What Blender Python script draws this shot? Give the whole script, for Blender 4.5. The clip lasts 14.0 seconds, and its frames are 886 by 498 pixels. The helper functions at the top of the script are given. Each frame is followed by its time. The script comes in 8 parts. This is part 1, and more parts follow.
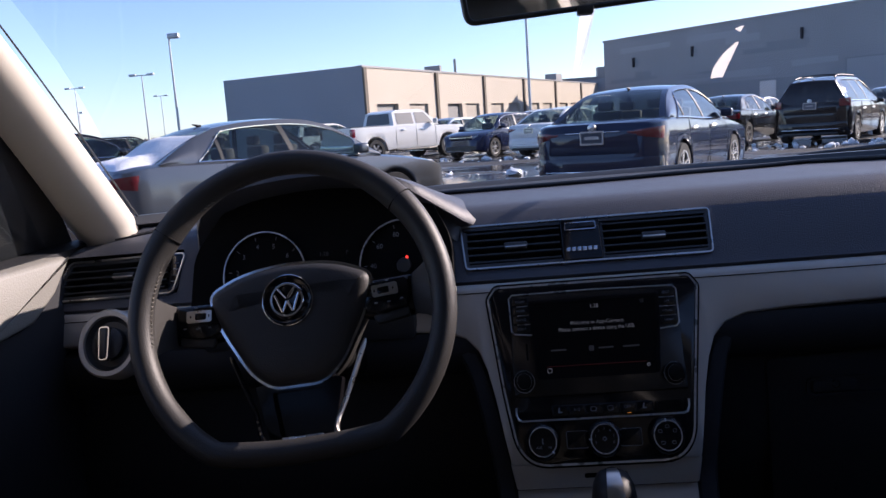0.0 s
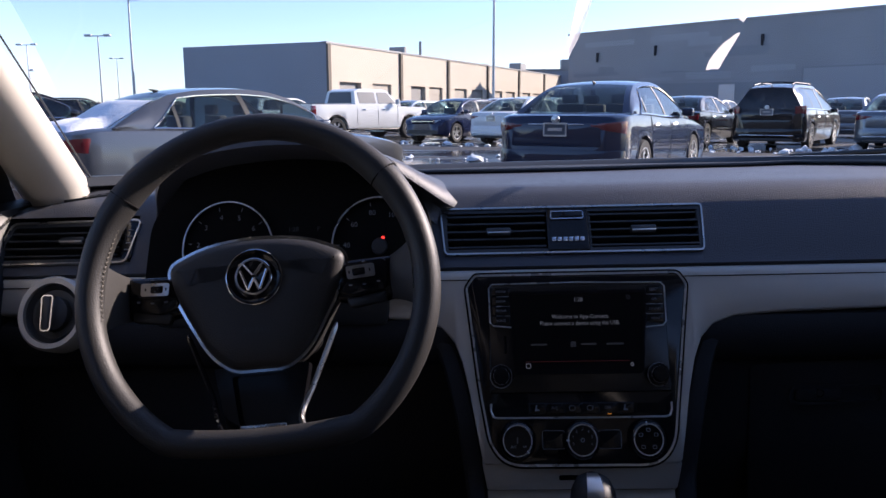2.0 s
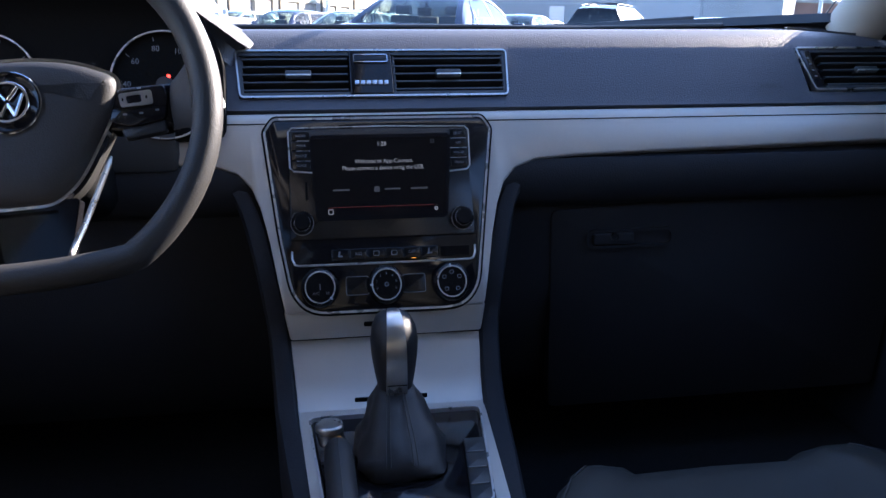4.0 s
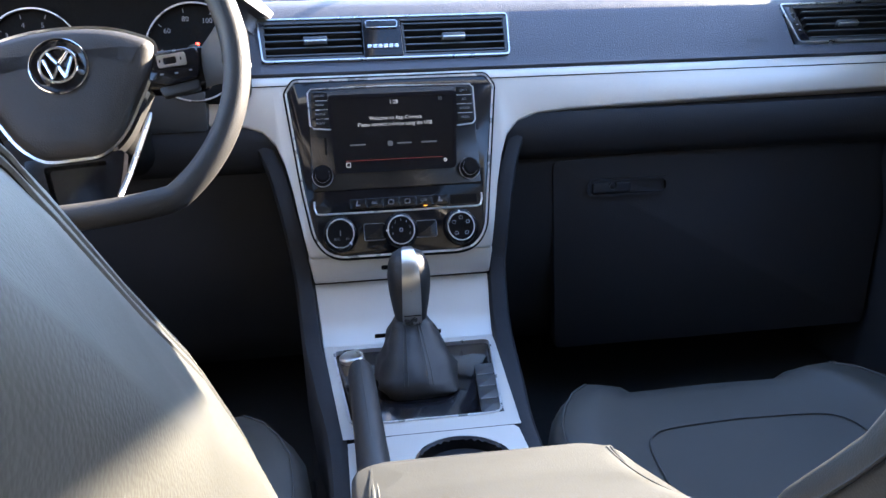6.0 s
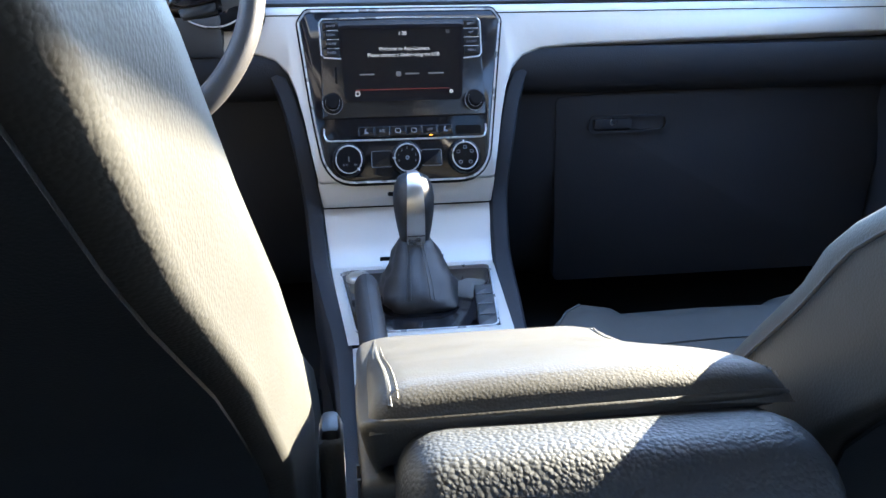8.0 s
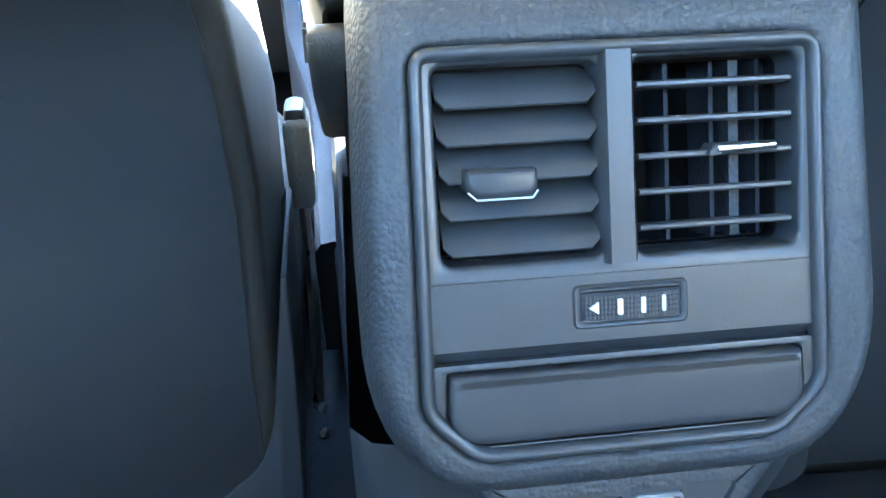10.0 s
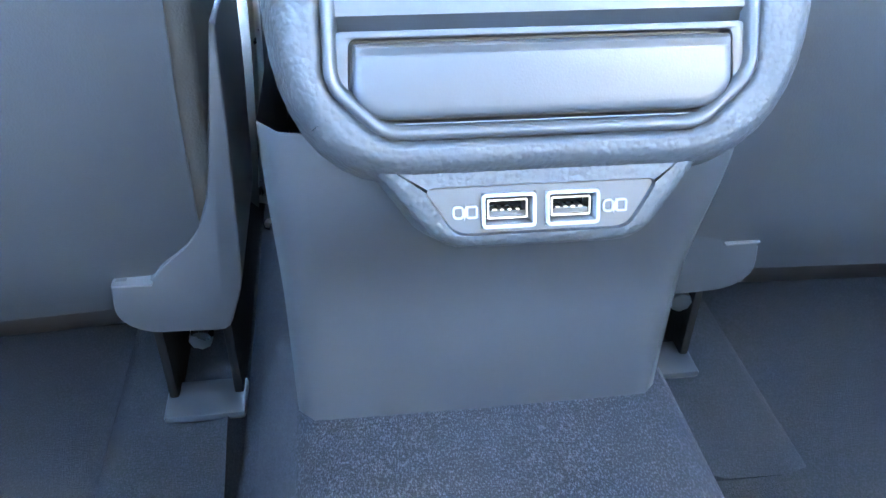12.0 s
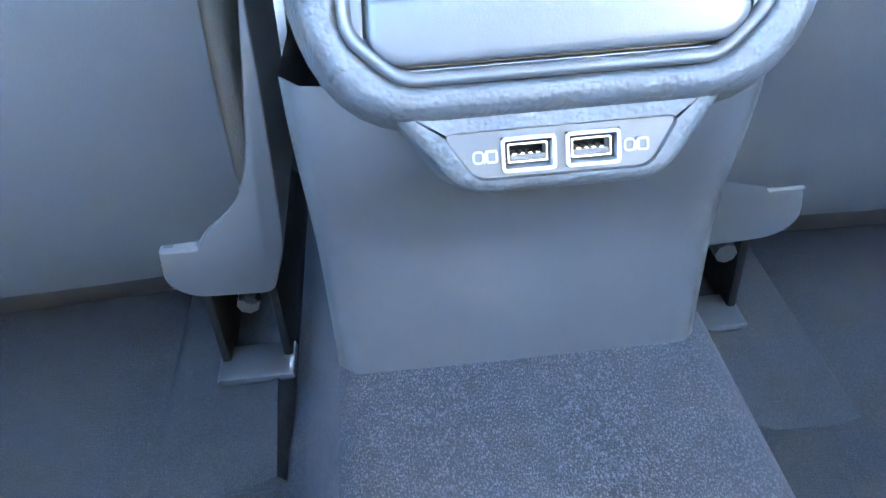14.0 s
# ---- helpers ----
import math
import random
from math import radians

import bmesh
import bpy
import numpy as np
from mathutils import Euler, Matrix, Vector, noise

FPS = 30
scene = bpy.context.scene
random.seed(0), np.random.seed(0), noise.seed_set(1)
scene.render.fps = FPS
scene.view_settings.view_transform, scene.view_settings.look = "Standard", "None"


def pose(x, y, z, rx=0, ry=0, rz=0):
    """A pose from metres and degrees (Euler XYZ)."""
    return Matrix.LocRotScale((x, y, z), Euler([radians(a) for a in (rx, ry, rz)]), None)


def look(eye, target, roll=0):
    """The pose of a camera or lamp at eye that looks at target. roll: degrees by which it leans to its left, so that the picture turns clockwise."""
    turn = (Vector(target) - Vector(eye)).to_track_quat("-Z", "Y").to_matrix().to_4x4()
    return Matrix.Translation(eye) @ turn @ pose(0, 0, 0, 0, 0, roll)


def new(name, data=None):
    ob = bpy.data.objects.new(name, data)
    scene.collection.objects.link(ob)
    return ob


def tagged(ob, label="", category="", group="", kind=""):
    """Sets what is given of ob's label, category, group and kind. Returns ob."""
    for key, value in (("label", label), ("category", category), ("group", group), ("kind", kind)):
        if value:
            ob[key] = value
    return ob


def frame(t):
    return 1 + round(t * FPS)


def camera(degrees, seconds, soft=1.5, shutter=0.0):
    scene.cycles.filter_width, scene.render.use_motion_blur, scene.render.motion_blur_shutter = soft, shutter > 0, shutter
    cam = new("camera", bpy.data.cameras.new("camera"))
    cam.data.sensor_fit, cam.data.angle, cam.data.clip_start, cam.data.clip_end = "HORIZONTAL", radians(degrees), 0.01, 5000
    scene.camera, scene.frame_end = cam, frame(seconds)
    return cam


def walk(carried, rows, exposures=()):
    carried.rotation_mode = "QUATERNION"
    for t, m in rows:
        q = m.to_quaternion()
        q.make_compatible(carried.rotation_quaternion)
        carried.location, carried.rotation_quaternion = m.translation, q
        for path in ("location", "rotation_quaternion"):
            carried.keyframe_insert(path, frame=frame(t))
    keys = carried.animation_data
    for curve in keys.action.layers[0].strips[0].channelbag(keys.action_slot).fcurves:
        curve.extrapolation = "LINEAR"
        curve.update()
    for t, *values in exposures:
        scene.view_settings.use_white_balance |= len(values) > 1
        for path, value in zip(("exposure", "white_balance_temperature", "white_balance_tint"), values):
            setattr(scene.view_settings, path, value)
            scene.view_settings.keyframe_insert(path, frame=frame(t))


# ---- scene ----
# Frame of the parked car: the car leans a little to its left on the lot. Interior numbers are in this frame.
CAR = Matrix.Rotation(radians(-1.4), 4, "Y") @ Matrix.Rotation(radians(0.3), 4, "X")
cam = camera(57.79, 14.0)
PATH = [
    (0, (-0.0871, -1.0276, 1.0943), (-0.2862, 0.9393, 0.7914), -5.35),
    (0.5, (-0.1279, -0.9880, 1.0837), (-0.3505, 0.9771, 0.7853), -5.07),
    (1, (-0.1121, -0.9781, 1.1293), (-0.3406, 0.9873, 0.8372), -4.06),
    (1.5, (-0.1312, -0.9656, 1.1323), (-0.2150, 1.0094, 0.8289), -3.01),
    (2, (-0.1261, -0.9616, 1.0839), (-0.2137, 1.0058, 0.7351), -1.63),
    (2.5, (-0.1078, -0.9544, 1.0735), (-0.1754, 1.0025, 0.6664), -1.61),
    (3, (-0.0641, -0.9420, 1.0663), (0.1063, 1.0078, 0.6548), -0.62),
    (3.5, (-0.0724, -0.9456, 1.0080), (0.2178, 0.9717, 0.5183), 0.21),
    (3.7, (-0.0796, -0.9441, 0.9915), (0.2214, 0.9614, 0.4639), 0.24),
    (5.8, (-0.0836, -1.0392, 0.9557), (0.1846, 0.8567, 0.3781), -1.49),
    (6, (-0.0871, -1.0493, 0.9479), (0.1735, 0.8507, 0.3803), -1.65),
    (6.5, (-0.0966, -1.0868, 0.9442), (0.1545, 0.8192, 0.3929), -1.15),
    (7, (-0.0928, -1.0906, 0.9382), (0.1548, 0.8199, 0.4009), -0.99),
    (7.2, (-0.0949, -1.0964, 0.9399), (0.1489, 0.8161, 0.4082), -0.73),
    (9.3, (-0.0845, -1.1225, 0.8525), (0.1349, 0.6306, -0.0848), -0.52),
    (9.5, (-0.0860, -1.1282, 0.8448), (0.1244, 0.6233, -0.0976), -1.04),
    (10, (-0.0816, -1.1213, 0.7927), (0.1517, 0.6096, -0.1819), -0.86),
    (10.5, (-0.0824, -1.1255, 0.7970), (0.1522, 0.5480, -0.2727), -0.72),
    (11, (-0.0790, -1.1568, 0.8054), (0.1787, 0.3638, -0.4679), 1.92),
    (11.5, (-0.0725, -1.1406, 0.7739), (0.1832, 0.4263, -0.4425), 1.56),
    (12, (-0.0598, -1.1497, 0.7265), (0.1761, 0.4575, -0.4402), 1.04),
    (12.5, (-0.0523, -1.1523, 0.7240), (0.1557, 0.4241, -0.4892), -0.44),
    (13, (-0.0526, -1.1584, 0.7205), (0.0612, 0.3920, -0.5378), -2.28),
    (13.5, (-0.0501, -1.1580, 0.7230), (0.0500, 0.4142, -0.5091), -3.48),
    (14, (-0.0504, -1.1582, 0.7213), (0.0402, 0.4254, -0.4969), -3.97),
]

walk(cam, [(t, CAR @ look(eye, target, roll)) for t, eye, target, roll in PATH],
     exposures=[(0, 0.9, 6000, 26), (2.9, 1.3, 5900, 24), (3.5, 2.3, 5800, 18), (3.7, 2.5, 5800, 18), (5.8, 4.2, 6400, 14), (6.4, 4.05, 6400, 13), (7.2, 4.05, 6400, 13),
                (9.3, 5.85, 5950, 4), (9.7, 6.15, 6000, 4), (10.0, 7.75, 6200, 0), (11.0, 9.25, 6550, 6), (12.0, 9.4, 6550, 8), (12.5, 9.55, 6550, 8), (13.0, 10.0, 6550, 8), (13.5, 10.0, 6550, 8), (14.0, 9.7, 6550, 8)])

# ---- light ----
SUN_AZ, SUN_EL = 62.0, 26.0          # degrees clockwise from the car's nose, and above the horizon
world = bpy.data.worlds.new("sky")
scene.world = world
world.use_nodes = True
wn = world.node_tree
sky = wn.nodes.new("ShaderNodeTexSky")
sky.sky_type, sky.sun_disc = "NISHITA", False
sky.sun_elevation, sky.sun_rotation = radians(SUN_EL), radians(SUN_AZ)
sky.air_density, sky.dust_density, sky.ozone_density = 0.8, 0.4, 2.2
wn.links.new(sky.outputs[0], wn.nodes["Background"].inputs[0])
wn.nodes["Background"].inputs[1].default_value = 0.13
sun = new("sun", bpy.data.lights.new("sun", "SUN"))
sun.data.energy, sun.data.angle, sun.data.color = 5.0, radians(0.5), (1.0, 0.86, 0.67)
sun_way = Vector((math.sin(radians(SUN_AZ)) * math.cos(radians(SUN_EL)), math.cos(radians(SUN_AZ)) * math.cos(radians(SUN_EL)), math.sin(radians(SUN_EL))))
sun.matrix_world = Matrix.Translation((20, 5, 20)) @ sun_way.to_track_quat("Z", "Y").to_matrix().to_4x4()

# ---- materials ----
def mat(name, base, rough=0.5, metal=0.0, grain=0, depth=0.2, mottle=0.0, mscale=6.0, coat=0.0, spec=0.5, cells=False, sheen=0.0, rvar=0.0, tint=None):
    """A surface: grain is the bump's scale per metre, mottle the strength of slow stains in the colour."""
    m = bpy.data.materials.new(name)
    m.use_nodes = True
    nt = m.node_tree
    b = nt.nodes["Principled BSDF"]
    b.inputs["Base Color"].default_value = (*base, 1)
    b.inputs["Roughness"].default_value, b.inputs["Metallic"].default_value = rough, metal
    b.inputs["Coat Weight"].default_value, b.inputs["Coat Roughness"].default_value = coat, 0.06
    b.inputs["Specular IOR Level"].default_value = spec
    b.inputs["Sheen Weight"].default_value = sheen
    tc = nt.nodes.new("ShaderNodeTexCoord")
    if mottle or rvar:
        n = nt.nodes.new("ShaderNodeTexNoise")
        n.inputs["Scale"].default_value, n.inputs["Detail"].default_value = mscale, 6
        nt.links.new(tc.outputs["Object"], n.inputs["Vector"])
        if mottle:
            mix = nt.nodes.new("ShaderNodeMix")
            mix.data_type = "RGBA"
            lo = [c * (1 - mottle) for c in base]
            hi = [min(1, c * (1 + mottle)) for c in (tint or base)]
            mix.inputs[6].default_value, mix.inputs[7].default_value = (*lo, 1), (*hi, 1)
            nt.links.new(n.outputs["Fac"], mix.inputs[0])
            nt.links.new(mix.outputs[2], b.inputs["Base Color"])
        if rvar:
            mr = nt.nodes.new("ShaderNodeMapRange")
            mr.inputs["From Min"].default_value, mr.inputs["From Max"].default_value = 0.3, 0.7
            mr.inputs["To Min"].default_value, mr.inputs["To Max"].default_value = max(0.02, rough - rvar), min(1, rough + rvar)
            nt.links.new(n.outputs["Fac"], mr.inputs["Value"])
            nt.links.new(mr.outputs[0], b.inputs["Roughness"])
    if grain:
        if cells:
            # pebbled hide: soft cells, bent by a finer noise
            g = nt.nodes.new("ShaderNodeTexVoronoi")
            g.feature = "SMOOTH_F1"
            g.inputs["Smoothness"].default_value = 0.35
            wob, bend, inv = (nt.nodes.new(k) for k in ("ShaderNodeTexNoise", "ShaderNodeVectorMath", "ShaderNodeMath"))
            wob.inputs["Scale"].default_value, wob.inputs["Detail"].default_value = grain * 0.9, 2
            bend.operation = "MULTIPLY_ADD"
            bend.inputs[1].default_value = (0.5 / grain,) * 3
            inv.operation, inv.inputs[0].default_value = "SUBTRACT", 1.0
            nt.links.new(tc.outputs["Object"], wob.inputs["Vector"])
            nt.links.new(wob.outputs["Color"], bend.inputs[0])
            nt.links.new(tc.outputs["Object"], bend.inputs[2])
            nt.links.new(bend.outputs[0], g.inputs["Vector"])
            nt.links.new(g.outputs["Distance"], inv.inputs[1])
            src = inv.outputs[0]
        else:
            g = nt.nodes.new("ShaderNodeTexNoise")
            g.inputs["Detail"].default_value = 3
            src = g.outputs["Fac"]
            nt.links.new(tc.outputs["Object"], g.inputs["Vector"])
        g.inputs["Scale"].default_value = grain
        bp = nt.nodes.new("ShaderNodeBump")
        bp.inputs["Strength"].default_value, bp.inputs["Distance"].default_value = depth, 0.6 / grain
        nt.links.new(src, bp.inputs["Height"])
        nt.links.new(bp.outputs[0], b.inputs["Normal"])
    return m


def glow(name, colour, strength):
    m = bpy.data.materials.new(name)
    m.use_nodes = True
    b = m.node_tree.nodes["Principled BSDF"]
    b.inputs["Base Color"].default_value = (0.02, 0.02, 0.02, 1)
    b.inputs["Emission Color"].default_value, b.inputs["Emission Strength"].default_value = (*colour, 1), strength
    return m


def pane(name, tint, gloss=1.0):
    """Thin glass: clear straight through, with a mirror's gloss at a slant."""
    m = bpy.data.materials.new(name)
    m.use_nodes = True
    nt = m.node_tree
    nt.nodes.remove(nt.nodes["Principled BSDF"])
    tr, gl, mx, fr, pw, ma = (nt.nodes.new(k) for k in ("ShaderNodeBsdfTransparent", "ShaderNodeBsdfGlossy", "ShaderNodeMixShader", "ShaderNodeLayerWeight", "ShaderNodeMath", "ShaderNodeMath"))
    tr.inputs[0].default_value = (*tint, 1)
    gl.inputs["Roughness"].default_value = 0.02
    gl.inputs[0].default_value = (gloss, gloss, gloss, 1)
    fr.inputs["Blend"].default_value = 0.5
    pw.operation, pw.inputs[1].default_value = "POWER", 5.0
    ma.operation, ma.inputs[1].default_value, ma.inputs[2].default_value = "MULTIPLY_ADD", 0.92, 0.05
    nt.links.new(fr.outputs["Facing"], pw.inputs[0])
    nt.links.new(pw.outputs[0], ma.inputs[0])
    nt.links.new(ma.outputs[0], mx.inputs[0])
    nt.links.new(tr.outputs[0], mx.inputs[1])
    nt.links.new(gl.outputs[0], mx.inputs[2])
    nt.links.new(mx.outputs[0], nt.nodes["Material Output"].inputs[0])
    return m


M = {
    "dash": mat("soft_dash_plastic", (0.060, 0.066, 0.083), 0.5, grain=620, depth=0.45, cells=True, mottle=0.14, mscale=4, rvar=0.05),
    "grainy": mat("grained_black_plastic", (0.030, 0.033, 0.036), 0.56, grain=540, depth=0.36, cells=True, mottle=0.12, rvar=0.05),
    "plastic": mat("satin_black_plastic", (0.034, 0.037, 0.040), 0.42, grain=1500, depth=0.12, mottle=0.15, rvar=0.05),
    "leather": mat("black_leatherette", (0.044, 0.042, 0.037), 0.5, grain=800, depth=0.16, cells=True, spec=0.3, mottle=0.15, mscale=9, rvar=0.07),
    "wheel": mat("wheel_leather", (0.030, 0.029, 0.028), 0.52, grain=600, depth=0.2, cells=True, mottle=0.1, rvar=0.05),
    "softblack": mat("soft_black_leather", (0.02, 0.02, 0.021), 0.5, grain=800, depth=0.2, cells=True, mottle=0.1, rvar=0.05),
    "seatback": mat("seat_back_vinyl", (0.024, 0.027, 0.029), 0.5, grain=1100, depth=0.15, cells=True, mottle=0.12, mscale=7, rvar=0.06),
    # darker copy of the black plastic, with the shade of low parts put in
    "lowblack": mat("shade_toned_black_plastic", (0.023, 0.025, 0.030), 0.62, grain=500, depth=0.2, cells=True, mottle=0.15, spec=0.2),
    "thread": mat("pale_thread", (0.15, 0.14, 0.12), 0.8, grain=900),
    "darkthread": mat("dark_thread", (0.05, 0.049, 0.047), 0.8, grain=900),
    "silver": mat("silver_satin_trim", (0.57, 0.55, 0.51), 0.42, 0.35, grain=2500, depth=0.05, mottle=0.04, rvar=0.04),
    "chrome": mat("chrome", (0.75, 0.75, 0.76), 0.12, 1.0, rvar=0.04, mscale=30),
    "satin": mat("satin_chrome", (0.62, 0.61, 0.58), 0.3, 1.0, rvar=0.06, mscale=40),
    "gloss": mat("piano_black", (0.008, 0.008, 0.010), 0.09, spec=0.4, rvar=0.04, mscale=25),
    "fascia": mat("smooth_black_fascia", (0.006, 0.0065, 0.008), 0.2, grain=1500, depth=0.06, mottle=0.1, rvar=0.05),
    "brightline": mat("bright_satin_line", (0.68, 0.68, 0.68), 0.30, 0.65, rvar=0.06, mscale=40),
    "screen": mat("screen_glass", (0.006, 0.006, 0.007), 0.12, rvar=0.03, mscale=20),
    # near-black for real black parts and for shade painted into ducts and gaps
    "void": mat("black_and_painted_shade", (0.006, 0.006, 0.006), 0.8, grain=200, spec=0.08),
    "cloth": mat("light_grey_beige_cloth", (0.56, 0.53, 0.47), 0.9, grain=900, depth=0.5, mottle=0.08, sheen=0.2),
    "roof": mat("roof_lining", (0.34, 0.335, 0.32), 0.95, grain=700, depth=0.4, mottle=0.06),
    "doorpale": mat("pale_door_vinyl", (0.24, 0.235, 0.215), 0.55, grain=380, depth=0.3, cells=True, mottle=0.08),
    "metal": mat("bare_steel", (0.45, 0.44, 0.42), 0.35, 1.0, mottle=0.2, rvar=0.12, mscale=30),
    "paleedge": mat("pale_plastic_edge", (0.085, 0.088, 0.09), 0.6, grain=300, mottle=0.2, mscale=40),
    "print": mat("white_print", (0.75, 0.76, 0.78), 0.6, grain=600),
    "greyprint": mat("grey_print", (0.2, 0.205, 0.215), 0.6, grain=600),
    "lit": glow("screen_text", (0.85, 0.9, 1.0), 0.038),
    "litdim": glow("dim_screen_text", (0.5, 0.55, 0.65), 0.007),
    "redline": glow("red_screen_line", (0.9, 0.05, 0.03), 0.015),
    "amber": glow("amber_led", (1.0, 0.35, 0.03), 0.15),
    "red": mat("red_plastic", (0.4, 0.02, 0.02), 0.35, grain=300),
    "glass": pane("windscreen_glass", (0.86, 0.90, 0.90), 0.5),
    "sideglass": pane("side_window_glass", (0.74, 0.78, 0.79), 0.6),
    # tint set dark to hold back light entering the cabin from behind
    "rearglass": pane("dimmed_rear_glass", (0.22, 0.24, 0.245), 0.6),
    "mirror": mat("mirror_silver", (0.88, 0.88, 0.88), 0.02, 1.0, rvar=0.01, mscale=12),
    "tape": mat("torn_tape_residue", (0.6, 0.58, 0.54), 0.8, grain=120, depth=0.8, mottle=0.25, mscale=60),
}


def speckled(name, dark, pale, scale, lo, hi):
    """Short pile: pale fibre tips scattered over a dark ground."""
    m = mat(name, dark, 0.95, grain=scale * 1.3, depth=1.0, spec=0.2)
    nt = m.node_tree
    tc, bs = next(n for n in nt.nodes if n.bl_idname == "ShaderNodeTexCoord"), nt.nodes["Principled BSDF"]
    mp, no, big, ad, rp = (nt.nodes.new(k) for k in ("ShaderNodeMapping", "ShaderNodeTexNoise", "ShaderNodeTexNoise", "ShaderNodeMath", "ShaderNodeValToRGB"))
    mp.inputs["Scale"].default_value = (1.5, 0.7, 1.0)
    no.inputs["Scale"].default_value, no.inputs["Detail"].default_value = scale, 3
    big.inputs["Scale"].default_value, big.inputs["Detail"].default_value = scale / 9, 3
    ad.operation, ad.inputs[1].default_value = "MULTIPLY_ADD", 0.15
    rp.color_ramp.elements[0].position, rp.color_ramp.elements[1].position = lo, hi
    rp.color_ramp.elements[0].color, rp.color_ramp.elements[1].color = (*dark, 1), (*pale, 1)
    nt.links.new(tc.outputs["Object"], mp.inputs["Vector"])
    nt.links.new(mp.outputs[0], no.inputs["Vector"])
    nt.links.new(tc.outputs["Object"], big.inputs["Vector"])
    nt.links.new(big.outputs["Fac"], ad.inputs[0])
    nt.links.new(no.outputs["Fac"], ad.inputs[2])
    nt.links.new(ad.outputs[0], rp.inputs[0])
    nt.links.new(rp.outputs[0], bs.inputs["Base Color"])
    return m


M["carpet"] = speckled("charcoal_carpet", (0.014, 0.015, 0.018), (0.070, 0.075, 0.084), 1100, 0.55, 0.90)
M["floorpile"] = speckled("near_black_carpet", (0.013, 0.015, 0.017), (0.036, 0.039, 0.043), 900, 0.50, 0.85)
# torn tape lets the light through
tape_nodes = M["tape"].node_tree
tl, mxs, thin, clear = (tape_nodes.nodes.new(k) for k in ("ShaderNodeBsdfTranslucent", "ShaderNodeMixShader", "ShaderNodeMixShader", "ShaderNodeBsdfTransparent"))
tl.inputs[0].default_value, mxs.inputs[0].default_value, thin.inputs[0].default_value = (0.9, 0.88, 0.84, 1), 0.8, 0.6
tape_nodes.links.new(tape_nodes.nodes["Principled BSDF"].outputs[0], mxs.inputs[1])
tape_nodes.links.new(tl.outputs[0], mxs.inputs[2])
tape_nodes.links.new(mxs.outputs[0], thin.inputs[1])
tape_nodes.links.new(clear.outputs[0], thin.inputs[2])
tape_nodes.links.new(thin.outputs[0], tape_nodes.nodes["Material Output"].inputs[0])


# ---- mesh helpers ----
BASE = {}


def finish(bm, name, material, smooth=40):
    bmesh.ops.remove_doubles(bm, verts=bm.verts, dist=1e-6)
    bmesh.ops.recalc_face_normals(bm, faces=bm.faces)
    me = bpy.data.meshes.new(name)
    bm.to_mesh(me)
    bm.free()
    me.materials.append(material)
    if smooth:
        me.shade_smooth()
        me.set_sharp_from_angle(angle=radians(smooth))
    return me


def thing(name, base, label, category, group="", kind="", m=None):
    ob = new(name)
    ob.empty_display_size = 0.05
    ob.matrix_basis = (CAR if m is None else m) @ Matrix.Translation(base)
    BASE[ob.name] = Vector(base)
    return tagged(ob, label, category, group, kind)


def part(name, bm, material, parent, label="", smooth=40):
    base = BASE[parent.name]
    bmesh.ops.translate(bm, verts=bm.verts, vec=-base)
    ob = new(name, finish(bm, name, material, smooth))
    ob.parent = parent
    BASE[ob.name] = base
    if label:
        ob["label"] = label
    return ob


def plate_of(y0, z0, slope):
    """A plane across the car that leans ahead with height: (x, z, height above it) to a place in the car."""
    n = Vector((0, -1, slope)).normalized()
    return lambda x, z, o=0.0: Vector((x, y0 + slope * (z - z0), z)) + n * o


def flat(z0):
    """A level plane: (x, y, height above it)."""
    return lambda x, y, o=0.0: Vector((x, y, z0 + o))


def rrect(x0, x1, z0, z1, r, n=4):
    pts = []
    for cx, cz, a in ((x1 - r, z1 - r, 0), (x0 + r, z1 - r, 90), (x0 + r, z0 + r, 180), (x1 - r, z0 + r, 270)):
        pts += [(cx + r * math.cos(radians(a + 90 * k / n)), cz + r * math.sin(radians(a + 90 * k / n))) for k in range(n + 1)]
    return pts


def rounded(corners, r, n=4):
    """A polygon with its corners rounded by about r (or one r for each corner)."""
    out, c = [], [Vector(p) for p in corners]
    for k, p in enumerate(c):
        rk = r[k] if isinstance(r, (list, tuple)) else r
        a, b = c[k - 1] - p, c[(k + 1) % len(c)] - p
        ra, rb = min(rk, a.length * 0.49), min(rk, b.length * 0.49)
        pa, pb = p + a.normalized() * ra, p + b.normalized() * rb
        for j in range(n + 1):
            s = j / n
            q = pa * (1 - s) ** 2 + p * 2 * s * (1 - s) + pb * s * s
            if not out or (q - Vector(out[-1])).length > 1e-5:
                out.append((q.x, q.y))
    if (Vector(out[0]) - Vector(out[-1])).length < 1e-5:
        out.pop()
    return out


def circle(cx, cz, r, n=28, rz=None):
    return [(cx + r * math.cos(2 * math.pi * k / n), cz + (rz or r) * math.sin(2 * math.pi * k / n)) for k in range(n)]


def shrink(pts, d):
    """The outline moved inwards by d (outwards where d is negative)."""
    c, out, n = [Vector(p) for p in pts], [], len(pts)
    area = sum(c[k - 1].x * c[k].y - c[k].x * c[k - 1].y for k in range(n))
    s = 1 if area > 0 else -1
    for k in range(n):
        t = (c[(k + 1) % n] - c[k - 1])
        t = t.normalized() if t.length else Vector((1, 0))
        q = c[k] + Vector((-t.y, t.x)) * s * d
        out.append((q.x, q.y))
    return out


def mixed(a, b, f):
    """The outline a share f of the way from a to b."""
    return [(p[0] + (q[0] - p[0]) * f, p[1] + (q[1] - p[1]) * f) for p, q in zip(a, b)]


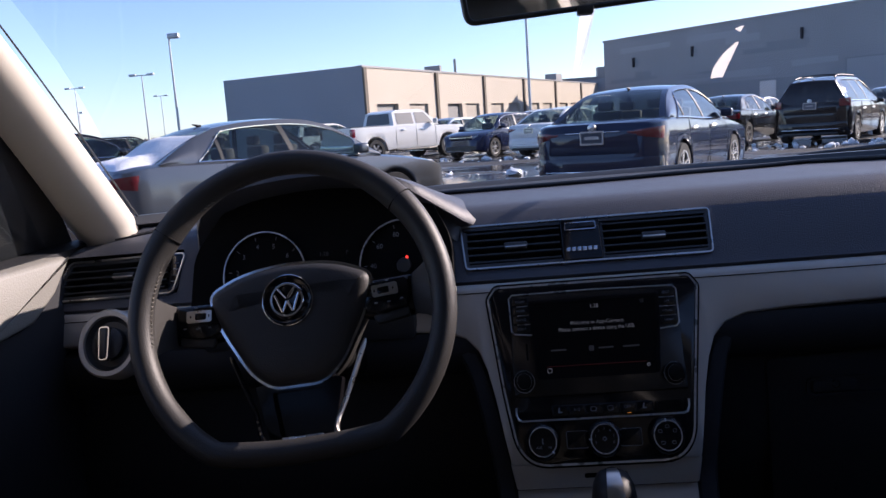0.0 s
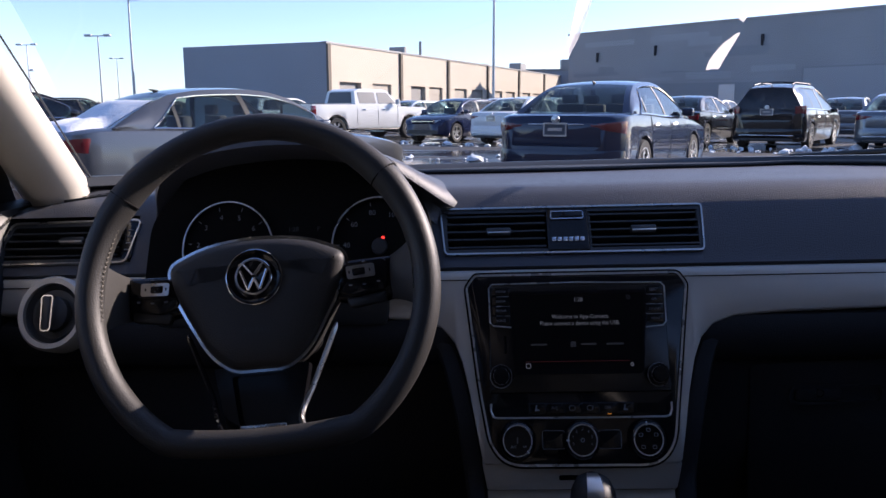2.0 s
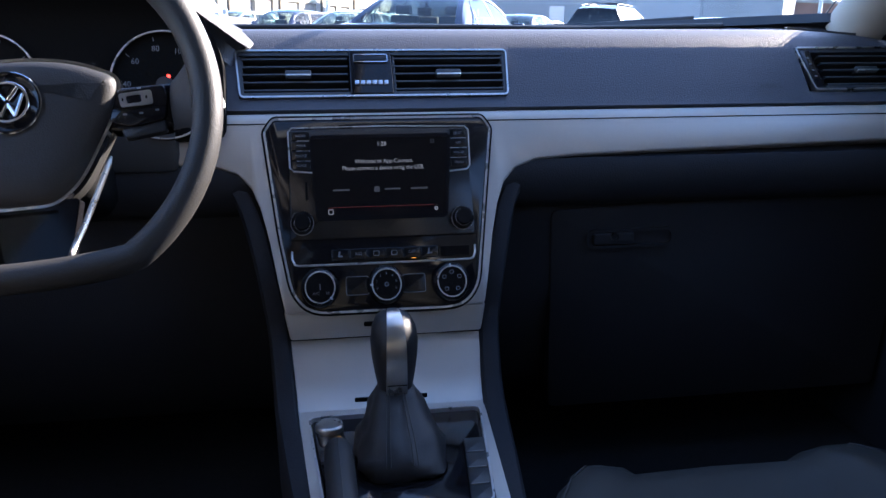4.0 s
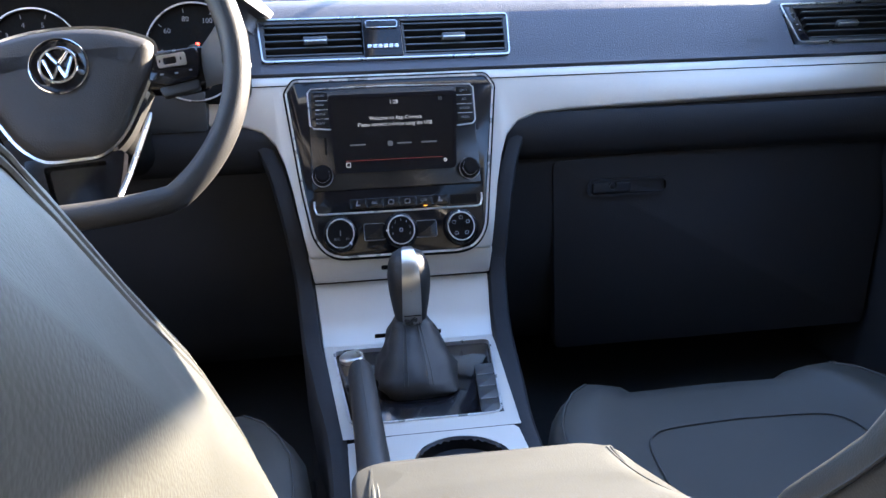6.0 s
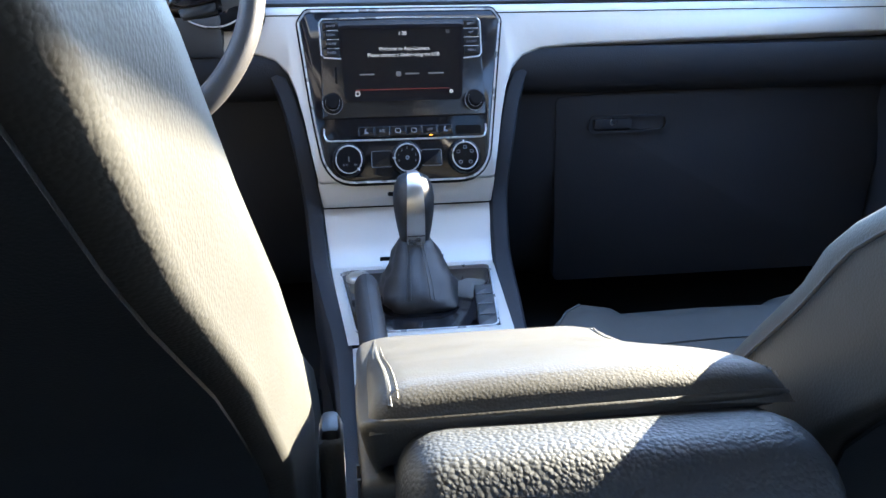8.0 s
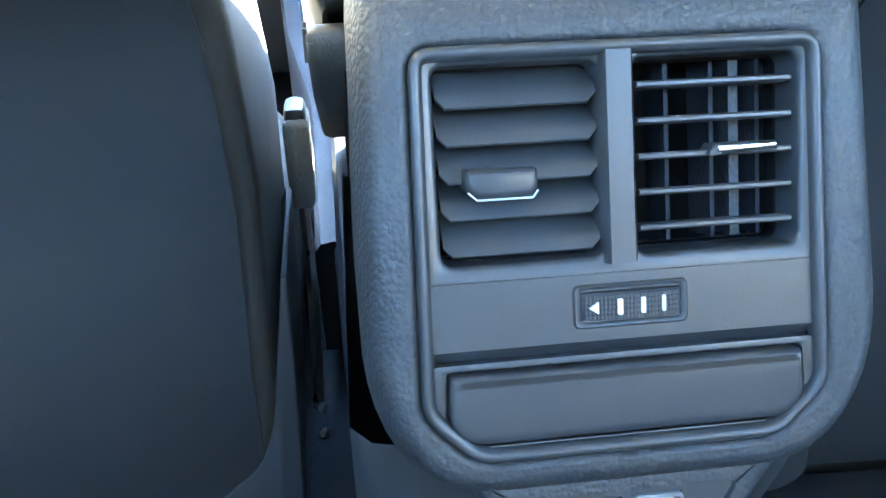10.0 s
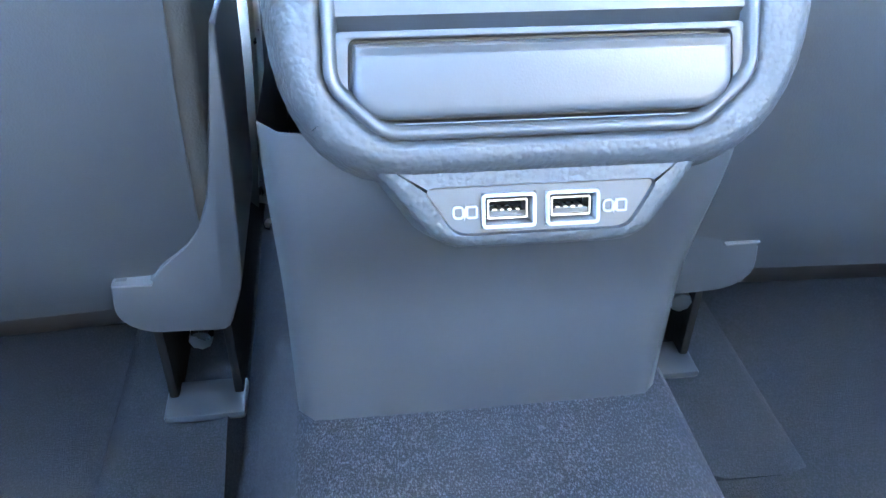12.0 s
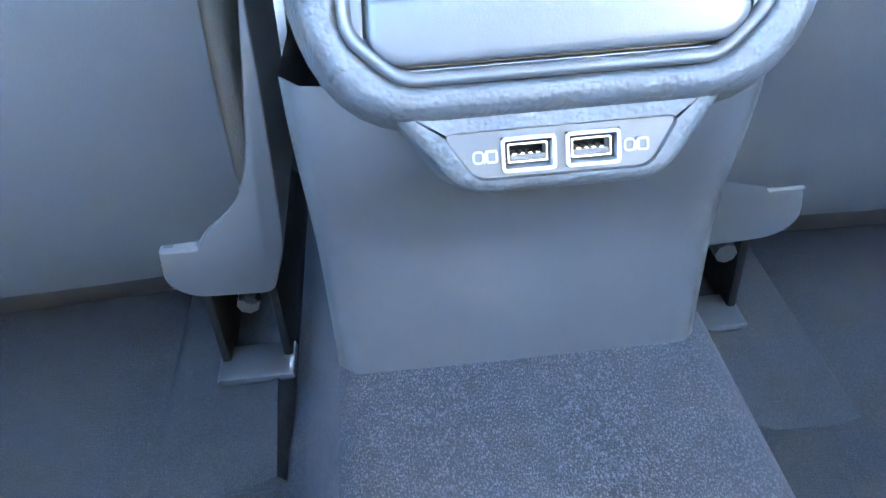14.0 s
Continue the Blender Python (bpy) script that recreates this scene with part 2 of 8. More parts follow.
def ringed(bm, rings, caps=(True, True), close=True):
    """Skin rings of equal length into a tube, with its ends closed where told."""
    vs = [[bm.verts.new(p) for p in ring] for ring in rings]
    n = len(vs[0])
    for a, b in zip(vs, vs[1:]):
        for k in range(n if close else n - 1):
            bm.faces.new((a[k], a[(k + 1) % n], b[(k + 1) % n], b[k]))
    ends = []
    if caps[0]:
        ends.append(bm.faces.new(vs[0][::-1]))
    if caps[1]:
        ends.append(bm.faces.new(vs[-1]))
    if n > 8 and ends:
        bmesh.ops.triangulate(bm, faces=ends, ngon_method="EAR_CLIP")
    return vs


def slab(P, pts, o0, o1, bev=0.0, bm=None):
    """A plate with the outline pts on the plane P, from o0 to o1 above it, its front edge eased by bev."""
    bm = bm or bmesh.new()
    rings = [[P(x, z, o0) for x, z in pts]]
    if bev:
        rings.append([P(x, z, o1 - bev) for x, z in pts])
        rings.append([P(x, z, o1 - bev * 0.3) for x, z in shrink(pts, bev * 0.35)])
        rings.append([P(x, z, o1) for x, z in shrink(pts, bev)])
    else:
        rings.append([P(x, z, o1) for x, z in pts])
    ringed(bm, rings)
    return bm


def rim(P, outer, inner, o0, o1, bm=None):
    """A frame between two outlines of equal length."""
    bm = bm or bmesh.new()
    rings = [[P(x, z, o) for x, z in pts] for pts, o in ((outer, o0), (outer, o1), (inner, o1), (inner, o0))]
    ringed(bm, rings + rings[:1], (False, False))
    return bm


def band(P, pts, width, o0, o1, bm=None):
    """A rounded bead that follows the outline pts."""
    return rim(P, shrink(pts, -width / 2), shrink(pts, width / 2), o0, o1, bm)


def block(x0, x1, y0, y1, z0, z1, bev=0.0, seg=2, bm=None):
    bm = bm or bmesh.new()
    vs = [bm.verts.new((x, y, z)) for x in (x0, x1) for y in (y0, y1) for z in (z0, z1)]
    fs = [bm.faces.new([vs[k] for k in f]) for f in ((0, 1, 3, 2), (4, 6, 7, 5), (0, 4, 5, 1), (2, 3, 7, 6), (0, 2, 6, 4), (1, 5, 7, 3))]
    if bev:
        es = list({e for f in fs for e in f.edges})
        bmesh.ops.bevel(bm, geom=es, offset=bev, segments=seg, profile=0.5, affect="EDGES")
    return bm


def tube(path, r, n=10, bm=None, up=(0, 0, 1), caps=True, flatten=1.0):
    """A round bar along a path; r is one radius or one for each point."""
    bm = bm or bmesh.new()
    p = [Vector(q) for q in path]
    rings = []
    for k, q in enumerate(p):
        t = (p[min(k + 1, len(p) - 1)] - p[max(k - 1, 0)]).normalized()
        a = t.cross(Vector(up))
        a = a.normalized() if a.length > 1e-4 else t.orthogonal().normalized()
        b = a.cross(t).normalized()
        rk = r[k] if isinstance(r, (list, tuple)) else r
        rings.append([q + (a * math.cos(2 * math.pi * j / n) + b * math.sin(2 * math.pi * j / n) * flatten) * rk for j in range(n)])
    ringed(bm, rings, (caps, caps))
    return bm


def lathe(P, cx, cz, profile, n=28, bm=None):
    """A turned shape on the plane P: profile of (radius, height)."""
    bm = bm or bmesh.new()
    rings = [[P(x, z, o) for x, z in circle(cx, cz, max(r, 1e-5), n)] for r, o in profile]
    ringed(bm, rings, (False, False))
    return bm


def interp(table, y):
    """A smooth line through the table's points that never overshoots them."""
    if y <= table[0][0]:
        return table[0][1]
    if y >= table[-1][0]:
        return table[-1][1]
    k = max(n for n in range(len(table) - 1) if table[n][0] <= y)
    slope = lambda n: (table[n + 1][1] - table[n][1]) / (table[n + 1][0] - table[n][0])

    def tangent(n):
        if n == 0 or n == len(table) - 1:
            return slope(min(n, len(table) - 2))
        p, q = slope(n - 1), slope(n)
        return 0.0 if p * q <= 0 else 2 * p * q / (p + q)

    (a, va), (b, vb) = table[k], table[k + 1]
    w, f = b - a, (y - a) / (b - a)
    return va * (1 + 2 * f) * (1 - f) ** 2 + w * tangent(k) * f * (1 - f) ** 2 + vb * f * f * (3 - 2 * f) + w * tangent(k + 1) * f * f * (f - 1)


def smooth_path(pts, n=6):
    """A Catmull-Rom line through the points."""
    p = [Vector(q) for q in pts]
    out = []
    for k in range(len(p) - 1):
        a, b, c, d = p[max(k - 1, 0)], p[k], p[k + 1], p[min(k + 2, len(p) - 1)]
        for j in range(n):
            s = j / n
            out.append(0.5 * ((2 * b) + (c - a) * s + (2 * a - 5 * b + 4 * c - d) * s * s + (3 * b - a - 3 * c + d) * s ** 3))
    return out + [p[-1]]


def letters(P, text, x, z, size, o, material, parent, name="lettering", align="CENTER", thick=0.0, squash=1.0):
    """Words in the built-in font on the plane P, as one mesh."""
    cu = bpy.data.curves.new(name, "FONT")
    cu.body, cu.size, cu.align_x, cu.align_y, cu.resolution_u = text, size, align, "CENTER", 2
    tmp = bpy.data.objects.new(name, cu)
    scene.collection.objects.link(tmp)
    me = bpy.data.meshes.new_from_object(tmp.evaluated_get(bpy.context.evaluated_depsgraph_get()))
    bpy.data.objects.remove(tmp)
    bpy.data.curves.remove(cu)
    base = BASE[parent.name]
    for v in me.vertices:
        v.co = P(x + v.co.x * squash, z + v.co.y, o) - base
    me.materials.clear()
    me.materials.append(material)
    ob = new(name, me)
    ob.parent = parent
    BASE[ob.name] = base
    return ob

# ---- planes of the cabin ----
STACK = plate_of(0.012, 0.66, 0.40)
CHIN = plate_of(0.004, 0.60, 0.0)
VENT = plate_of(0.103, 0.886, 0.84)
CLUSTER = plate_of(0.085, 0.91, 0.30)
REAR = plate_of(-0.804, 0.582, 0.38)
CONSOLE = flat(0.525)
# the rear console is numbered in a frame of its own, set back and up in the car
BACK = CAR @ Matrix.Translation((-0.0112, -0.9044, 0.6048)) @ Matrix.Rotation(radians(-1.0), 4, "Z") @ Matrix.Rotation(radians(-1.16), 4, "X") @ Matrix.Translation((0.0116, 0.7806, -0.5280))


# ---- shell of the car that the camera sits in ----
def far_edge(x):
    u = min(1.0, abs(x) / 0.72)
    return 0.70 - 0.46 * u * u, 0.954 + 0.026 * u * u


def glass_at(u, v):
    lo = Vector((0.72 * u, 0.72 - 0.46 * u * u, 0.957 + 0.026 * u * u))
    hi = Vector((0.57 * u, -0.30 - 0.12 * u * u, 1.385 - 0.03 * u * u))
    return lo.lerp(hi, v) + Vector((0, 0.03, 0.05)) * math.sin(math.pi * v)


def grid(bm, f, us, vs, thick=None):
    rows = [[bm.verts.new(f(u, v)) for u in us] for v in vs]
    for a, b in zip(rows, rows[1:]):
        for k in range(len(us) - 1):
            bm.faces.new((a[k], a[k + 1], b[k + 1], b[k]))
    if thick:
        bmesh.ops.recalc_face_normals(bm, faces=bm.faces)
        bmesh.ops.solidify(bm, geom=bm.faces[:], thickness=thick)
    return bm


def steps(a, b, n):
    return [a + (b - a) * k / n for k in range(n + 1)]


def build_shell():
    w = thing("window_1", (0, 0.7, 0.95), "raked windscreen with bits of torn tape", "window", kind="structure")
    g = part("pane", grid(bmesh.new(), glass_at, steps(-1, 1, 24), steps(0, 1, 12)), M["glass"], w, "clear curved glass")
    g.visible_shadow = False
    bm = bmesh.new()
    rows = []
    for x in steps(-0.73, 0.73, 30):
        y, z = far_edge(x)
        rows.append([(x, y - 0.02, z + 0.001), (x, y + 0.0, z + 0.014), (x, y + 0.045, z + 0.012), (x, y + 0.06, z - 0.02)])
    ringed(bm, rows, (True, True))
    part("rubber_seal", bm, M["plastic"], w, "black moulding along the foot of the glass")
    bm = bmesh.new()
    tube([(0.40, 0.60, 0.966), (0.47, 0.57, 0.974), (0.62, 0.50, 0.986)], [0.003, 0.006, 0.005], bm=bm)
    part("wiper", bm, M["plastic"], w, "black wiper arm")
    for name, pts in (("torn_tape", [(0.0195, 1.160), (0.0225, 1.165), (0.0250, 1.162), (0.0285, 1.172), (0.0300, 1.181), (0.0345, 1.186), (0.0355, 1.198), (0.0385, 1.204), (0.0395, 1.218), (0.0420, 1.230), (0.0440, 1.250), (0.0225, 1.250), (0.0205, 1.225), (0.0210, 1.200), (0.0195, 1.180)]),
                      ("torn_tape", [(0.2460, 1.1365), (0.2560, 1.1375), (0.2640, 1.1370), (0.2660, 1.1500), (0.2690, 1.1650), (0.2720, 1.1850), (0.2680, 1.1845), (0.2660, 1.1800), (0.2620, 1.1780), (0.2600, 1.1740), (0.2550, 1.1715), (0.2535, 1.1640), (0.2490, 1.1600), (0.2500, 1.1550), (0.2455, 1.1500)]),
                      ("torn_tape", [(0.2600, 1.2020), (0.2680, 1.2045), (0.2715, 1.2045), (0.2690, 1.1975)])):
        bm = bmesh.new()
        ring = []
        for x, z in pts:
            lo, hi = 0.0, 1.0
            for _ in range(30):
                v = (lo + hi) / 2
                lo, hi = (v, hi) if glass_at(x / 0.68, v).z < z else (lo, v)
            ring.append(glass_at(x / 0.68, v) + Vector((0, -0.006, -0.006)))
        ringed(bm, [ring, [p + Vector((0, -0.0008, -0.0008)) for p in ring]])
        part(name, bm, M["tape"], w, "torn strip of pale tape")
    # pillars beside the windscreen
    for s, n in ((-1, "pillar_1"), (1, "pillar_2")):
        p = thing(n, (s * 0.74, 0.2, 0.96), "pale grey-beige cloth windscreen pillar", "pillar", kind="structure")
        path = [(0.735, 0.300, 0.925), (0.725, 0.262, 0.972), (0.722, 0.235, 1.0), (0.700, 0.08, 1.112), (0.668, -0.09, 1.218), (0.63, -0.26, 1.305), (0.59, -0.42, 1.365)]
        rings = []
        for k, (x, y, z) in enumerate(smooth_path(path, 5)):
            f = k / (5 * (len(path) - 1))
            wd = 0.085 - 0.012 * f + 0.05 * max(0, 1 - f * 6)
            a = Vector((s * x, y, z))
            out = Vector((s * 0.60, -0.70, -0.30)).normalized() * wd
            inn = Vector((-s * 0.72, -0.62, 0.1)).normalized()
            ring = []
            for q in range(9):
                t = q / 8
                ring.append(a + out * t + inn * 0.034 * math.sin(math.pi * t) ** 0.7)
            ring += [a + out + Vector((s * 0.05, 0.05, 0.0)), a + Vector((s * 0.05, 0.06, 0))]
            rings.append(ring)
        bm = bmesh.new()
        ringed(bm, rings)
        part("cover", bm, M["cloth"], p, "pale woven cover")
        bm = tube([Vector((s * x, y, z)) + Vector((-s * 0.004, 0.004, 0.002)) for x, y, z in smooth_path(path[1:], 5)], 0.0012)
        part("edge_seal", bm, M["plastic"], p, "black rubber edge")
    # roof, tail and doors
    r = thing("ceiling", (0, -1.0, 1.39), "pale cloth roof lining of the car", "ceiling", kind="structure")
    bm = bmesh.new()
    rows = [(-0.28, 1.375, 0.56), (-0.45, 1.40, 0.58), (-0.9, 1.42, 0.58), (-1.4, 1.41, 0.57), (-1.8, 1.36, 0.56)]
    ringed(bm, [[(-w2, y, z - 0.05), (-w2 * 0.6, y, z), (0, y, z + 0.008), (w2 * 0.6, y, z), (w2, y, z - 0.05), (w2 + 0.05, y, z + 0.03), (0, y, z + 0.06), (-w2 - 0.05, y, z + 0.03)] for y, z, w2 in rows])
    part("lining", bm, M["roof"], r)
    for s, n in ((-1, "wall_west"), (1, "wall_east")):
        d = thing(n, (s * 0.82, -0.6, 0.3), "side of the car with pale door trim and window frames", "car door", kind="structure")
        prof = [(0.80, 0.25), (0.80, 0.60), (0.775, 0.70), (0.775, 0.86), (0.795, 0.93), (0.80, 0.955), (0.83, 0.962), (0.88, 0.95), (0.90, 0.6), (0.88, 0.25)]
        bm = bmesh.new()
        ringed(bm, [[(s * x, y, z) for x, z in prof] for y in (0.60, 0.1, -0.5, -1.0, -2.4)])
        part("door_panel", bm, M["lowblack"], d, "door lining darkened for the shade there")
        pts = [(-0.9, 0.865), (-0.10, 0.868), (0.0, 0.875), (0.06, 0.905), (0.11, 0.948), (0.10, 0.954), (-0.05, 0.955), (-0.9, 0.955)]
        side = (lambda y, z, o, s=s: Vector((s * (0.774 - o), y, z)))
        part("armrest_panel", slab(side, pts, -0.03, 0.010, 0.008), M["doorpale"], d, "pale vinyl upper door panel")
        bm = bmesh.new()
        for y0, y1, t0 in ((-0.80, -0.92, 0.02), (-1.42, -1.62, -0.1)):
            ringed(bm, [[(s * 0.80, y0, 0.95), (s * 0.80, y1, 0.95), (s * 0.86, y1, 0.95), (s * 0.86, y0, 0.95)],
                        [(s * 0.60, y0 + t0, 1.37), (s * 0.60, y1 + t0, 1.37), (s * 0.66, y1 + t0, 1.37), (s * 0.66, y0 + t0, 1.37)]])
        ringed(bm, [[(s * 0.61, y, z), (s * 0.67, y, z + 0.004), (s * 0.67, y, z + 0.10), (s * 0.58, y, z + 0.07)] for y, z in ((-0.36, 1.235), (-0.49, 1.278), (-0.62, 1.322), (-0.80, 1.345), (-1.0, 1.35), (-1.8, 1.33))])
        part("window_frame", bm, M["cloth"], d, "pale door pillars and roof rail")
        for y0, y1, g in ((0.16, -0.64, "sideglass"), (-0.74, -1.45, "rearglass")):
            f = lambda u, v, y0=y0, y1=y1: Vector((s * (0.83 - 0.20 * v), y0 + (y1 - y0) * u - (0.50 * v * (1 - u) if y0 > 0 else 0), 0.955 + 0.40 * v))
            part("side_glass", grid(bmesh.new(), f, steps(0, 1, 6), steps(0, 1, 6)), M[g], d, "tinted side glass")
        # outside mirrors; the right one is unseen and added to block the sun
        mb = bmesh.new()
        ringed(mb, [[Vector((s * x, y, z)) for y, z in rrect(0.17 - d, 0.30 + d * 0.4, 0.955 - d * 0.6, 1.085 + d * 0.5, 0.035, 4)] for x, d in ((0.905, -0.03), (0.93, -0.008), (0.99, 0.0), (1.06, -0.006), (1.09, -0.03))])
        part("door_mirror", mb, M["lowblack"], d, "dark outside mirror", smooth=60)
        part("mirror_foot", tube([(s * 0.85, 0.20, 0.965), (s * 0.92, 0.22, 0.99)], [0.022, 0.018], 10), M["lowblack"], d)
        corner = rounded([(0.24, 0.956), (-0.02, 0.956), (-0.04, 1.05), (-0.10, 1.22), (-0.20, 1.26), (0.04, 1.12)], 0.01)
        part("window_corner", slab(lambda y, z, o, s=s: Vector((s * (0.835 - 0.5 * (z - 0.955) - o), y, z)), corner, -0.012, 0.002, 0.001), M["lowblack"], d, "black corner panel of the door window")
    t = thing("wall_south", (0, -2.0, 0.3), "dark rear bench and shelf closing the cabin", "rear seat", kind="structure")
    bm = block(-0.72, 0.72, -1.55, -1.12, 0.25, 0.52, 0.04)
    block(-0.72, 0.72, -1.80, -1.55, 0.45, 1.02, 0.05, bm=bm)
    part("bench", bm, M["plastic"], t)
    bm = grid(bmesh.new(), lambda u, v: Vector((u * (0.66 - 0.10 * v), -2.35 + 0.58 * v, 0.985 + 0.38 * v)), steps(-1, 1, 6), steps(0, 1, 4))
    part("rear_glass", bm, M["rearglass"], t, "rear glass darkened to cut light from behind")
    part("shelf", block(-0.8, 0.8, -2.4, -1.78, 0.3, 0.98, 0.02), M["plastic"], t)
    h = thing("bonnet", (0, 1.4, 0.6), "dark car bonnet below the windscreen", "car bonnet", kind="structure")
    f = lambda u, v: Vector((0.80 * u * (1 - 0.06 * v), 0.80 + 1.25 * v - 0.12 * u * u * (1 + v), 0.935 - 0.06 * v - 0.20 * v ** 3 - 0.03 * u * u))
    part("skin", grid(bmesh.new(), f, steps(-1, 1, 10), steps(0, 1, 8), 0.02), mat("dark_car_paint", (0.02, 0.02, 0.024), 0.25, coat=0.8, rvar=0.03), h)
    # floor and middle tunnel
    fl = thing("floor", (0, -0.6, 0.24), "charcoal carpeted car floor with a raised tunnel", "car floor", kind="structure")
    ylist = (0.55, 0.0, -0.5, -0.65, -0.72, -0.9, -1.0, -1.3, -2.2)
    prof = [(-0.142, 0.32), (-0.122, 0.34), (-0.088, 0.447), (-0.080, 0.457), (-0.068, 0.461), (0.070, 0.463), (0.082, 0.459), (0.089, 0.449), (0.122, 0.34), (0.142, 0.32), (0.142, 0.27), (-0.142, 0.27)]
    bm = bmesh.new()
    ringed(bm, [[(x, y, z if y < -0.7 else min(z, 0.40)) for x, z in prof] for y in ylist])
    part("tunnel_carpet", bm, M["carpet"], fl, "charcoal carpet with pale flecks over the tunnel", smooth=50)
    for e in (-1, 1):
        bm = bmesh.new()
        ringed(bm, [[(e * x, y, z) for x, z in ((0.1425, 0.32), (0.82, 0.315), (0.82, 0.27), (0.1425, 0.27))] for y in ylist])
        part("floor_carpet", bm, M["floorpile"], fl, "near-black floor carpet", smooth=25)
    for e in (-1, 1):
        bm = bmesh.new()
        ringed(bm, [[(e * x, y, z) for x, z in ((0.128, 0.318), (0.140, h + 0.012), (0.165, h), (0.205, h - 0.002), (0.222, 0.318))] for y, h in ((-0.40, 0.345), (-0.70, 0.345), (-0.80, 0.338), (-0.855, 0.3215))])
        part("rail_skirt", bm, M["floorpile"], fl, "carpet moulded over the seat rail", smooth=50)
    part("firewall", block(-0.82, 0.82, 0.50, 0.56, 0.2, 0.95), M["floorpile"], fl)


build_shell()


# ---- dashboard ----
def build_dashboard():
    d = thing("dashboard", (0, 0.2, 0.6), "black grained dashboard with a satin silver trim band", "dashboard")
    holes = [(-0.805, -0.605), (-0.172, 0.172), (0.610, 0.80)]
    xs = sorted(set(steps(-0.815, 0.815, 40) + [h + e for p in holes for h in p for e in (-0.0006, 0.0006)]))
    rings = []
    for x in xs:
        y, z = far_edge(x)
        y = max(y, 0.24)
        dip = 0.0 if abs(x) < 0.60 else 0.016 * ((abs(x) - 0.60) / 0.2) ** 2
        inside = any(a < x < b for a, b in holes)
        mid = [(0.22, 0.9425), (0.22, 0.886)] if inside else [(0.1445, 0.9345), (0.1085, 0.893)]
        rings.append([(x, a, b) for a, b in [(y + 0.02, 0.80), (y + 0.02, z), (0.55 * y + 0.45 * 0.2, 0.967 - dip * 0.5), (0.225, 0.969 - dip), (0.19, 0.967 - dip), (0.168, 0.958 - dip * 0.7), (0.152, 0.9435)]
                      + mid + [(0.103, 0.885), (0.091, 0.872), (0.100, 0.862), (0.2, 0.82)]])
    bm = bmesh.new()
    ringed(bm, rings)
    pad = part("top_pad", bm, M["dash"], d, "black grained soft dash pad", smooth=50)
    # black strip at the foot of the glass, with a raised lip
    front = lambda x: min(0.44 + 0.35 * x * x, far_edge(x)[0] - 0.03)

    def strip(x, v):
        y0 = max(far_edge(x)[0], 0.24)
        y = front(x) + (y0 - 0.004 - front(x)) * v
        bend = 0.55 * y0 + 0.09
        z = 0.967 if y < bend else 0.967 + (far_edge(x)[1] - 0.967) * (y - bend) / (y0 + 0.02 - bend)
        return Vector((x, y, z + 0.005))

    xs = steps(-0.60, 0.60, 30)
    part("defroster_strip", grid(bmesh.new(), strip, xs, steps(0, 1, 6), 0.004), M["lowblack"], d, "matt black strip along the foot of the windscreen", smooth=50)
    part("strip_lip", tube([strip(x, 0.0) for x in xs], 0.0035, 8), M["plastic"], d, "raised black lip")
    # silver trim
    low_edge = [(0.0, 0.632), (0.122, 0.632), (0.1255, 0.636), (0.1315, 0.665), (0.1405, 0.715), (0.1495, 0.752), (0.160, 0.778), (0.177, 0.795), (0.205, 0.8045), (0.26, 0.8085), (0.45, 0.8130), (0.80, 0.8205)]
    prof = [(x, z) for x, z in low_edge]
    bm = bmesh.new()
    rings = []
    for x, z in [(-x, z) for x, z in prof[:0:-1]] + prof:
        rings.append([STACK(x, 0.866, -0.02), STACK(x, 0.866, 0.003), STACK(x, 0.863, 0.006), STACK(x, 0.8545, 0.006), STACK(x, 0.845, 0.0065), STACK(x, z + 0.003, 0.006), STACK(x, z + 0.0008, 0.0045), STACK(x, z, 0.002), STACK(x, z, -0.02)])
    ringed(bm, rings)
    part("trim_band", bm, M["silver"], d, "satin silver trim band", smooth=50)
    part("trim_chin", slab(CHIN, rounded([(0.1270, 0.6335), (0.1215, 0.596), (-0.1205, 0.596), (-0.1270, 0.6335)], 0.004), -0.03, 0.002, 0.002), M["silver"], d, "satin silver trim")
    bm = bmesh.new()
    tube([STACK(x, 0.8535, 0.0066) for x in steps(-0.80, 0.80, 8)], 0.0007, 4, bm)
    part("trim_seam", bm, M["void"], d)
    # lower halves, either side of the middle stack
    prof = [(0.11, 0.815), (0.068, 0.806), (0.060, 0.79), (0.066, 0.755), (0.085, 0.738), (0.098, 0.735), (0.105, 0.62), (0.14, 0.47), (0.22, 0.40), (0.45, 0.40), (0.45, 0.815)]
    for x0, x1, nm in ((0.135, 0.80, "lower_panel"), (-0.80, -0.135, "knee_panel")):
        bm = bmesh.new()
        ringed(bm, [[(x, y, z) for y, z in prof] for x in steps(x0, x1, 4)])
        part(nm, bm, M["lowblack"], d, "lower dash panel darkened for the shade there")
    low = plate_of(0.098, 0.735, -0.06)
    gb = part("glovebox_door", slab(low, rounded([(0.238, 0.729), (0.79, 0.754), (0.79, 0.42), (0.250, 0.42)], 0.012), -0.02, 0.0025, 0.0015), M["lowblack"], d, "glovebox lid darkened for the shade there")
    part("latch_recess", rim(low, rrect(0.292, 0.42, 0.672, 0.700, 0.01), rrect(0.296, 0.416, 0.676, 0.696, 0.008), 0.004, 0.0085), M["lowblack"], gb)
    part("latch", slab(low, rrect(0.300, 0.36, 0.678, 0.695, 0.004), 0.004, 0.010, 0.002), M["lowblack"], gb, "black glovebox latch")
    part("lock", lathe(low, 0.330, 0.690, [(0.006, 0.008), (0.006, 0.011), (0.0045, 0.0112), (0.004, 0.010)], 16), M["chrome"], gb, "small chrome lock ring")
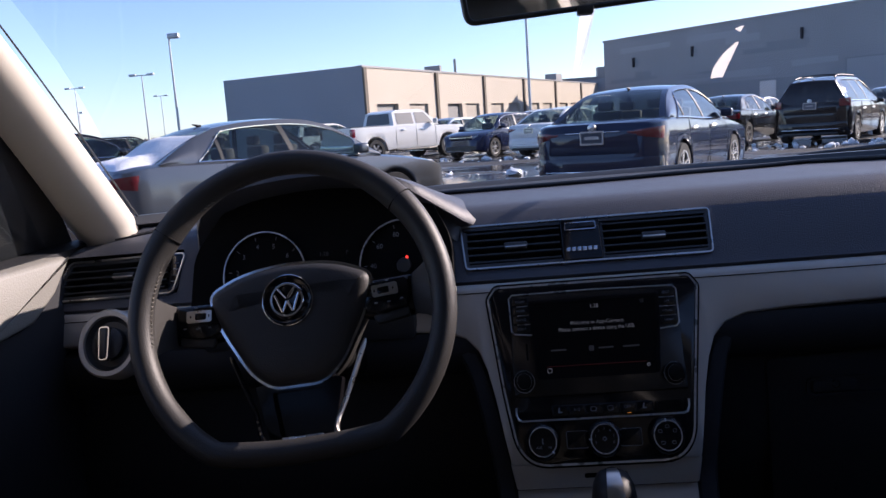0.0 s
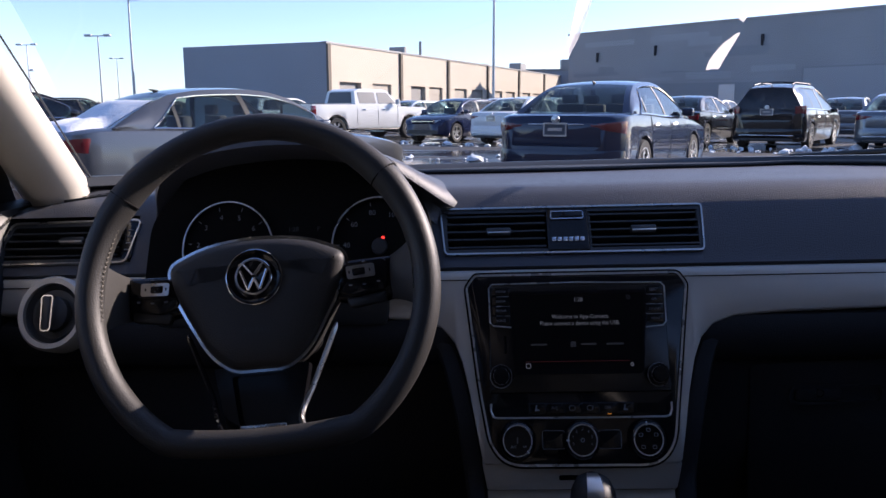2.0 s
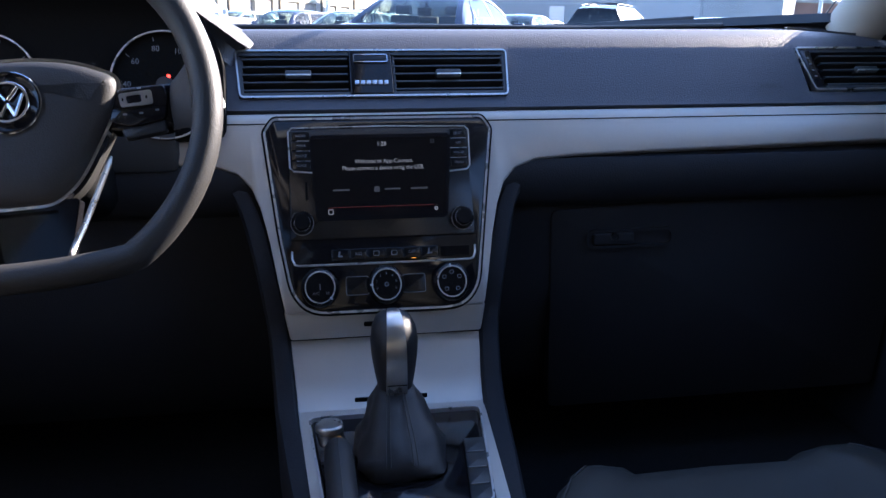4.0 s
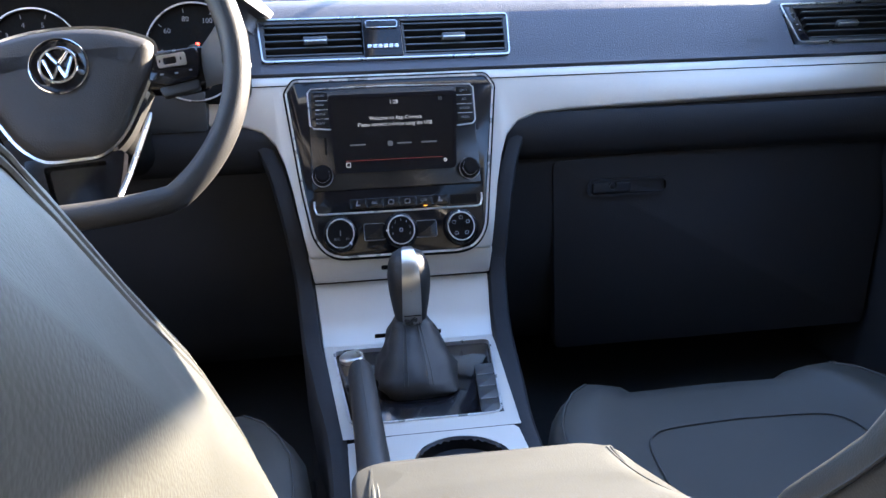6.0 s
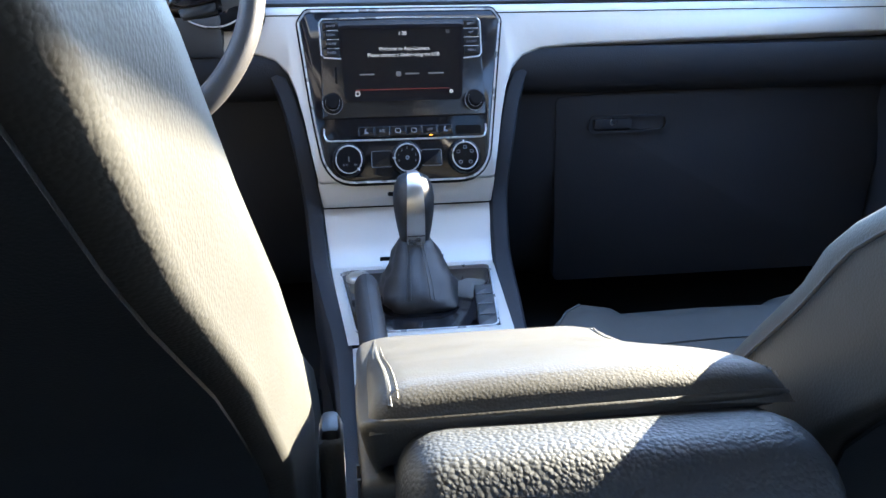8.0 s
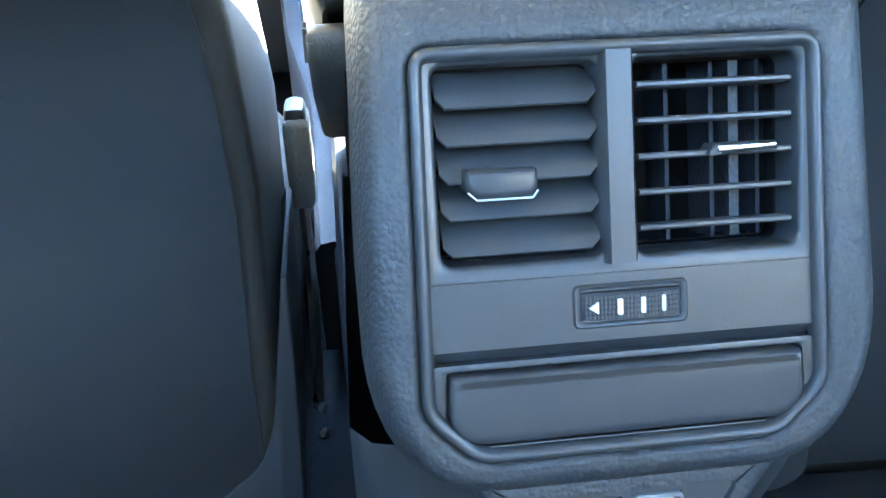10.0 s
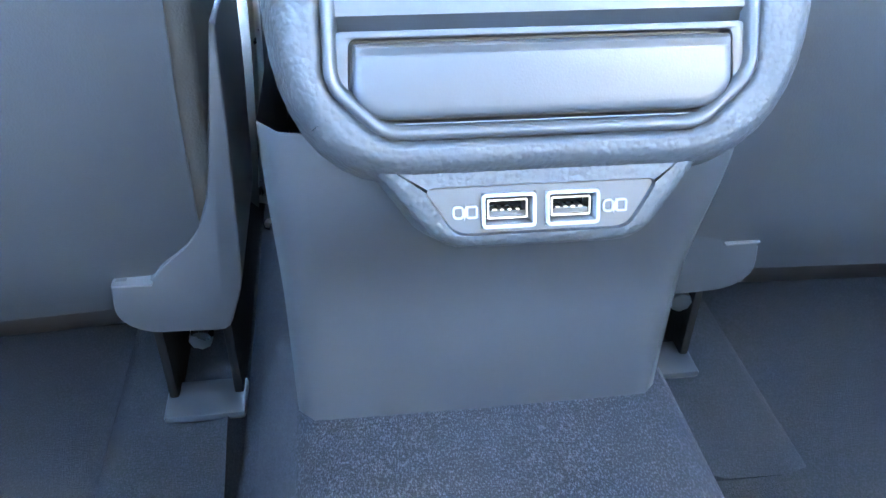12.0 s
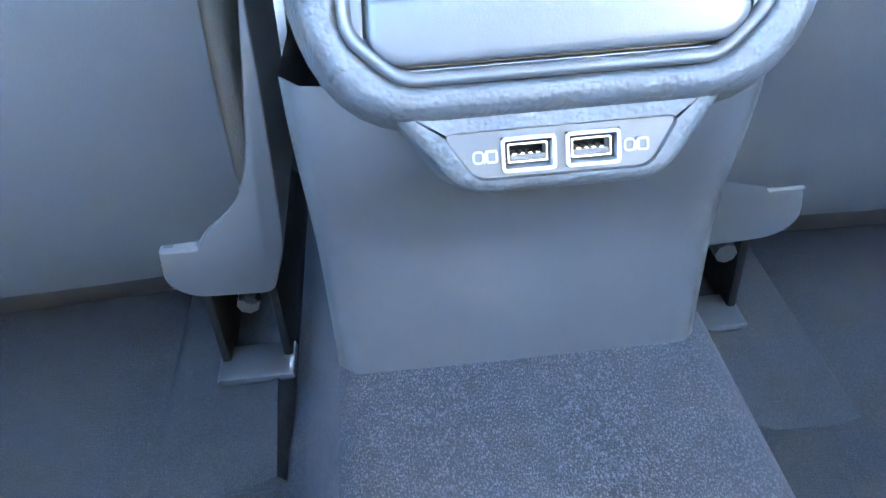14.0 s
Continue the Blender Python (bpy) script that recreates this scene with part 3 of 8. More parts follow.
    letters(VENT, "AIRBAG", 0.552, 0.8915, 0.0098, 0.0036, M["plastic"], d, "lettering")
    # soft cheeks that run down both sides of the stack onto the console
    for s in (-1, 1):
        path = smooth_path([(s * 0.186, 0.077, 0.790), (s * 0.168, 0.062, 0.757), (s * 0.157, 0.048, 0.725), (s * 0.145, 0.030, 0.67), (s * 0.1355, 0.018, 0.605), (s * 0.1305, -0.02, 0.552), (s * 0.1270, -0.06, 0.527), (s * 0.1130, -0.18, 0.518), (s * 0.0980, -0.32, 0.512), (s * 0.092, -0.60, 0.505)], 5)
        rings = []
        for k, p in enumerate(path):
            t = (path[min(k + 1, len(path) - 1)] - path[max(k - 1, 0)]).normalized()
            up = Vector((1, 0, 0)).cross(t).normalized()
            if up.y > 0 and up.z < 0.2:
                up = -up
            if up.z < 0:
                up = -up
            a, b = Vector((1, 0, 0)) * 0.0135, up
            rings.append([p - a + b * -0.09, p - a + b * 0.000, p - a * 0.7 + b * 0.006, p + b * 0.008, p + a * 0.7 + b * 0.006, p + a + b * 0.000, p + a + b * -0.09])
        bm = bmesh.new()
        ringed(bm, rings)
        part("console_cheek", bm, M["lowblack"], d, "soft black padded side of the console")
    return d


dash = build_dashboard()


def vent_slats(P, parent, x0, x1, z0, z1, n, depth=0.012, tilt=0.004, material="plastic"):
    """Louvres across an opening, each a part."""
    h = (z1 - z0) / n
    for k in range(n):
        z = z0 + (k + 0.5) * h
        ring = [(z + 0.0012, -0.001), (z + 0.0004, 0.0), (z - 0.0012, 0.0), (z - 0.0014, -0.001), (z - 0.001 + tilt, -depth), (z + 0.001 + tilt, -depth)]
        bm = bmesh.new()
        ringed(bm, [[P(x, a, o) for a, o in ring] for x in (x0, x0 + 0.0015, x1 - 0.0015, x1)])
        part("slat", bm, M[material], parent)


def build_centre_vent():
    v = thing("air_vent", (0, 0.12, 0.886), "wide black air vent with a thin chrome surround", "air vent")
    out = rounded([(-0.178, 0.942), (-0.171, 0.886), (0.175, 0.886), (0.181, 0.942)], 0.006)
    part("chrome_surround", rim(VENT, shrink(out, -0.0006), shrink(out, 0.0014), -0.006, 0.003), M["satin"], v, "thin chrome surround")
    part("inner_frame", rim(VENT, shrink(out, 0.0014), shrink(out, 0.006), -0.02, 0.001), M["plastic"], v)
    back = plate_of(0.155, 0.886, 0.84)
    # near-black sheet holds the duct's shade in its colour
    part("duct", slab(back, rrect(-0.176, 0.178, 0.880, 0.948, 0.004), -0.004, 0.0), M["void"], v, "near-black sheet for the duct's shade behind the slats")
    for x0, x1, tx in ((-0.170, -0.034, -0.098), (0.026, 0.172, 0.098)):
        vent_slats(VENT, v, x0, x1, 0.891, 0.9375, 5, 0.02, tilt=0.003)
        part("side_block", slab(VENT, rrect(x0 - 0.001, x0 + 0.002, 0.889, 0.939, 0.0005), -0.02, -0.001), M["plastic"], v)
        tab = part("adjuster", slab(VENT, rrect(tx - 0.017, tx + 0.017, 0.9095, 0.9165, 0.002), -0.006, 0.006, 0.002), M["plastic"], v, "vent tab")
        part("chrome_edge", slab(VENT, rrect(tx - 0.016, tx + 0.016, 0.9085, 0.9107, 0.001), 0.0, 0.0072, 0.0005), M["satin"], tab, "bright lower edge")
    mid = part("switch_panel", slab(VENT, rrect(-0.032, 0.024, 0.8885, 0.9405, 0.001), -0.015, 0.0025, 0.0015), M["gloss"], v, "gloss black panel")
    hz = part("hazard_button", slab(VENT, rrect(-0.026, 0.018, 0.926, 0.935, 0.002), 0.001, 0.0045, 0.001), M["gloss"], mid)
    part("button_frame", band(VENT, rrect(-0.026, 0.018, 0.926, 0.935, 0.002), 0.001, 0.002, 0.005), M["chrome"], mid, "thin chrome button frame")
    for k, x in enumerate(steps(-0.0235, 0.0145, 5)):
        part("badge_bar", slab(VENT, [(x - 0.0026, 0.8990), (x + 0.0026, 0.8990), (x + 0.0030, 0.9040), (x - 0.0022, 0.9040)], 0.002, 0.0042, 0.0005), M["chrome"], mid, "raised chrome badge stroke")


build_centre_vent()


def build_side_vents():
    # passenger side: slanted inner end
    for s, x0, x1, lean, nm in ((1, 0.608, 0.80, 0.011, "black outer air vent with chrome surround by the passenger"), (-1, -0.803, -0.600, 0.018, "black outer air vent with chrome surround by the driver")):
        v = thing("air_vent", ((x0 + x1) / 2, 0.12, 0.886), nm, "air vent")
        if s > 0:
            out = rounded([(x0, 0.943), (x0 + lean, 0.887), (x1, 0.887), (x1, 0.943)], 0.006)
        else:
            out = rounded([(x0 + lean, 0.936), (x0, 0.884), (x1 - 0.010, 0.885), (x1, 0.938)], 0.008)
        part("chrome_surround", rim(VENT, shrink(out, -0.0006), shrink(out, 0.0014), -0.006, 0.003), M["satin"], v, "thin chrome surround")
        part("inner_frame", rim(VENT, shrink(out, 0.0014), shrink(out, 0.006), -0.02, 0.001), M["plastic"], v)
        # shade inside the duct is painted as a near-black sheet
        part("duct", slab(plate_of(0.155, 0.886, 0.84), rrect(x0 - 0.006, x1 + 0.01, 0.880, 0.948, 0.004), -0.004, 0.0), M["void"], v, "near-black sheet for the duct's shade")
        a = x0 + (0.034 if s > 0 else 0.012)
        vent_slats(VENT, v, a, x1 - (0.0 if s > 0 else 0.025), 0.891, 0.9375, 5, 0.02, tilt=0.003)
        tx = x0 + (0.10 if s > 0 else 0.11)
        tab = part("adjuster", slab(VENT, rrect(tx - 0.017, tx + 0.017, 0.9105, 0.9165, 0.002), -0.006, 0.006, 0.002), M["plastic"], v, "vent tab")
        part("chrome_edge", slab(VENT, rrect(tx - 0.016, tx + 0.016, 0.9090, 0.9112, 0.001), 0.0, 0.0072, 0.0005), M["satin"], tab, "bright lower edge")
        if s > 0:
            wp = part("wheel_panel", slab(VENT, rounded([(x0 + 0.005, 0.940), (x0 + 0.014, 0.890), (x0 + 0.030, 0.890), (x0 + 0.021, 0.940)], 0.002), -0.02, 0.0015, 0.001), M["gloss"], v)
            for z in (0.905, 0.913, 0.921, 0.929):
                q = x0 + 0.017 - (z - 0.915) * 0.18
                part("mark", slab(VENT, rrect(q - 0.002, q + 0.002, z - 0.0006, z + 0.0006, 0.0002), 0.001, 0.002), M["greyprint"], wp)
        else:
            wp = part("wheel_panel", slab(VENT, rrect(x1 - 0.020, x1 - 0.003, 0.889, 0.936, 0.004), -0.02, 0.0025, 0.001), M["gloss"], v)
            for z in (0.900, 0.908, 0.916, 0.924):
                part("mark", slab(VENT, rrect(x1 - 0.015, x1 - 0.008, z - 0.0006, z + 0.0006, 0.0002), 0.001, 0.0035), M["greyprint"], wp)


build_side_vents()


# ---- middle stack ----
def line_on(P, pts, o, r, material, parent, name="chrome_line", label="thin chrome line"):
    return part(name, tube([P(x, z, o) for x, z in pts], r, 6), M[material], parent, label)


def build_stack():
    out = rounded([(-0.142, 0.843), (-0.131, 0.8575), (0.134, 0.8575), (0.144, 0.844), (0.1165, 0.655), (0.096, 0.632), (-0.094, 0.632), (-0.1145, 0.655), (-0.1265, 0.72)], [0.004, 0.004, 0.004, 0.004, 0.014, 0.022, 0.022, 0.014, 0.02], 4)
    s = thing("control_panel", (0, 0.02, 0.63), "gloss black middle console panel with radio and climate controls", "control panel")
    part("panel", slab(STACK, out, -0.01, 0.008, 0.002), M["gloss"], s, "gloss black surround")
    part("chrome_outline", rim(STACK, shrink(out, -0.0022), shrink(out, 0.0004), 0.0, 0.0088), M["brightline"], s, "thin chrome outline")
    part("dark_outline", rim(STACK, shrink(out, -0.0048), shrink(out, -0.0022), 0.0, 0.0070), M["void"], s, "dark gap line")
    # radio
    r = thing("radio", (0, 0.05, 0.72), "black touchscreen radio with side buttons and two knobs", "radio")
    body = rounded([(-0.113, 0.848), (0.115, 0.848), (0.117, 0.715), (-0.115, 0.715)], 0.003)
    part("fascia", slab(STACK, body, 0.0, 0.0105, 0.0015), M["fascia"], r, "satin black fascia")
    scr = rounded([(-0.083, 0.833), (0.087, 0.833), (0.079, 0.741), (-0.078, 0.741)], 0.002)
    part("screen_frame", rim(STACK, shrink(scr, -0.0045), scr, 0.0, 0.0125), M["gloss"], r, "gloss black screen frame")
    sc = part("screen", slab(STACK, scr, 0.0, 0.0112), M["screen"], r, "dark touchscreen with a short message")
    letters(STACK, "1:28", 0.003, 0.826, 0.0072, 0.0118, M["lit"], sc, "clock")
    letters(STACK, "Welcome to App-Connect.", 0.005, 0.8055, 0.0072, 0.0118, M["lit"], sc, "message", squash=0.92)
    letters(STACK, "Please connect a device using the USB.", 0.004, 0.7975, 0.0072, 0.0118, M["lit"], sc, "message", squash=0.92)
    letters(STACK, "52", 0.068, 0.828, 0.0062, 0.0118, M["litdim"], sc, "temperature")
    for x, w in ((-0.050, 0.021), (0.014, 0.020), (0.048, 0.022)):
        part("dim_bar", slab(STACK, rrect(x - w / 2, x + w / 2, 0.7712, 0.7732, 0.0008), 0.011, 0.0118), M["litdim"], sc)
    part("app_icon", slab(STACK, rrect(-0.009, -0.002, 0.7690, 0.7755, 0.0012), 0.011, 0.0119), M["litdim"], sc)
    part("red_line", slab(STACK, rrect(-0.068, 0.066, 0.7517, 0.7521, 0.0001), 0.011, 0.0118), M["redline"], sc)
    part("info_icon", band(STACK, rrect(-0.067, -0.0615, 0.7443, 0.7495, 0.0008), 0.0008, 0.011, 0.0118), M["lit"], sc)
    part("gear_icon", band(STACK, circle(0.0685, 0.7475, 0.0018, 10), 0.0011, 0.011, 0.0118), M["lit"], sc)
    for sx, words in ((-1, ("RADIO", "MEDIA", "PHONE", "VOICE")), (1, ("EJECT", "APP", "SOUND", "MENU"))):
        x0, x1 = (-0.1095, -0.0865) if sx < 0 else (0.0905, 0.1125)
        for k, word in enumerate(words):
            z1 = 0.8425 - k * 0.0118
            b = part("button", slab(STACK, rrect(x0, x1, z1 - 0.0106, z1, 0.0008), 0.008, 0.0122, 0.0007), M["fascia"], r)
            letters(STACK, word, (x0 + x1) / 2, z1 - 0.0053, 0.0042, 0.0126, M["greyprint"], b, "legend")
            if k < 3:
                line_on(STACK, [(x0 if sx > 0 else x0 + 0.006, z1 - 0.0112), (x1, z1 - 0.0112)], 0.0118, 0.00035, "brightline", r, "divider_line", "fine bright line")
    line_on(STACK, [(-0.084, 0.7935), (-0.108, 0.7955), (-0.1125, 0.800), (-0.1135, 0.842), (-0.109, 0.8465), (0.0, 0.8475), (0.111, 0.8455), (0.1155, 0.841), (0.1150, 0.798), (0.1110, 0.7935), (0.089, 0.7915)], 0.0115, 0.0011, "brightline", r, "chrome_bracket", "bright bracket round the buttons")
    part("card_slot", slab(STACK, rrect(-0.0945, -0.0920, 0.762, 0.783, 0.0008), 0.009, 0.0109), M["void"], r)
    for x in (-0.1, 0.1015):
        k = part("knob", lathe(STACK, x, 0.735, [(0.0135, 0.009), (0.0135, 0.016), (0.0125, 0.0175), (0.010, 0.0175), (0.0095, 0.026), (0.0085, 0.0275), (0.0, 0.0272)]), M["fascia"], r, "black rotary knob")
        part("knob_ring", lathe(STACK, x, 0.735, [(0.0100, 0.0172), (0.0101, 0.0188), (0.0092, 0.0190), (0.0090, 0.0172)]), M["brightline"], k, "bright ring")
        part("base_ring", lathe(STACK, x, 0.735, [(0.0142, 0.009), (0.0142, 0.0112), (0.0132, 0.0112), (0.013, 0.009)]), M["brightline"], k, "bright ring")
    # climate controls
    c = thing("climate_control", (0, 0.02, 0.64), "climate panel with six buttons and three rotary dials", "climate control")
    part("button_row", slab(STACK, rrect(-0.0665, 0.0685, 0.6895, 0.7035, 0.002), 0.0, 0.0115, 0.0015), M["fascia"], c, "black button bar")
    word = ("", "A/C", "", "", "OFF", "")
    for k in range(6):
        x = -0.0553 + k * 0.0224
        b = part("button", slab(STACK, rrect(x - 0.0108, x + 0.0108, 0.6900, 0.7030, 0.001), 0.010, 0.0128, 0.0008), M["fascia"], c)
        if word[k]:
            letters(STACK, word[k], x, 0.6970, 0.0052, 0.0132, M["greyprint"], b, "legend")
        elif k in (0, 5):
            part("seat_symbol", slab(STACK, [(x - 0.003, 0.694), (x + 0.003, 0.694), (x + 0.003, 0.6955), (x - 0.0005, 0.6958), (x + 0.0005, 0.7005), (x - 0.0013, 0.7005), (x - 0.0025, 0.6955)], 0.012, 0.0133), M["greyprint"], b)
        else:
            part("symbol", band(STACK, rrect(x - 0.0035, x + 0.0035, 0.6943, 0.6995, 0.0015), 0.0007, 0.012, 0.0133), M["greyprint"], b)
    part("amber_light", slab(STACK, rrect(0.0335, 0.0385, 0.6892, 0.6902, 0.0003), 0.011, 0.0135), M["amber"], c, "small lit amber lamp")
    line_on(STACK, [(-0.1135, 0.7030), (-0.1140, 0.6945), (-0.1110, 0.6875), (-0.106, 0.6860), (0.0, 0.6858), (0.108, 0.6860), (0.1128, 0.6878), (0.1155, 0.6945), (0.1155, 0.7030)], 0.0095, 0.0014, "brightline", c, "chrome_trough", "bright line under the buttons")
    part("display", slab(STACK, rrect(0.072, 0.108, 0.6905, 0.702, 0.001), 0.006, 0.0092), M["screen"], c)
    for k, x in enumerate((-0.0815, 0.0, 0.0820)):
        o = 0.006
        dl = part("dial", lathe(STACK, x, 0.660, [(0.0235, o), (0.0235, o + 0.006), (0.0215, o + 0.012), (0.0185, o + 0.014), (0.0178, o + 0.0135)]), M["fascia"], c, "black rotary dial")
        part("dial_face", lathe(STACK, x, 0.660, [(0.0178, o + 0.010), (0.0178, o + 0.0138), (0.0, o + 0.0138)]), M["screen"], dl)
        part("dial_ring", lathe(STACK, x, 0.660, [(0.0186, o + 0.0135), (0.0186, o + 0.0152), (0.0172, o + 0.0152), (0.0172, o + 0.0135)]), M["brightline"], dl, "chrome ring")
        a = (-45, 180, 95)[k]
        ca, sa = math.cos(radians(a)), math.sin(radians(a))
        part("pointer", slab(STACK, [(x + ca * q - sa * w, 0.660 + sa * q + ca * w) for q, w in ((0.0165, -0.0008), (0.0205, -0.0008), (0.0205, 0.0008), (0.0165, 0.0008))], o + 0.012, o + 0.0158), M["print"], dl, "white pointer mark")
        if k == 1:
            for j in range(7):
                aa = radians(200 - j * 36.7)
                letters(STACK, str(j), x + 0.0125 * math.cos(aa), 0.660 + 0.0125 * math.sin(aa), 0.0048, o + 0.0141, M["greyprint"], dl, "legend")
            part("fan_symbol", band(STACK, circle(x, 0.660, 0.0022, 8), 0.0012, o + 0.0138, o + 0.0142), M["greyprint"], dl)
        elif k == 2:
            for aa in (90, 30, 150, 230, 310):
                q = (x + 0.011 * math.cos(radians(aa)), 0.660 + 0.011 * math.sin(radians(aa)))
                part("symbol", band(STACK, rrect(q[0] - 0.0022, q[0] + 0.0022, q[1] - 0.0018, q[1] + 0.0018, 0.0008), 0.0007, o + 0.0138, o + 0.0142), M["greyprint"], dl)
        else:
            letters(STACK, "A/C", x - 0.005, 0.653, 0.0050, o + 0.0141, M["greyprint"], dl, "legend")
            letters(STACK, "HI", x + 0.009, 0.653, 0.0045, o + 0.0141, M["greyprint"], dl, "legend")
            part("symbol", slab(STACK, rrect(x - 0.0006, x + 0.0006, 0.657, 0.664, 0.0003), o + 0.0135, o + 0.0142), M["greyprint"], dl)
    for x0, x1 in ((-0.0495, -0.0215), (0.0215, 0.0495)):
        part("side_key", slab(STACK, rounded([(x0, 0.650), (x1, 0.650), (x1, 0.671), (x0, 0.671)], 0.003), 0.006, 0.0105, 0.001), M["fascia"], c, "black side key")
        part("key_outline", band(STACK, rounded([(x0, 0.650), (x1, 0.650), (x1, 0.671), (x0, 0.671)], 0.003), 0.0006, 0.008, 0.0108), M["greyprint"], c)
    part("slot", slab(CHIN, rrect(-0.029, 0.028, 0.6105, 0.6165, 0.002), 0.0, 0.0045, 0.001), M["void"], dash)
    part("slot_light", slab(CHIN, rrect(0.018, 0.026, 0.6115, 0.6155, 0.001), 0.0, 0.0052), M["red"], dash)


build_stack()


# ---- middle console ----
def build_console():
    c = thing("centre_console", (0, -0.35, 0.3), "satin silver centre console with gear lever and cup holder", "console")
    bm = bmesh.new()
    prof = [(0.012, 0.5915), (-0.020, 0.550), (-0.040, 0.530), (-0.052, 0.5245)]
    ringed(bm, [[(x * (1 + 0.06 * (z - 0.525) / 0.067), y, z) for y, z in prof] + [(x, -0.03, 0.48), (x, 0.05, 0.55)] for x in (-0.1135, -0.06, 0.0, 0.06, 0.1145)])
    part("tray_lid", bm, M["silver"], c, "satin silver tray lid", smooth=60)
    part("lid_groove", slab(flat(0.5305), rrect(-0.045, 0.045, -0.043, -0.040, 0.001), -0.004, 0.003), M["void"], c)
    hole = rounded([(-0.101, -0.070), (0.106, -0.070), (0.080, -0.272), (-0.085, -0.272)], 0.012)
    bm = bmesh.new()
    # silver surface round the shift panel
    ringed(bm, [[CONSOLE(x, y, o) for x, y in pts] for pts, o in ((shrink(hole, -0.0005), -0.02), (shrink(hole, -0.0005), 0.0))], (False, False))
    outer = []
    for x, y in hole:
        f = (y + 0.053) / -0.387
        e = 0.1145 - 0.030 * min(1, max(0, f * 1.25))
        outer.append((e if x > 0.04 else -e if x < -0.04 else x * 1.10, -0.053 if y > -0.075 else -0.30 if y < -0.26 else y))
    ringed(bm, [[CONSOLE(x, y) for x, y in pts] for pts in (shrink(hole, -0.0005), outer)], (False, False))
    part("silver_top", bm, M["silver"], c, "satin silver console top", smooth=0)
    cup = circle(0.022, -0.365, 0.0465, 32)
    sq = []
    for x, y in cup:
        a = math.atan2(y + 0.365, x - 0.022)
        k = min(0.085 / max(abs(math.cos(a)), 1e-3), 0.064 / max(abs(math.sin(a)), 1e-3))
        px, py = 0.022 + k * math.cos(a), -0.365 + k * math.sin(a)
        sq.append((max(-0.090, min(0.090, px if px > -0.05 else -0.090)), py))
    bm = bmesh.new()
    ringed(bm, [[CONSOLE(x, y, -0.0002) for x, y in pts] for pts in (cup, sq)], (False, False))
    part("cup_surround", bm, M["silver"], c, "satin silver cup holder surround", smooth=0)
    part("cup_well", lathe(CONSOLE, 0.022, -0.365, [(0.046, 0.0), (0.043, -0.01), (0.038, -0.07), (0.0, -0.07)], 32), M["void"], c, "dark cup holder")
    part("cup_ring", lathe(CONSOLE, 0.022, -0.365, [(0.0490, -0.001), (0.0488, 0.002), (0.0462, 0.003), (0.0452, -0.004)], 40), M["chrome"], c, "chrome cup holder ring")
    p = part("shift_panel", slab(CONSOLE, shrink(hole, 0.001), -0.02, -0.003, 0.002), M["gloss"], c, "gloss black shift panel")
    part("chrome_outline", band(CONSOLE, hole, 0.0022, -0.006, 0.0016), M["brightline"], c, "thin chrome outline")
    part("start_button", lathe(CONSOLE, -0.0775, -0.094, [(0.0165, -0.004), (0.0165, 0.002), (0.015, 0.004), (0.013, 0.0045), (0.0, 0.0050)], 32), M["satin"], p, "round satin metal start button")
    for k in range(4):
        y = -0.146 - k * 0.0315
        x0, x1 = 0.072 - 0.0035 * k * 1.05, 0.0965 - 0.0037 * k
        b = part("key", slab(CONSOLE, rounded([(x0, y), (x1, y), (x1 - 0.003, y - 0.030), (x0 - 0.003, y - 0.030)], 0.001), -0.003, 0.0012, 0.0008), M["plastic"], p, "black console key")
        if k < 3:
            line_on(CONSOLE, [(x0 - 0.002, y - 0.0305), (x1 - 0.008, y - 0.0305)], 0.0014, 0.0006, "greyprint", b, "key_line", "")
    for k in range(3):
        part("key", slab(CONSOLE, rrect(-0.088 + 0.004 * k, -0.066 + 0.004 * k, -0.172 - k * 0.026, -0.149 - k * 0.026, 0.001), -0.003, 0.0008, 0.0008), M["plastic"], p, "black console key")
    letters(CONSOLE, "P", -0.067, -0.118, 0.008, -0.0015, M["amber"], p, "gear_letter")
    part("side_wall", block(-0.092, 0.092, -0.62, -0.05, 0.28, 0.515, 0.01), M["lowblack"], c, "black console sides")
    # gear lever
    g = thing("gear_lever", (-0.003, -0.13, 0.525), "automatic gear lever with satin metal spine and leather gaiter", "gear lever")
    rings = []
    for z, w, l, y in ((0.520, 0.043, 0.046, -0.172), (0.527, 0.047, 0.050, -0.172), (0.534, 0.0485, 0.0505, -0.170), (0.541, 0.046, 0.048, -0.166), (0.547, 0.0415, 0.044, -0.161), (0.552, 0.041, 0.042, -0.157), (0.558, 0.036, 0.037, -0.151), (0.564, 0.033, 0.033, -0.145), (0.569, 0.032, 0.030, -0.141), (0.575, 0.028, 0.026, -0.136), (0.582, 0.024, 0.021, -0.131), (0.588, 0.020, 0.018, -0.128)):
        rings.append([])
        for k in range(32):
            a = 2 * math.pi * k / 32
            q = abs(math.cos(a)) ** 3.5 + abs(math.sin(a)) ** 3.5
            rr = q ** (-1 / 3.5) * (1 + (0.055 * math.sin(5 * a + z * 190) + 0.035 * math.sin(9 * a - z * 260)) * (0.59 - z) / 0.06)
            rings[-1].append(Vector((-0.003 + w * rr * math.cos(a), y + l * rr * math.sin(a), z + 0.004 * math.sin(3 * a + 1) * (1 if 0.53 < z < 0.58 else 0))))
    bm = bmesh.new()
    ringed(bm, rings)
    part("gaiter", bm, M["softblack"], g, "creased black leather gaiter", smooth=70)
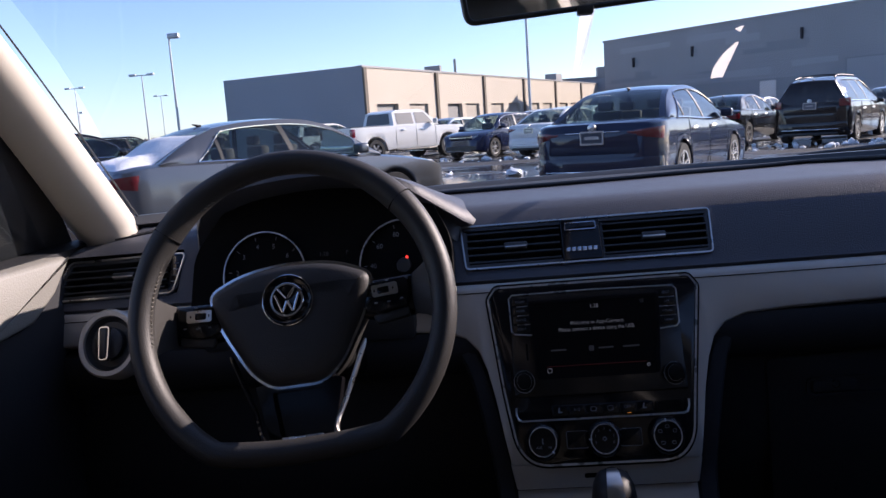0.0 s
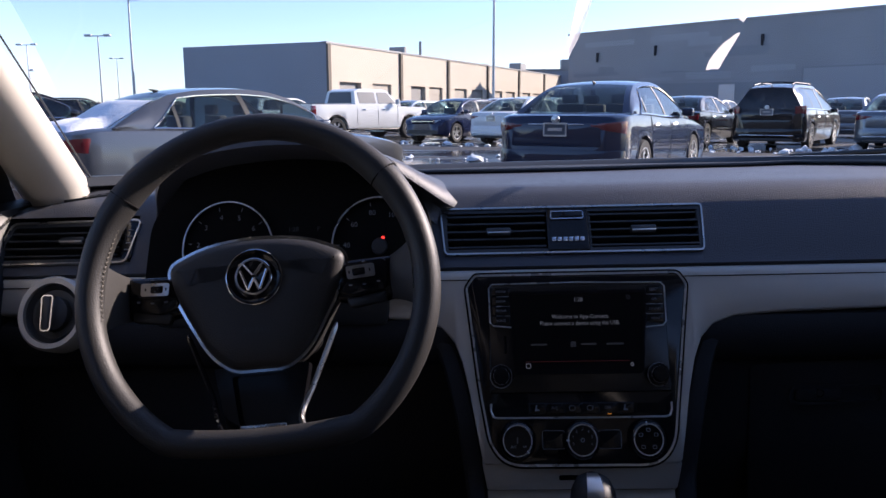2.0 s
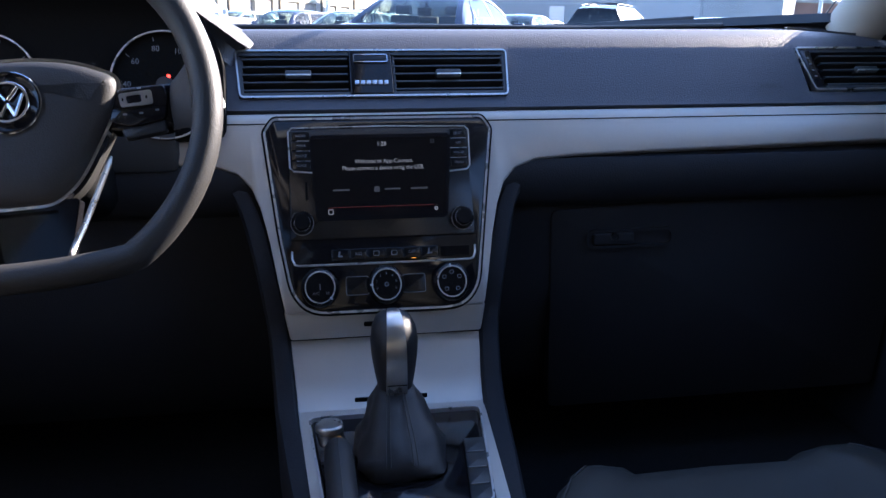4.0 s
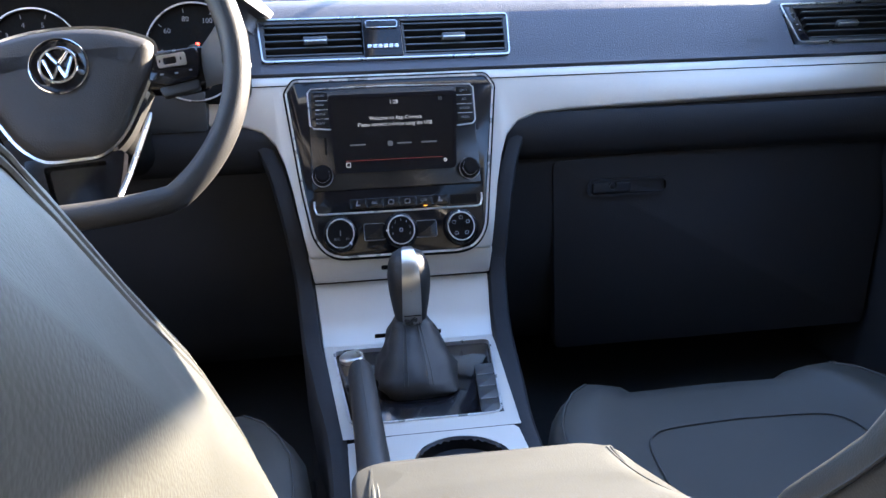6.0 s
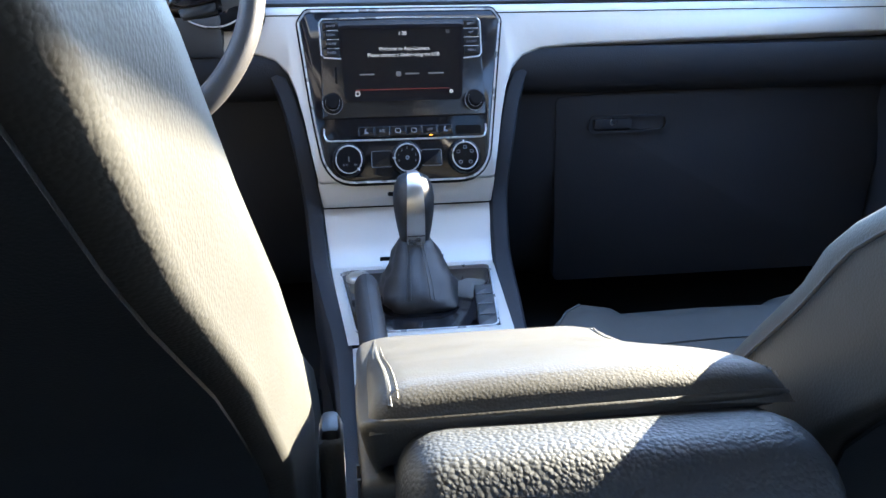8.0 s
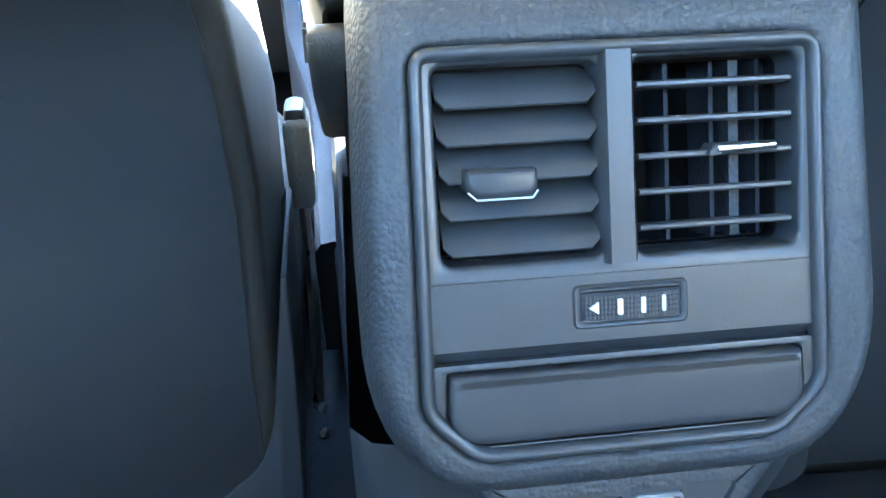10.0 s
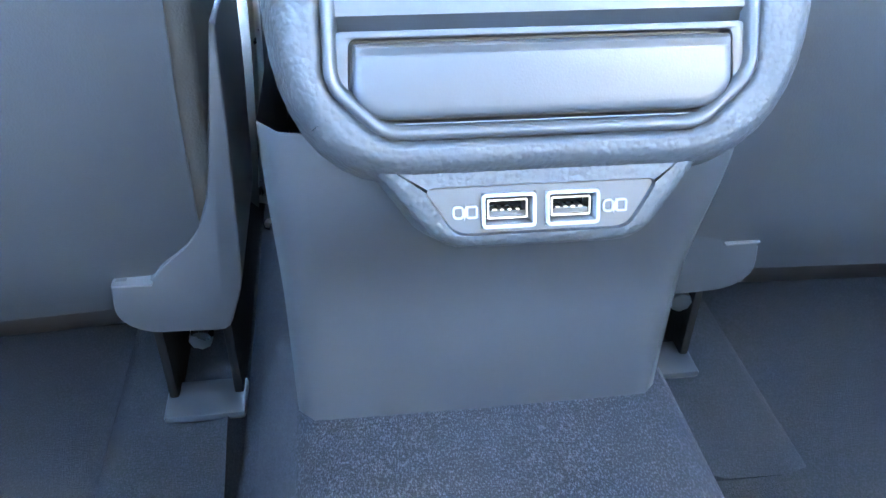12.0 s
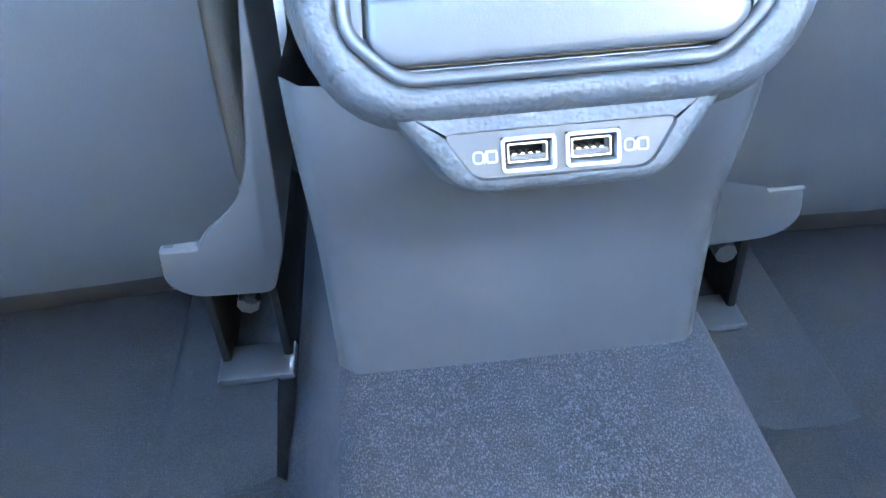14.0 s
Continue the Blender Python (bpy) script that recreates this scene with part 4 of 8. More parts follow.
    for sx in (-0.016, -0.012, 0.008, 0.012):
        bm = tube(smooth_path([(sx * 0.7 - 0.003, -0.147, 0.588), (sx * 0.9 - 0.003, -0.175, 0.572), (sx * 1.1 - 0.003, -0.203, 0.556), (sx * 1.2 - 0.003, -0.220, 0.540)], 4), 0.0007, 5)
        part("stitching", bm, M["darkthread"], g)
    part("gaiter_frame", band(CONSOLE, rrect(-0.050, 0.044, -0.224, -0.120, 0.03), 0.004, -0.003, -0.001), M["gloss"], g, "black gaiter frame")
    rings = []
    for z, hw, hl, y in ((0.578, 0.017, 0.018, -0.127), (0.590, 0.0195, 0.020, -0.127), (0.605, 0.0225, 0.023, -0.126), (0.625, 0.0255, 0.027, -0.124), (0.642, 0.0265, 0.029, -0.122), (0.656, 0.0245, 0.028, -0.119), (0.666, 0.0195, 0.023, -0.116), (0.671, 0.010, 0.013, -0.114)):
        rings.append([Vector((-0.003 + hw * math.cos(2 * math.pi * k / 24), y + hl * math.sin(2 * math.pi * k / 24), z)) for k in range(24)])
    bm = bmesh.new()
    ringed(bm, rings)
    knob = part("knob", bm, M["softblack"], g, "black leather gear knob", smooth=70)
    rows = []
    for z, y, w in ((0.581, -0.1465, 0.0115), (0.590, -0.1485, 0.0115), (0.605, -0.1507, 0.0115), (0.625, -0.1525, 0.0112), (0.642, -0.1525, 0.0108), (0.656, -0.1485, 0.0100), (0.6675, -0.139, 0.0090), (0.6735, -0.124, 0.0075), (0.674, -0.112, 0.0055)):
        rows.append([(-0.003 - w, y + 0.010, z - 0.004), (-0.003 - w, y + 0.001, z), (-0.003, y - 0.0012, z), (-0.003 + w, y + 0.001, z), (-0.003 + w, y + 0.010, z - 0.004)])
    bm = bmesh.new()
    ringed(bm, rows)
    part("metal_spine", bm, M["satin"], knob, "satin metal spine", smooth=70)
    part("collar", lathe(flat(0.0), -0.003, -0.127, [(0.0165, 0.574), (0.0185, 0.574), (0.0185, 0.582), (0.0165, 0.582)], 24), M["satin"], knob, "satin metal collar")
    line_on(lambda x, z, o: Vector((x, -0.1508, z)), [(-0.0135, 0.5985), (0.0075, 0.5985)], 0, 0.0006, "void", knob, "joint", "")
    # hand brake
    h = thing("hand_brake", (-0.069, -0.38, 0.52), "black leather hand brake lever with a bright button", "hand brake")
    a, b = Vector((-0.0705, -0.205, 0.562)), Vector((-0.0655, -0.46, 0.540))
    ax = (b - a)
    path = [a + ax * f for f in (0.0, 0.012, 0.04, 0.1, 0.3, 0.6, 1.0)]
    part("grip", tube(path, [0.008, 0.0125, 0.0142, 0.0148, 0.0150, 0.0155, 0.017], 20), M["softblack"], h, "black leather grip")
    part("button", tube([a - ax * 0.02, a + ax * 0.01], [0.0055, 0.006], 16), M["chrome"], h, "bright release button")
    part("grip_seam", tube([p + Vector((0.0, 0.0, 0.0152)) for p in path[2:]], 0.0006, 5), M["darkthread"], h)
    # hidden block, added so that its shadow falls on the console side
    part("boot", block(-0.088, -0.046, -0.60, -0.43, 0.48, 0.566, 0.012, 3), M["softblack"], h, "hidden black lever boot added to shade the console side")
    part("lever", tube([b, Vector((-0.066, -0.58, 0.50))], [0.014, 0.016], 14), M["plastic"], h, "black lever foot")


build_console()


def build_armrest():
    a = thing("armrest", (0, -0.72, 0.66), "padded black leatherette armrest lid with stitched edge", "armrest")
    lift = lambda y: 0.20 * (-0.59 - y) + 0.57 * (-0.59 - y) ** 2
    edge = rounded([(-0.090, -0.846), (0.085, -0.846), (0.086, -0.80), (0.086, -0.70), (0.086, -0.604), (0.072, -0.590), (-0.074, -0.588), (-0.088, -0.60), (-0.091, -0.79)], [0.010, 0.014, 0.02, 0.02, 0.012, 0.012, 0.012, 0.012, 0.02], 4)
    rise = lambda x, y, z: Vector((x, y, z + lift(y)))
    ramp = lambda v: max(0.0, min(1.0, v))

    def thin(x, y, z):
        """The lid is a thin lip along its rear edge and rolls down over its left side."""
        k = 0.72 * ramp((-0.80 - y) / 0.03) * ramp((x + 0.084) / 0.022)
        return z + (0.669 - z) * k

    rings = []
    for z, d in ((0.645, -0.006), (0.650, -0.004), (0.657, -0.002), (0.6630, -0.0005), (0.6660, 0.0), (0.6680, -0.0012), (0.6690, -0.004)):
        rings.append([rise(x, y, thin(x, y, z) + (0.004 * (1 - (x / 0.09) ** 2) if z > 0.667 else 0)) for x, y in shrink(edge, -d)])
    bm = bmesh.new()
    ringed(bm, rings)
    # gently crowned top of the lid
    def crown(u, v):
        y = -0.8455 + v * 0.2465
        lx = -0.0865 + 0.003 * v
        rx = 0.0835 - 0.010 * math.sin(math.pi * v) - 0.0015 * v
        x = (lx + rx) / 2 + (rx - lx) / 2 * u
        return rise(x, y, 0.6687 + 0.004 * (1 - (x / 0.09) ** 2) + 0.017 * (1 - u ** 30) * math.sin(math.pi * v ** 0.5) - 0.006 * max(0, 1 - v / 0.04))
    grid(bm, crown, [-1, -0.985, -0.96] + steps(-0.9, 0.9, 18) + [0.96, 0.985, 1], [0.0, 0.008, 0.02] + steps(0.05, 1, 19))
    lid = part("lid", bm, M["leather"], a, "padded leatherette lid", smooth=70)
    bm = bmesh.new()
    for e in (-1, 1):
        ln = [crown(e * 0.995 if e > 0 else -0.90, v) + Vector((0, 0, 0.0004)) for v in steps(0.02, 0.985, 24)]
        part("seam", tube(ln, 0.0009, 5), M["darkthread"], lid, "stitched seam")
        for k in range(62):
            v = 0.03 + 0.94 * k / 61
            tube([crown(e * 0.955 if e > 0 else -0.865, v) + Vector((0, 0, 0.0004)), crown(e * 0.955 if e > 0 else -0.865, v + 0.010) + Vector((0, 0, 0.0004))], 0.0005, 4, bm)
    st = part("stitches", bm, M["thread"], lid, "pale stitches")
    st["kind"] = "stuff"
    for e, x0 in ((-1, 0.0865), (1, 0.081)):
        sk = [(y, 0.642 + lift(y) - d) for y, d in ((-0.840, 0.0), (-0.60, 0.0), (-0.60, 0.045), (-0.70, 0.040), (-0.815, 0.026), (-0.840, 0.016))]
        part("side_skirt", slab(lambda y, z, o, e=e, x0=x0: Vector((e * (x0 - 0.004 + o), y, z)), rounded(sk, 0.010), -0.012, 0.008, 0.004), M["leather"], a, "leatherette skirt of the lid")
        for d in (0.006, 0.016):
            ln = [Vector((e * (x0 + 0.0045), -0.838 + d, 0.642 + lift(-0.835) - h)) for h in (0.002, 0.014)]
            part("seam", tube(ln, 0.0009, 5), M["darkthread"], a)
    bm = bmesh.new()
    ringed(bm, [[rise(x, y, z) for x, z in ((-0.078, 0.641), (0.082, 0.641), (0.082, zb), (-0.078, zb))] for y, zb in ((-0.836, 0.60), (-0.61, 0.56))])
    # solid near-black block stands in for the shade under the lid
    part("hinge_gap", bm, M["void"], a, "near-black block for the shade under the lid")
    part("bin", block(-0.088, 0.090, -0.80, -0.475, 0.30, 0.59, 0.01), M["lowblack"], a, "black storage bin under the lid")


build_armrest()


# ---- back of the console ----
def build_rear_console():
    r = thing("rear_console", (0, -0.79, 0.39), "grained black rear console with two air vents, drawer and sockets", "rear console", m=BACK)
    outer = rounded([(-0.0765, 0.690), (0.0815, 0.689), (0.0870, 0.556), (0.064, 0.5255), (-0.060, 0.5255), (-0.0800, 0.555)], [0.018, 0.022, 0.024, 0.022, 0.022, 0.024], 5)
    inner = rounded([(-0.0615, 0.6555), (0.0625, 0.6555), (0.0655, 0.553), (0.049, 0.5385), (-0.047, 0.5385), (-0.0635, 0.553)], [0.007, 0.007, 0.006, 0.006, 0.006, 0.006], 5)
    bm = bmesh.new()
    # the housing rolls forward towards its top
    roll_over = lambda x, z, o: REAR(x, z, o - 9.0 * max(0.0, z - 0.646) ** 2)
    rings = [[roll_over(x, z, o) for x, z in pts] for pts, o in ((shrink(outer, -0.003), -0.20), (shrink(outer, -0.001), -0.016), (shrink(outer, 0.0010), -0.010), (shrink(outer, 0.0030), -0.0045), (shrink(outer, 0.0060), -0.0010), (shrink(outer, 0.0085), 0.0), *((mixed(shrink(outer, 0.0085), shrink(inner, -0.002), f), 0.0) for f in (0.2, 0.4, 0.6, 0.8)), (shrink(inner, -0.002), 0.0), (inner, -0.002), (inner, -0.012))]
    ringed(bm, rings, (False, False))
    part("housing", bm, M["grainy"], r, "grained black plastic housing", smooth=60)
    ringed_bead = [(-0.0003, -0.004), (0.0003, 0.0000), (0.0012, 0.0011), (0.0024, 0.0012), (0.0036, 0.0002), (0.0042, -0.0016), (0.0046, -0.0040)]
    bm = bmesh.new()
    ringed(bm, [[REAR(x, z, o) for x, z in shrink(inner, d)] for d, o in ringed_bead], (False, False))
    part("bead", bm, M["plastic"], r, "smooth rounded bead round the insert", smooth=60)
    # insert: a frame round each vent, a plate below them
    for x0, x1, hx0, hx1 in ((-0.0590, -0.0006, -0.0548, -0.0052), (-0.0006, 0.0605, 0.0048, 0.0566)):
        hole = rrect(hx0, hx1, 0.5955, 0.6503, 0.0035, 4)
        full = rrect(x0, x1, 0.5910, 0.6538, 0.0002, 4)
        bm = bmesh.new()
        ringed(bm, [[REAR(x, z, o) for x, z in p] for p, o in ((full, -0.012), (full, -0.0018), (shrink(hole, -0.0014), -0.0018), (shrink(hole, -0.0004), -0.0026), (hole, -0.0042), (hole, -0.030))], (False, False))
        part("vent_frame", bm, M["plastic"], r, "smooth black frame round a vent", smooth=60)
    part("insert", slab(REAR, [(-0.0595, 0.5715), (0.0612, 0.5715), (0.0610, 0.5908), (-0.0592, 0.5908)], -0.010, -0.0018), M["plastic"], r, "smooth black insert", smooth=30)
    bm = bmesh.new()
    ringed(bm, [[REAR(x, z, o) for x, o in ((-0.0056, -0.016), (-0.0056, -0.0010), (-0.0042, 0.0016), (0.0032, 0.0016), (0.0046, -0.0010), (0.0046, -0.016))] for z in (0.5938, 0.5946, 0.6515, 0.6524)])
    part("divider", bm, M["plastic"], r, "smooth bevelled upright between the vents", smooth=30)
    # drawer in its sunken surround
    bm = bmesh.new()
    ringed(bm, [[REAR(x, z, o) for z, o in ((0.5716, -0.0019), (0.5660, -0.0088), (0.5660, -0.012), (0.5716, -0.012))] for x in (-0.0598, -0.0560, 0.0576, 0.0614)])
    part("recess_shelf", bm, M["plastic"], r, "sloping finger recess over the drawer", smooth=20)
    part("recess", slab(REAR, rounded([(-0.0605, 0.5662), (0.0625, 0.5662), (0.0625, 0.5525), (0.0480, 0.5400), (-0.0460, 0.5400), (-0.0605, 0.5525)], 0.004), -0.014, -0.0088), M["plastic"], r, "sunken drawer surround")
    dr = rounded([(-0.0545, 0.5645), (0.0565, 0.5645), (0.0575, 0.5500), (0.0505, 0.5443), (-0.0485, 0.5443), (-0.0555, 0.5500)], [0.001, 0.001, 0.004, 0.004, 0.004, 0.004], 4)
    bm = bmesh.new()
    ringed(bm, [[REAR(x, z, o) for x, z in p] for p, o in ((dr, -0.010), (dr, -0.0012), (shrink(dr, 0.0005), 0.0002), (shrink(dr, 0.0013), 0.0008), (shrink(dr, 0.0032), 0.0011))], (False, True))
    part("drawer", bm, M["plastic"], r, "shut black drawer", smooth=50)
    sur = rounded([(-0.0585, 0.5662), (0.0605, 0.5662), (0.0612, 0.5490), (0.0520, 0.5415), (-0.0500, 0.5415), (-0.0592, 0.5490)], [0.001, 0.001, 0.004, 0.004, 0.004, 0.004], 4)
    bm = bmesh.new()
    ringed(bm, [[REAR(x, z, o) for x, z in p] for p, o in ((shrink(sur, -0.0014), -0.010), (shrink(sur, -0.0014), -0.0022), (sur, -0.0018), (shrink(dr, -0.0012), -0.0022), (shrink(dr, -0.0008), -0.009))], (False, False))
    part("drawer_surround", bm, M["plastic"], r, smooth=50)
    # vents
    # near-black backing paints the shade behind both louvres
    part("duct", slab(REAR, [(-0.060, 0.594), (0.061, 0.594), (0.061, 0.654), (-0.060, 0.654)], -0.050, -0.045), M["void"], r, "near-black sheet for the duct's shade")
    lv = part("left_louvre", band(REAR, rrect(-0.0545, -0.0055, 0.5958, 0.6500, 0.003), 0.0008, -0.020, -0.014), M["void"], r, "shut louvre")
    for k in range(5):
        zb = 0.5982 + 0.01025 * k
        rows = []
        for x, c in ((-0.0538, 0.0026), (-0.0512, 0.0), (-0.0084, 0.0), (-0.0058, 0.0026)):
            # blade: leans out towards its lower edge, cut off at the corners
            prof = [(zb + 0.0125, -0.0195), (zb + 0.0075, -0.0105), (zb + 0.0030 + c * 0.6, -0.0052), (zb + c, -0.0040), (zb - 0.0006 + c, -0.0050), (zb + 0.0004 + c, -0.0068), (zb + 0.0062, -0.0130), (zb + 0.0120, -0.0215)]
            rows.append([REAR(x, z, o) for z, o in prof])
        bm = bmesh.new()
        ringed(bm, rows)
        part("slat", bm, M["plastic"], lv, smooth=35)
    tp = rounded([(-0.0470, 0.6225), (-0.0252, 0.6222), (-0.0250, 0.6168), (-0.0270, 0.6138), (-0.0436, 0.6138), (-0.0472, 0.6175)], 0.0014)
    bm = bmesh.new()
    ringed(bm, [[REAR(x, z, o) for x, z in p] for p, o in ((tp, -0.012), (tp, -0.0012), (shrink(tp, 0.0008), 0.0006), (shrink(tp, 0.0022), 0.0012))])
    tab = part("adjuster", bm, M["plastic"], lv, "black vent tab", smooth=50)
    part("bright_edge", tube([REAR(x, z, 0.0006) for x, z in ((-0.0462, 0.6160), (-0.0436, 0.6138), (-0.0270, 0.6138), (-0.0254, 0.6158))], 0.00035, 5), M["satin"], tab)
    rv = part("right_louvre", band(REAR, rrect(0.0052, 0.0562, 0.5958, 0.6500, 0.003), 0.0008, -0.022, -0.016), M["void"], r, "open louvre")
    for k in range(5):
        z = 0.6028 + 0.01003 * k
        rows = []
        for x, b in ((0.0056, -0.0060), (0.0068, -0.0040), (0.0550, -0.0040), (0.0562, -0.0060)):
            rows.append([REAR(x, z + dz, b + o) for dz, o in ((0.0010, -0.0004), (0.0004, 0.0004), (-0.0004, 0.0004), (-0.0010, -0.0004), (-0.0012, -0.0090), (0.0004, -0.0105))])
        bm = bmesh.new()
        ringed(bm, rows)
        part("slat", bm, M["plastic"], rv, smooth=35)
    for x in (0.0090, 0.0215, 0.0365, 0.0440, 0.0520):
        w2 = 0.0016 if x == 0.0440 else 0.0007
        bm = bmesh.new()
        ringed(bm, [[REAR(x - w2, 0.597, o), REAR(x + w2, 0.597, o), REAR(x + w2, 0.650, o), REAR(x - w2, 0.650, o)] for o in (-0.019, -0.036)])
        part("vane", bm, M["grainy"] if x == 0.0440 else M["lowblack"], rv)
    tp = rounded([(0.0275, 0.6222), (0.0300, 0.6256), (0.0495, 0.6254), (0.0500, 0.6222)], 0.0005, 2)
    tab = part("adjuster", slab(REAR, tp, -0.010, -0.0015, 0.001), M["plastic"], rv, "black vent tab")
    part("bright_edge", slab(REAR, rrect(0.0305, 0.0490, 0.6230, 0.6249, 0.0005), -0.002, -0.0006, 0.0004), M["chrome"], tab, "bright metal strip")
    # thumb wheel
    bow = lambda x: 0.0034 * math.sqrt(max(0.0, 1 - ((x - 0.0022) / 0.0172) ** 2))
    bm = bmesh.new()
    ringed(bm, [[REAR(x, z, -0.0022 + bow(x) + o) for z, o in ((0.5774, -0.003), (0.5778, -0.0004), (0.5856, -0.0004), (0.5860, -0.003))] for x in steps(-0.0132, 0.0176, 16)])
    tw = part("thumb_wheel", bm, M["lowblack"], r, "ribbed thumb wheel with white marks", smooth=50)
    bm = bmesh.new()
    for k in range(26):
        x = -0.0122 + k * 0.00113
        for z in (0.5781, 0.5795, 0.5809, 0.5823, 0.5837):
            o = -0.0022 + bow(x + 0.0004)
            slab(REAR, [(x, z), (x + 0.0007, z), (x + 0.0007, z + 0.0010), (x, z + 0.0010)], o - 0.0006, o, bm=bm)
    part("rib", bm, M["plastic"], tw, "fine studs", smooth=0)
    for x, w in ((-0.0020, 0.0008), (0.0052, 0.00065), (0.0118, 0.0005)):
        part("white_mark", slab(REAR, rrect(x - w, x + w, 0.5793, 0.5838, 0.0003), -0.002, -0.0017 + bow(x)), M["print"], tw)
    part("white_mark", slab(REAR, [(-0.0115, 0.5815), (-0.0086, 0.5798), (-0.0086, 0.5832)], -0.002, -0.0014 + bow(-0.0090)), M["print"], tw)
    lo, li = rrect(-0.0158, 0.0202, 0.5752, 0.5880, 0.0020), rrect(-0.0136, 0.0180, 0.5770, 0.5864, 0.0012)
    bm = bmesh.new()
    ringed(bm, [[REAR(x, z, o) for x, z in p] for p, o in ((lo, -0.003), (lo, -0.0016), (shrink(lo, 0.0006), -0.0010), (shrink(li, -0.0004), -0.0012), (li, -0.0018))], (False, False))
    part("wheel_lip", bm, M["plastic"], r, "raised rim round the thumb wheel", smooth=50)
    # lip that holds the sockets
    SOC = lambda x, z, o=0.0: REAR(x + 0.0009, z - 0.0020, o)
    lip = rounded([(-0.0570, 0.5385), (0.0560, 0.5385), (0.0320, 0.5080), (-0.0315, 0.5080)], [0.011, 0.011, 0.009, 0.009], 5)
    face = rounded([(-0.0365, 0.5262), (0.0360, 0.5262), (0.0270, 0.5128), (-0.0270, 0.5128)], [0.003, 0.003, 0.004, 0.004], 5)
    bm = bmesh.new()
    ringed(bm, [[SOC(x, z, o) for x, z in pts] for pts, o in ((shrink(lip, -0.004), -0.035), (lip, -0.0085), (shrink(lip, 0.0015), -0.0050), (shrink(lip, 0.004), -0.0042), (shrink(face, -0.0005), -0.0042), (face, -0.006), (face, -0.02))], (False, False))
    part("socket_lip", bm, M["grainy"], r, "grained lip round the sockets", smooth=60)
    bm = bmesh.new()
    for pts in ([(-0.0395, 0.5275), (-0.0190, 0.5275), (-0.0190, 0.5115), (-0.0295, 0.5115)], [(0.0390, 0.5275), (0.0180, 0.5275), (0.0180, 0.5115), (0.0295, 0.5115)],
                [(-0.0190, 0.5243), (0.0180, 0.5243), (0.0180, 0.5264), (-0.0190, 0.5264)], [(-0.0190, 0.5126), (0.0180, 0.5126), (0.0180, 0.5140), (-0.0190, 0.5140)], [(-0.0020, 0.5140), (0.0010, 0.5140), (0.0010, 0.5243), (-0.0020, 0.5243)]):
        bm = slab(SOC, pts, -0.009, -0.0060)
        fp = part("socket_panel", bm, M["plastic"], r, "flat black socket panel", smooth=0)
    for x in (-0.0105, 0.0095):
        o = rrect(x - 0.0085, x + 0.0085, 0.5140, 0.5243, 0.0016)
        u = part("usb_socket", rim(SOC, o, shrink(o, 0.0011), -0.016, -0.0045), M["greyprint"], fp, "socket with a white frame")
        part("socket_inside", slab(SOC, shrink(o, 0.0016), -0.0162, -0.0148), M["void"], u)
        part("metal_shell", rim(SOC, rrect(x - 0.0063, x + 0.0063, 0.5163, 0.5220, 0.0005), rrect(x - 0.0058, x + 0.0058, 0.5168, 0.5215, 0.0004), -0.015, -0.0075), M["metal"], u, "dull metal shell")
        part("tongue", slab(SOC, rrect(x - 0.0055, x + 0.0055, 0.5170, 0.5185, 0.0002), -0.015, -0.0080), M["plastic"], u, "contact tongue")
        for k in range(4):
            part("contact", slab(SOC, rrect(x - 0.0045 + k * 0.0024, x - 0.0033 + k * 0.0024, 0.5186, 0.5190, 0.0001), -0.014, -0.0083), M["satin"], u)
    for x in (-0.0240, 0.0230):
        bm = bmesh.new()
        band(SOC, rrect(x - 0.0036, x - 0.0006, 0.5174, 0.5206, 0.001), 0.0006, -0.0062, -0.0052, bm)
        band(SOC, rrect(x + 0.0006, x + 0.0036, 0.5174, 0.5206, 0.0005), 0.0006, -0.0062, -0.0052, bm)
        slab(SOC, [(x - 0.0003, 0.5168), (x + 0.0005, 0.5188), (x + 0.0004, 0.5212), (x - 0.0005, 0.5190)], -0.0062, -0.0052, bm=bm)
        part("battery_symbol", bm, M["greyprint"], fp, smooth=0)
    part("socket_backing", slab(SOC, [(-0.0492, 0.5350), (0.0487, 0.5350), (0.0415, 0.5225), (-0.0415, 0.5225)], -0.040, -0.0086), M["grainy"], r)
    # plain lower panel, swelling out to meet the lip above
    def lower(u, z):
        x = (0.0862 if u < 0 else 0.0752 + 0.02 * max(0, z - 0.40)) * u
        f = max(0.0, min(1.0, (z - 0.440) / 0.085))
        swell = 0.027 * (f * f * (3 - 2 * f)) * (1 - 0.35 * abs(u) ** 3)
        return Vector((x, -0.780 - swell + 0.007 * (max(0, abs(u) - 0.90) / 0.10) ** 2, z))
    bm = grid(bmesh.new(), lower, steps(-1, 1, 24), steps(0.385, 0.533, 22))
    for e in (-1, 1):
        grid(bm, lambda t, z, e=e: lower(e, z) + Vector((0, 0.26 * t, 0)), steps(0, 1, 4), steps(0.385, 0.533, 22))
    part("lower_panel", bm, M["plastic"], r, "plain satin black lower panel", smooth=50)


build_rear_console()


# ---- front seats ----
SEAT = ((0.42, -0.775, -0.66, 0.222), (0.47, -0.797, -0.60, 0.236), (0.56, -0.803, -0.585, 0.238), (0.65, -0.806, -0.632, 0.2425), (0.725, -0.828, -0.708, 0.2425), (0.80, -0.898, -0.792, 0.2405),
        (0.86, -0.968, -0.872, 0.2385), (0.905, -1.010, -0.930, 0.2378), (0.935, -1.036, -0.968, 0.2350), (0.965, -1.06, -0.985, 0.215), (0.985, -1.075, -1.0, 0.17), (1.0, -1.085, -1.01, 0.11))


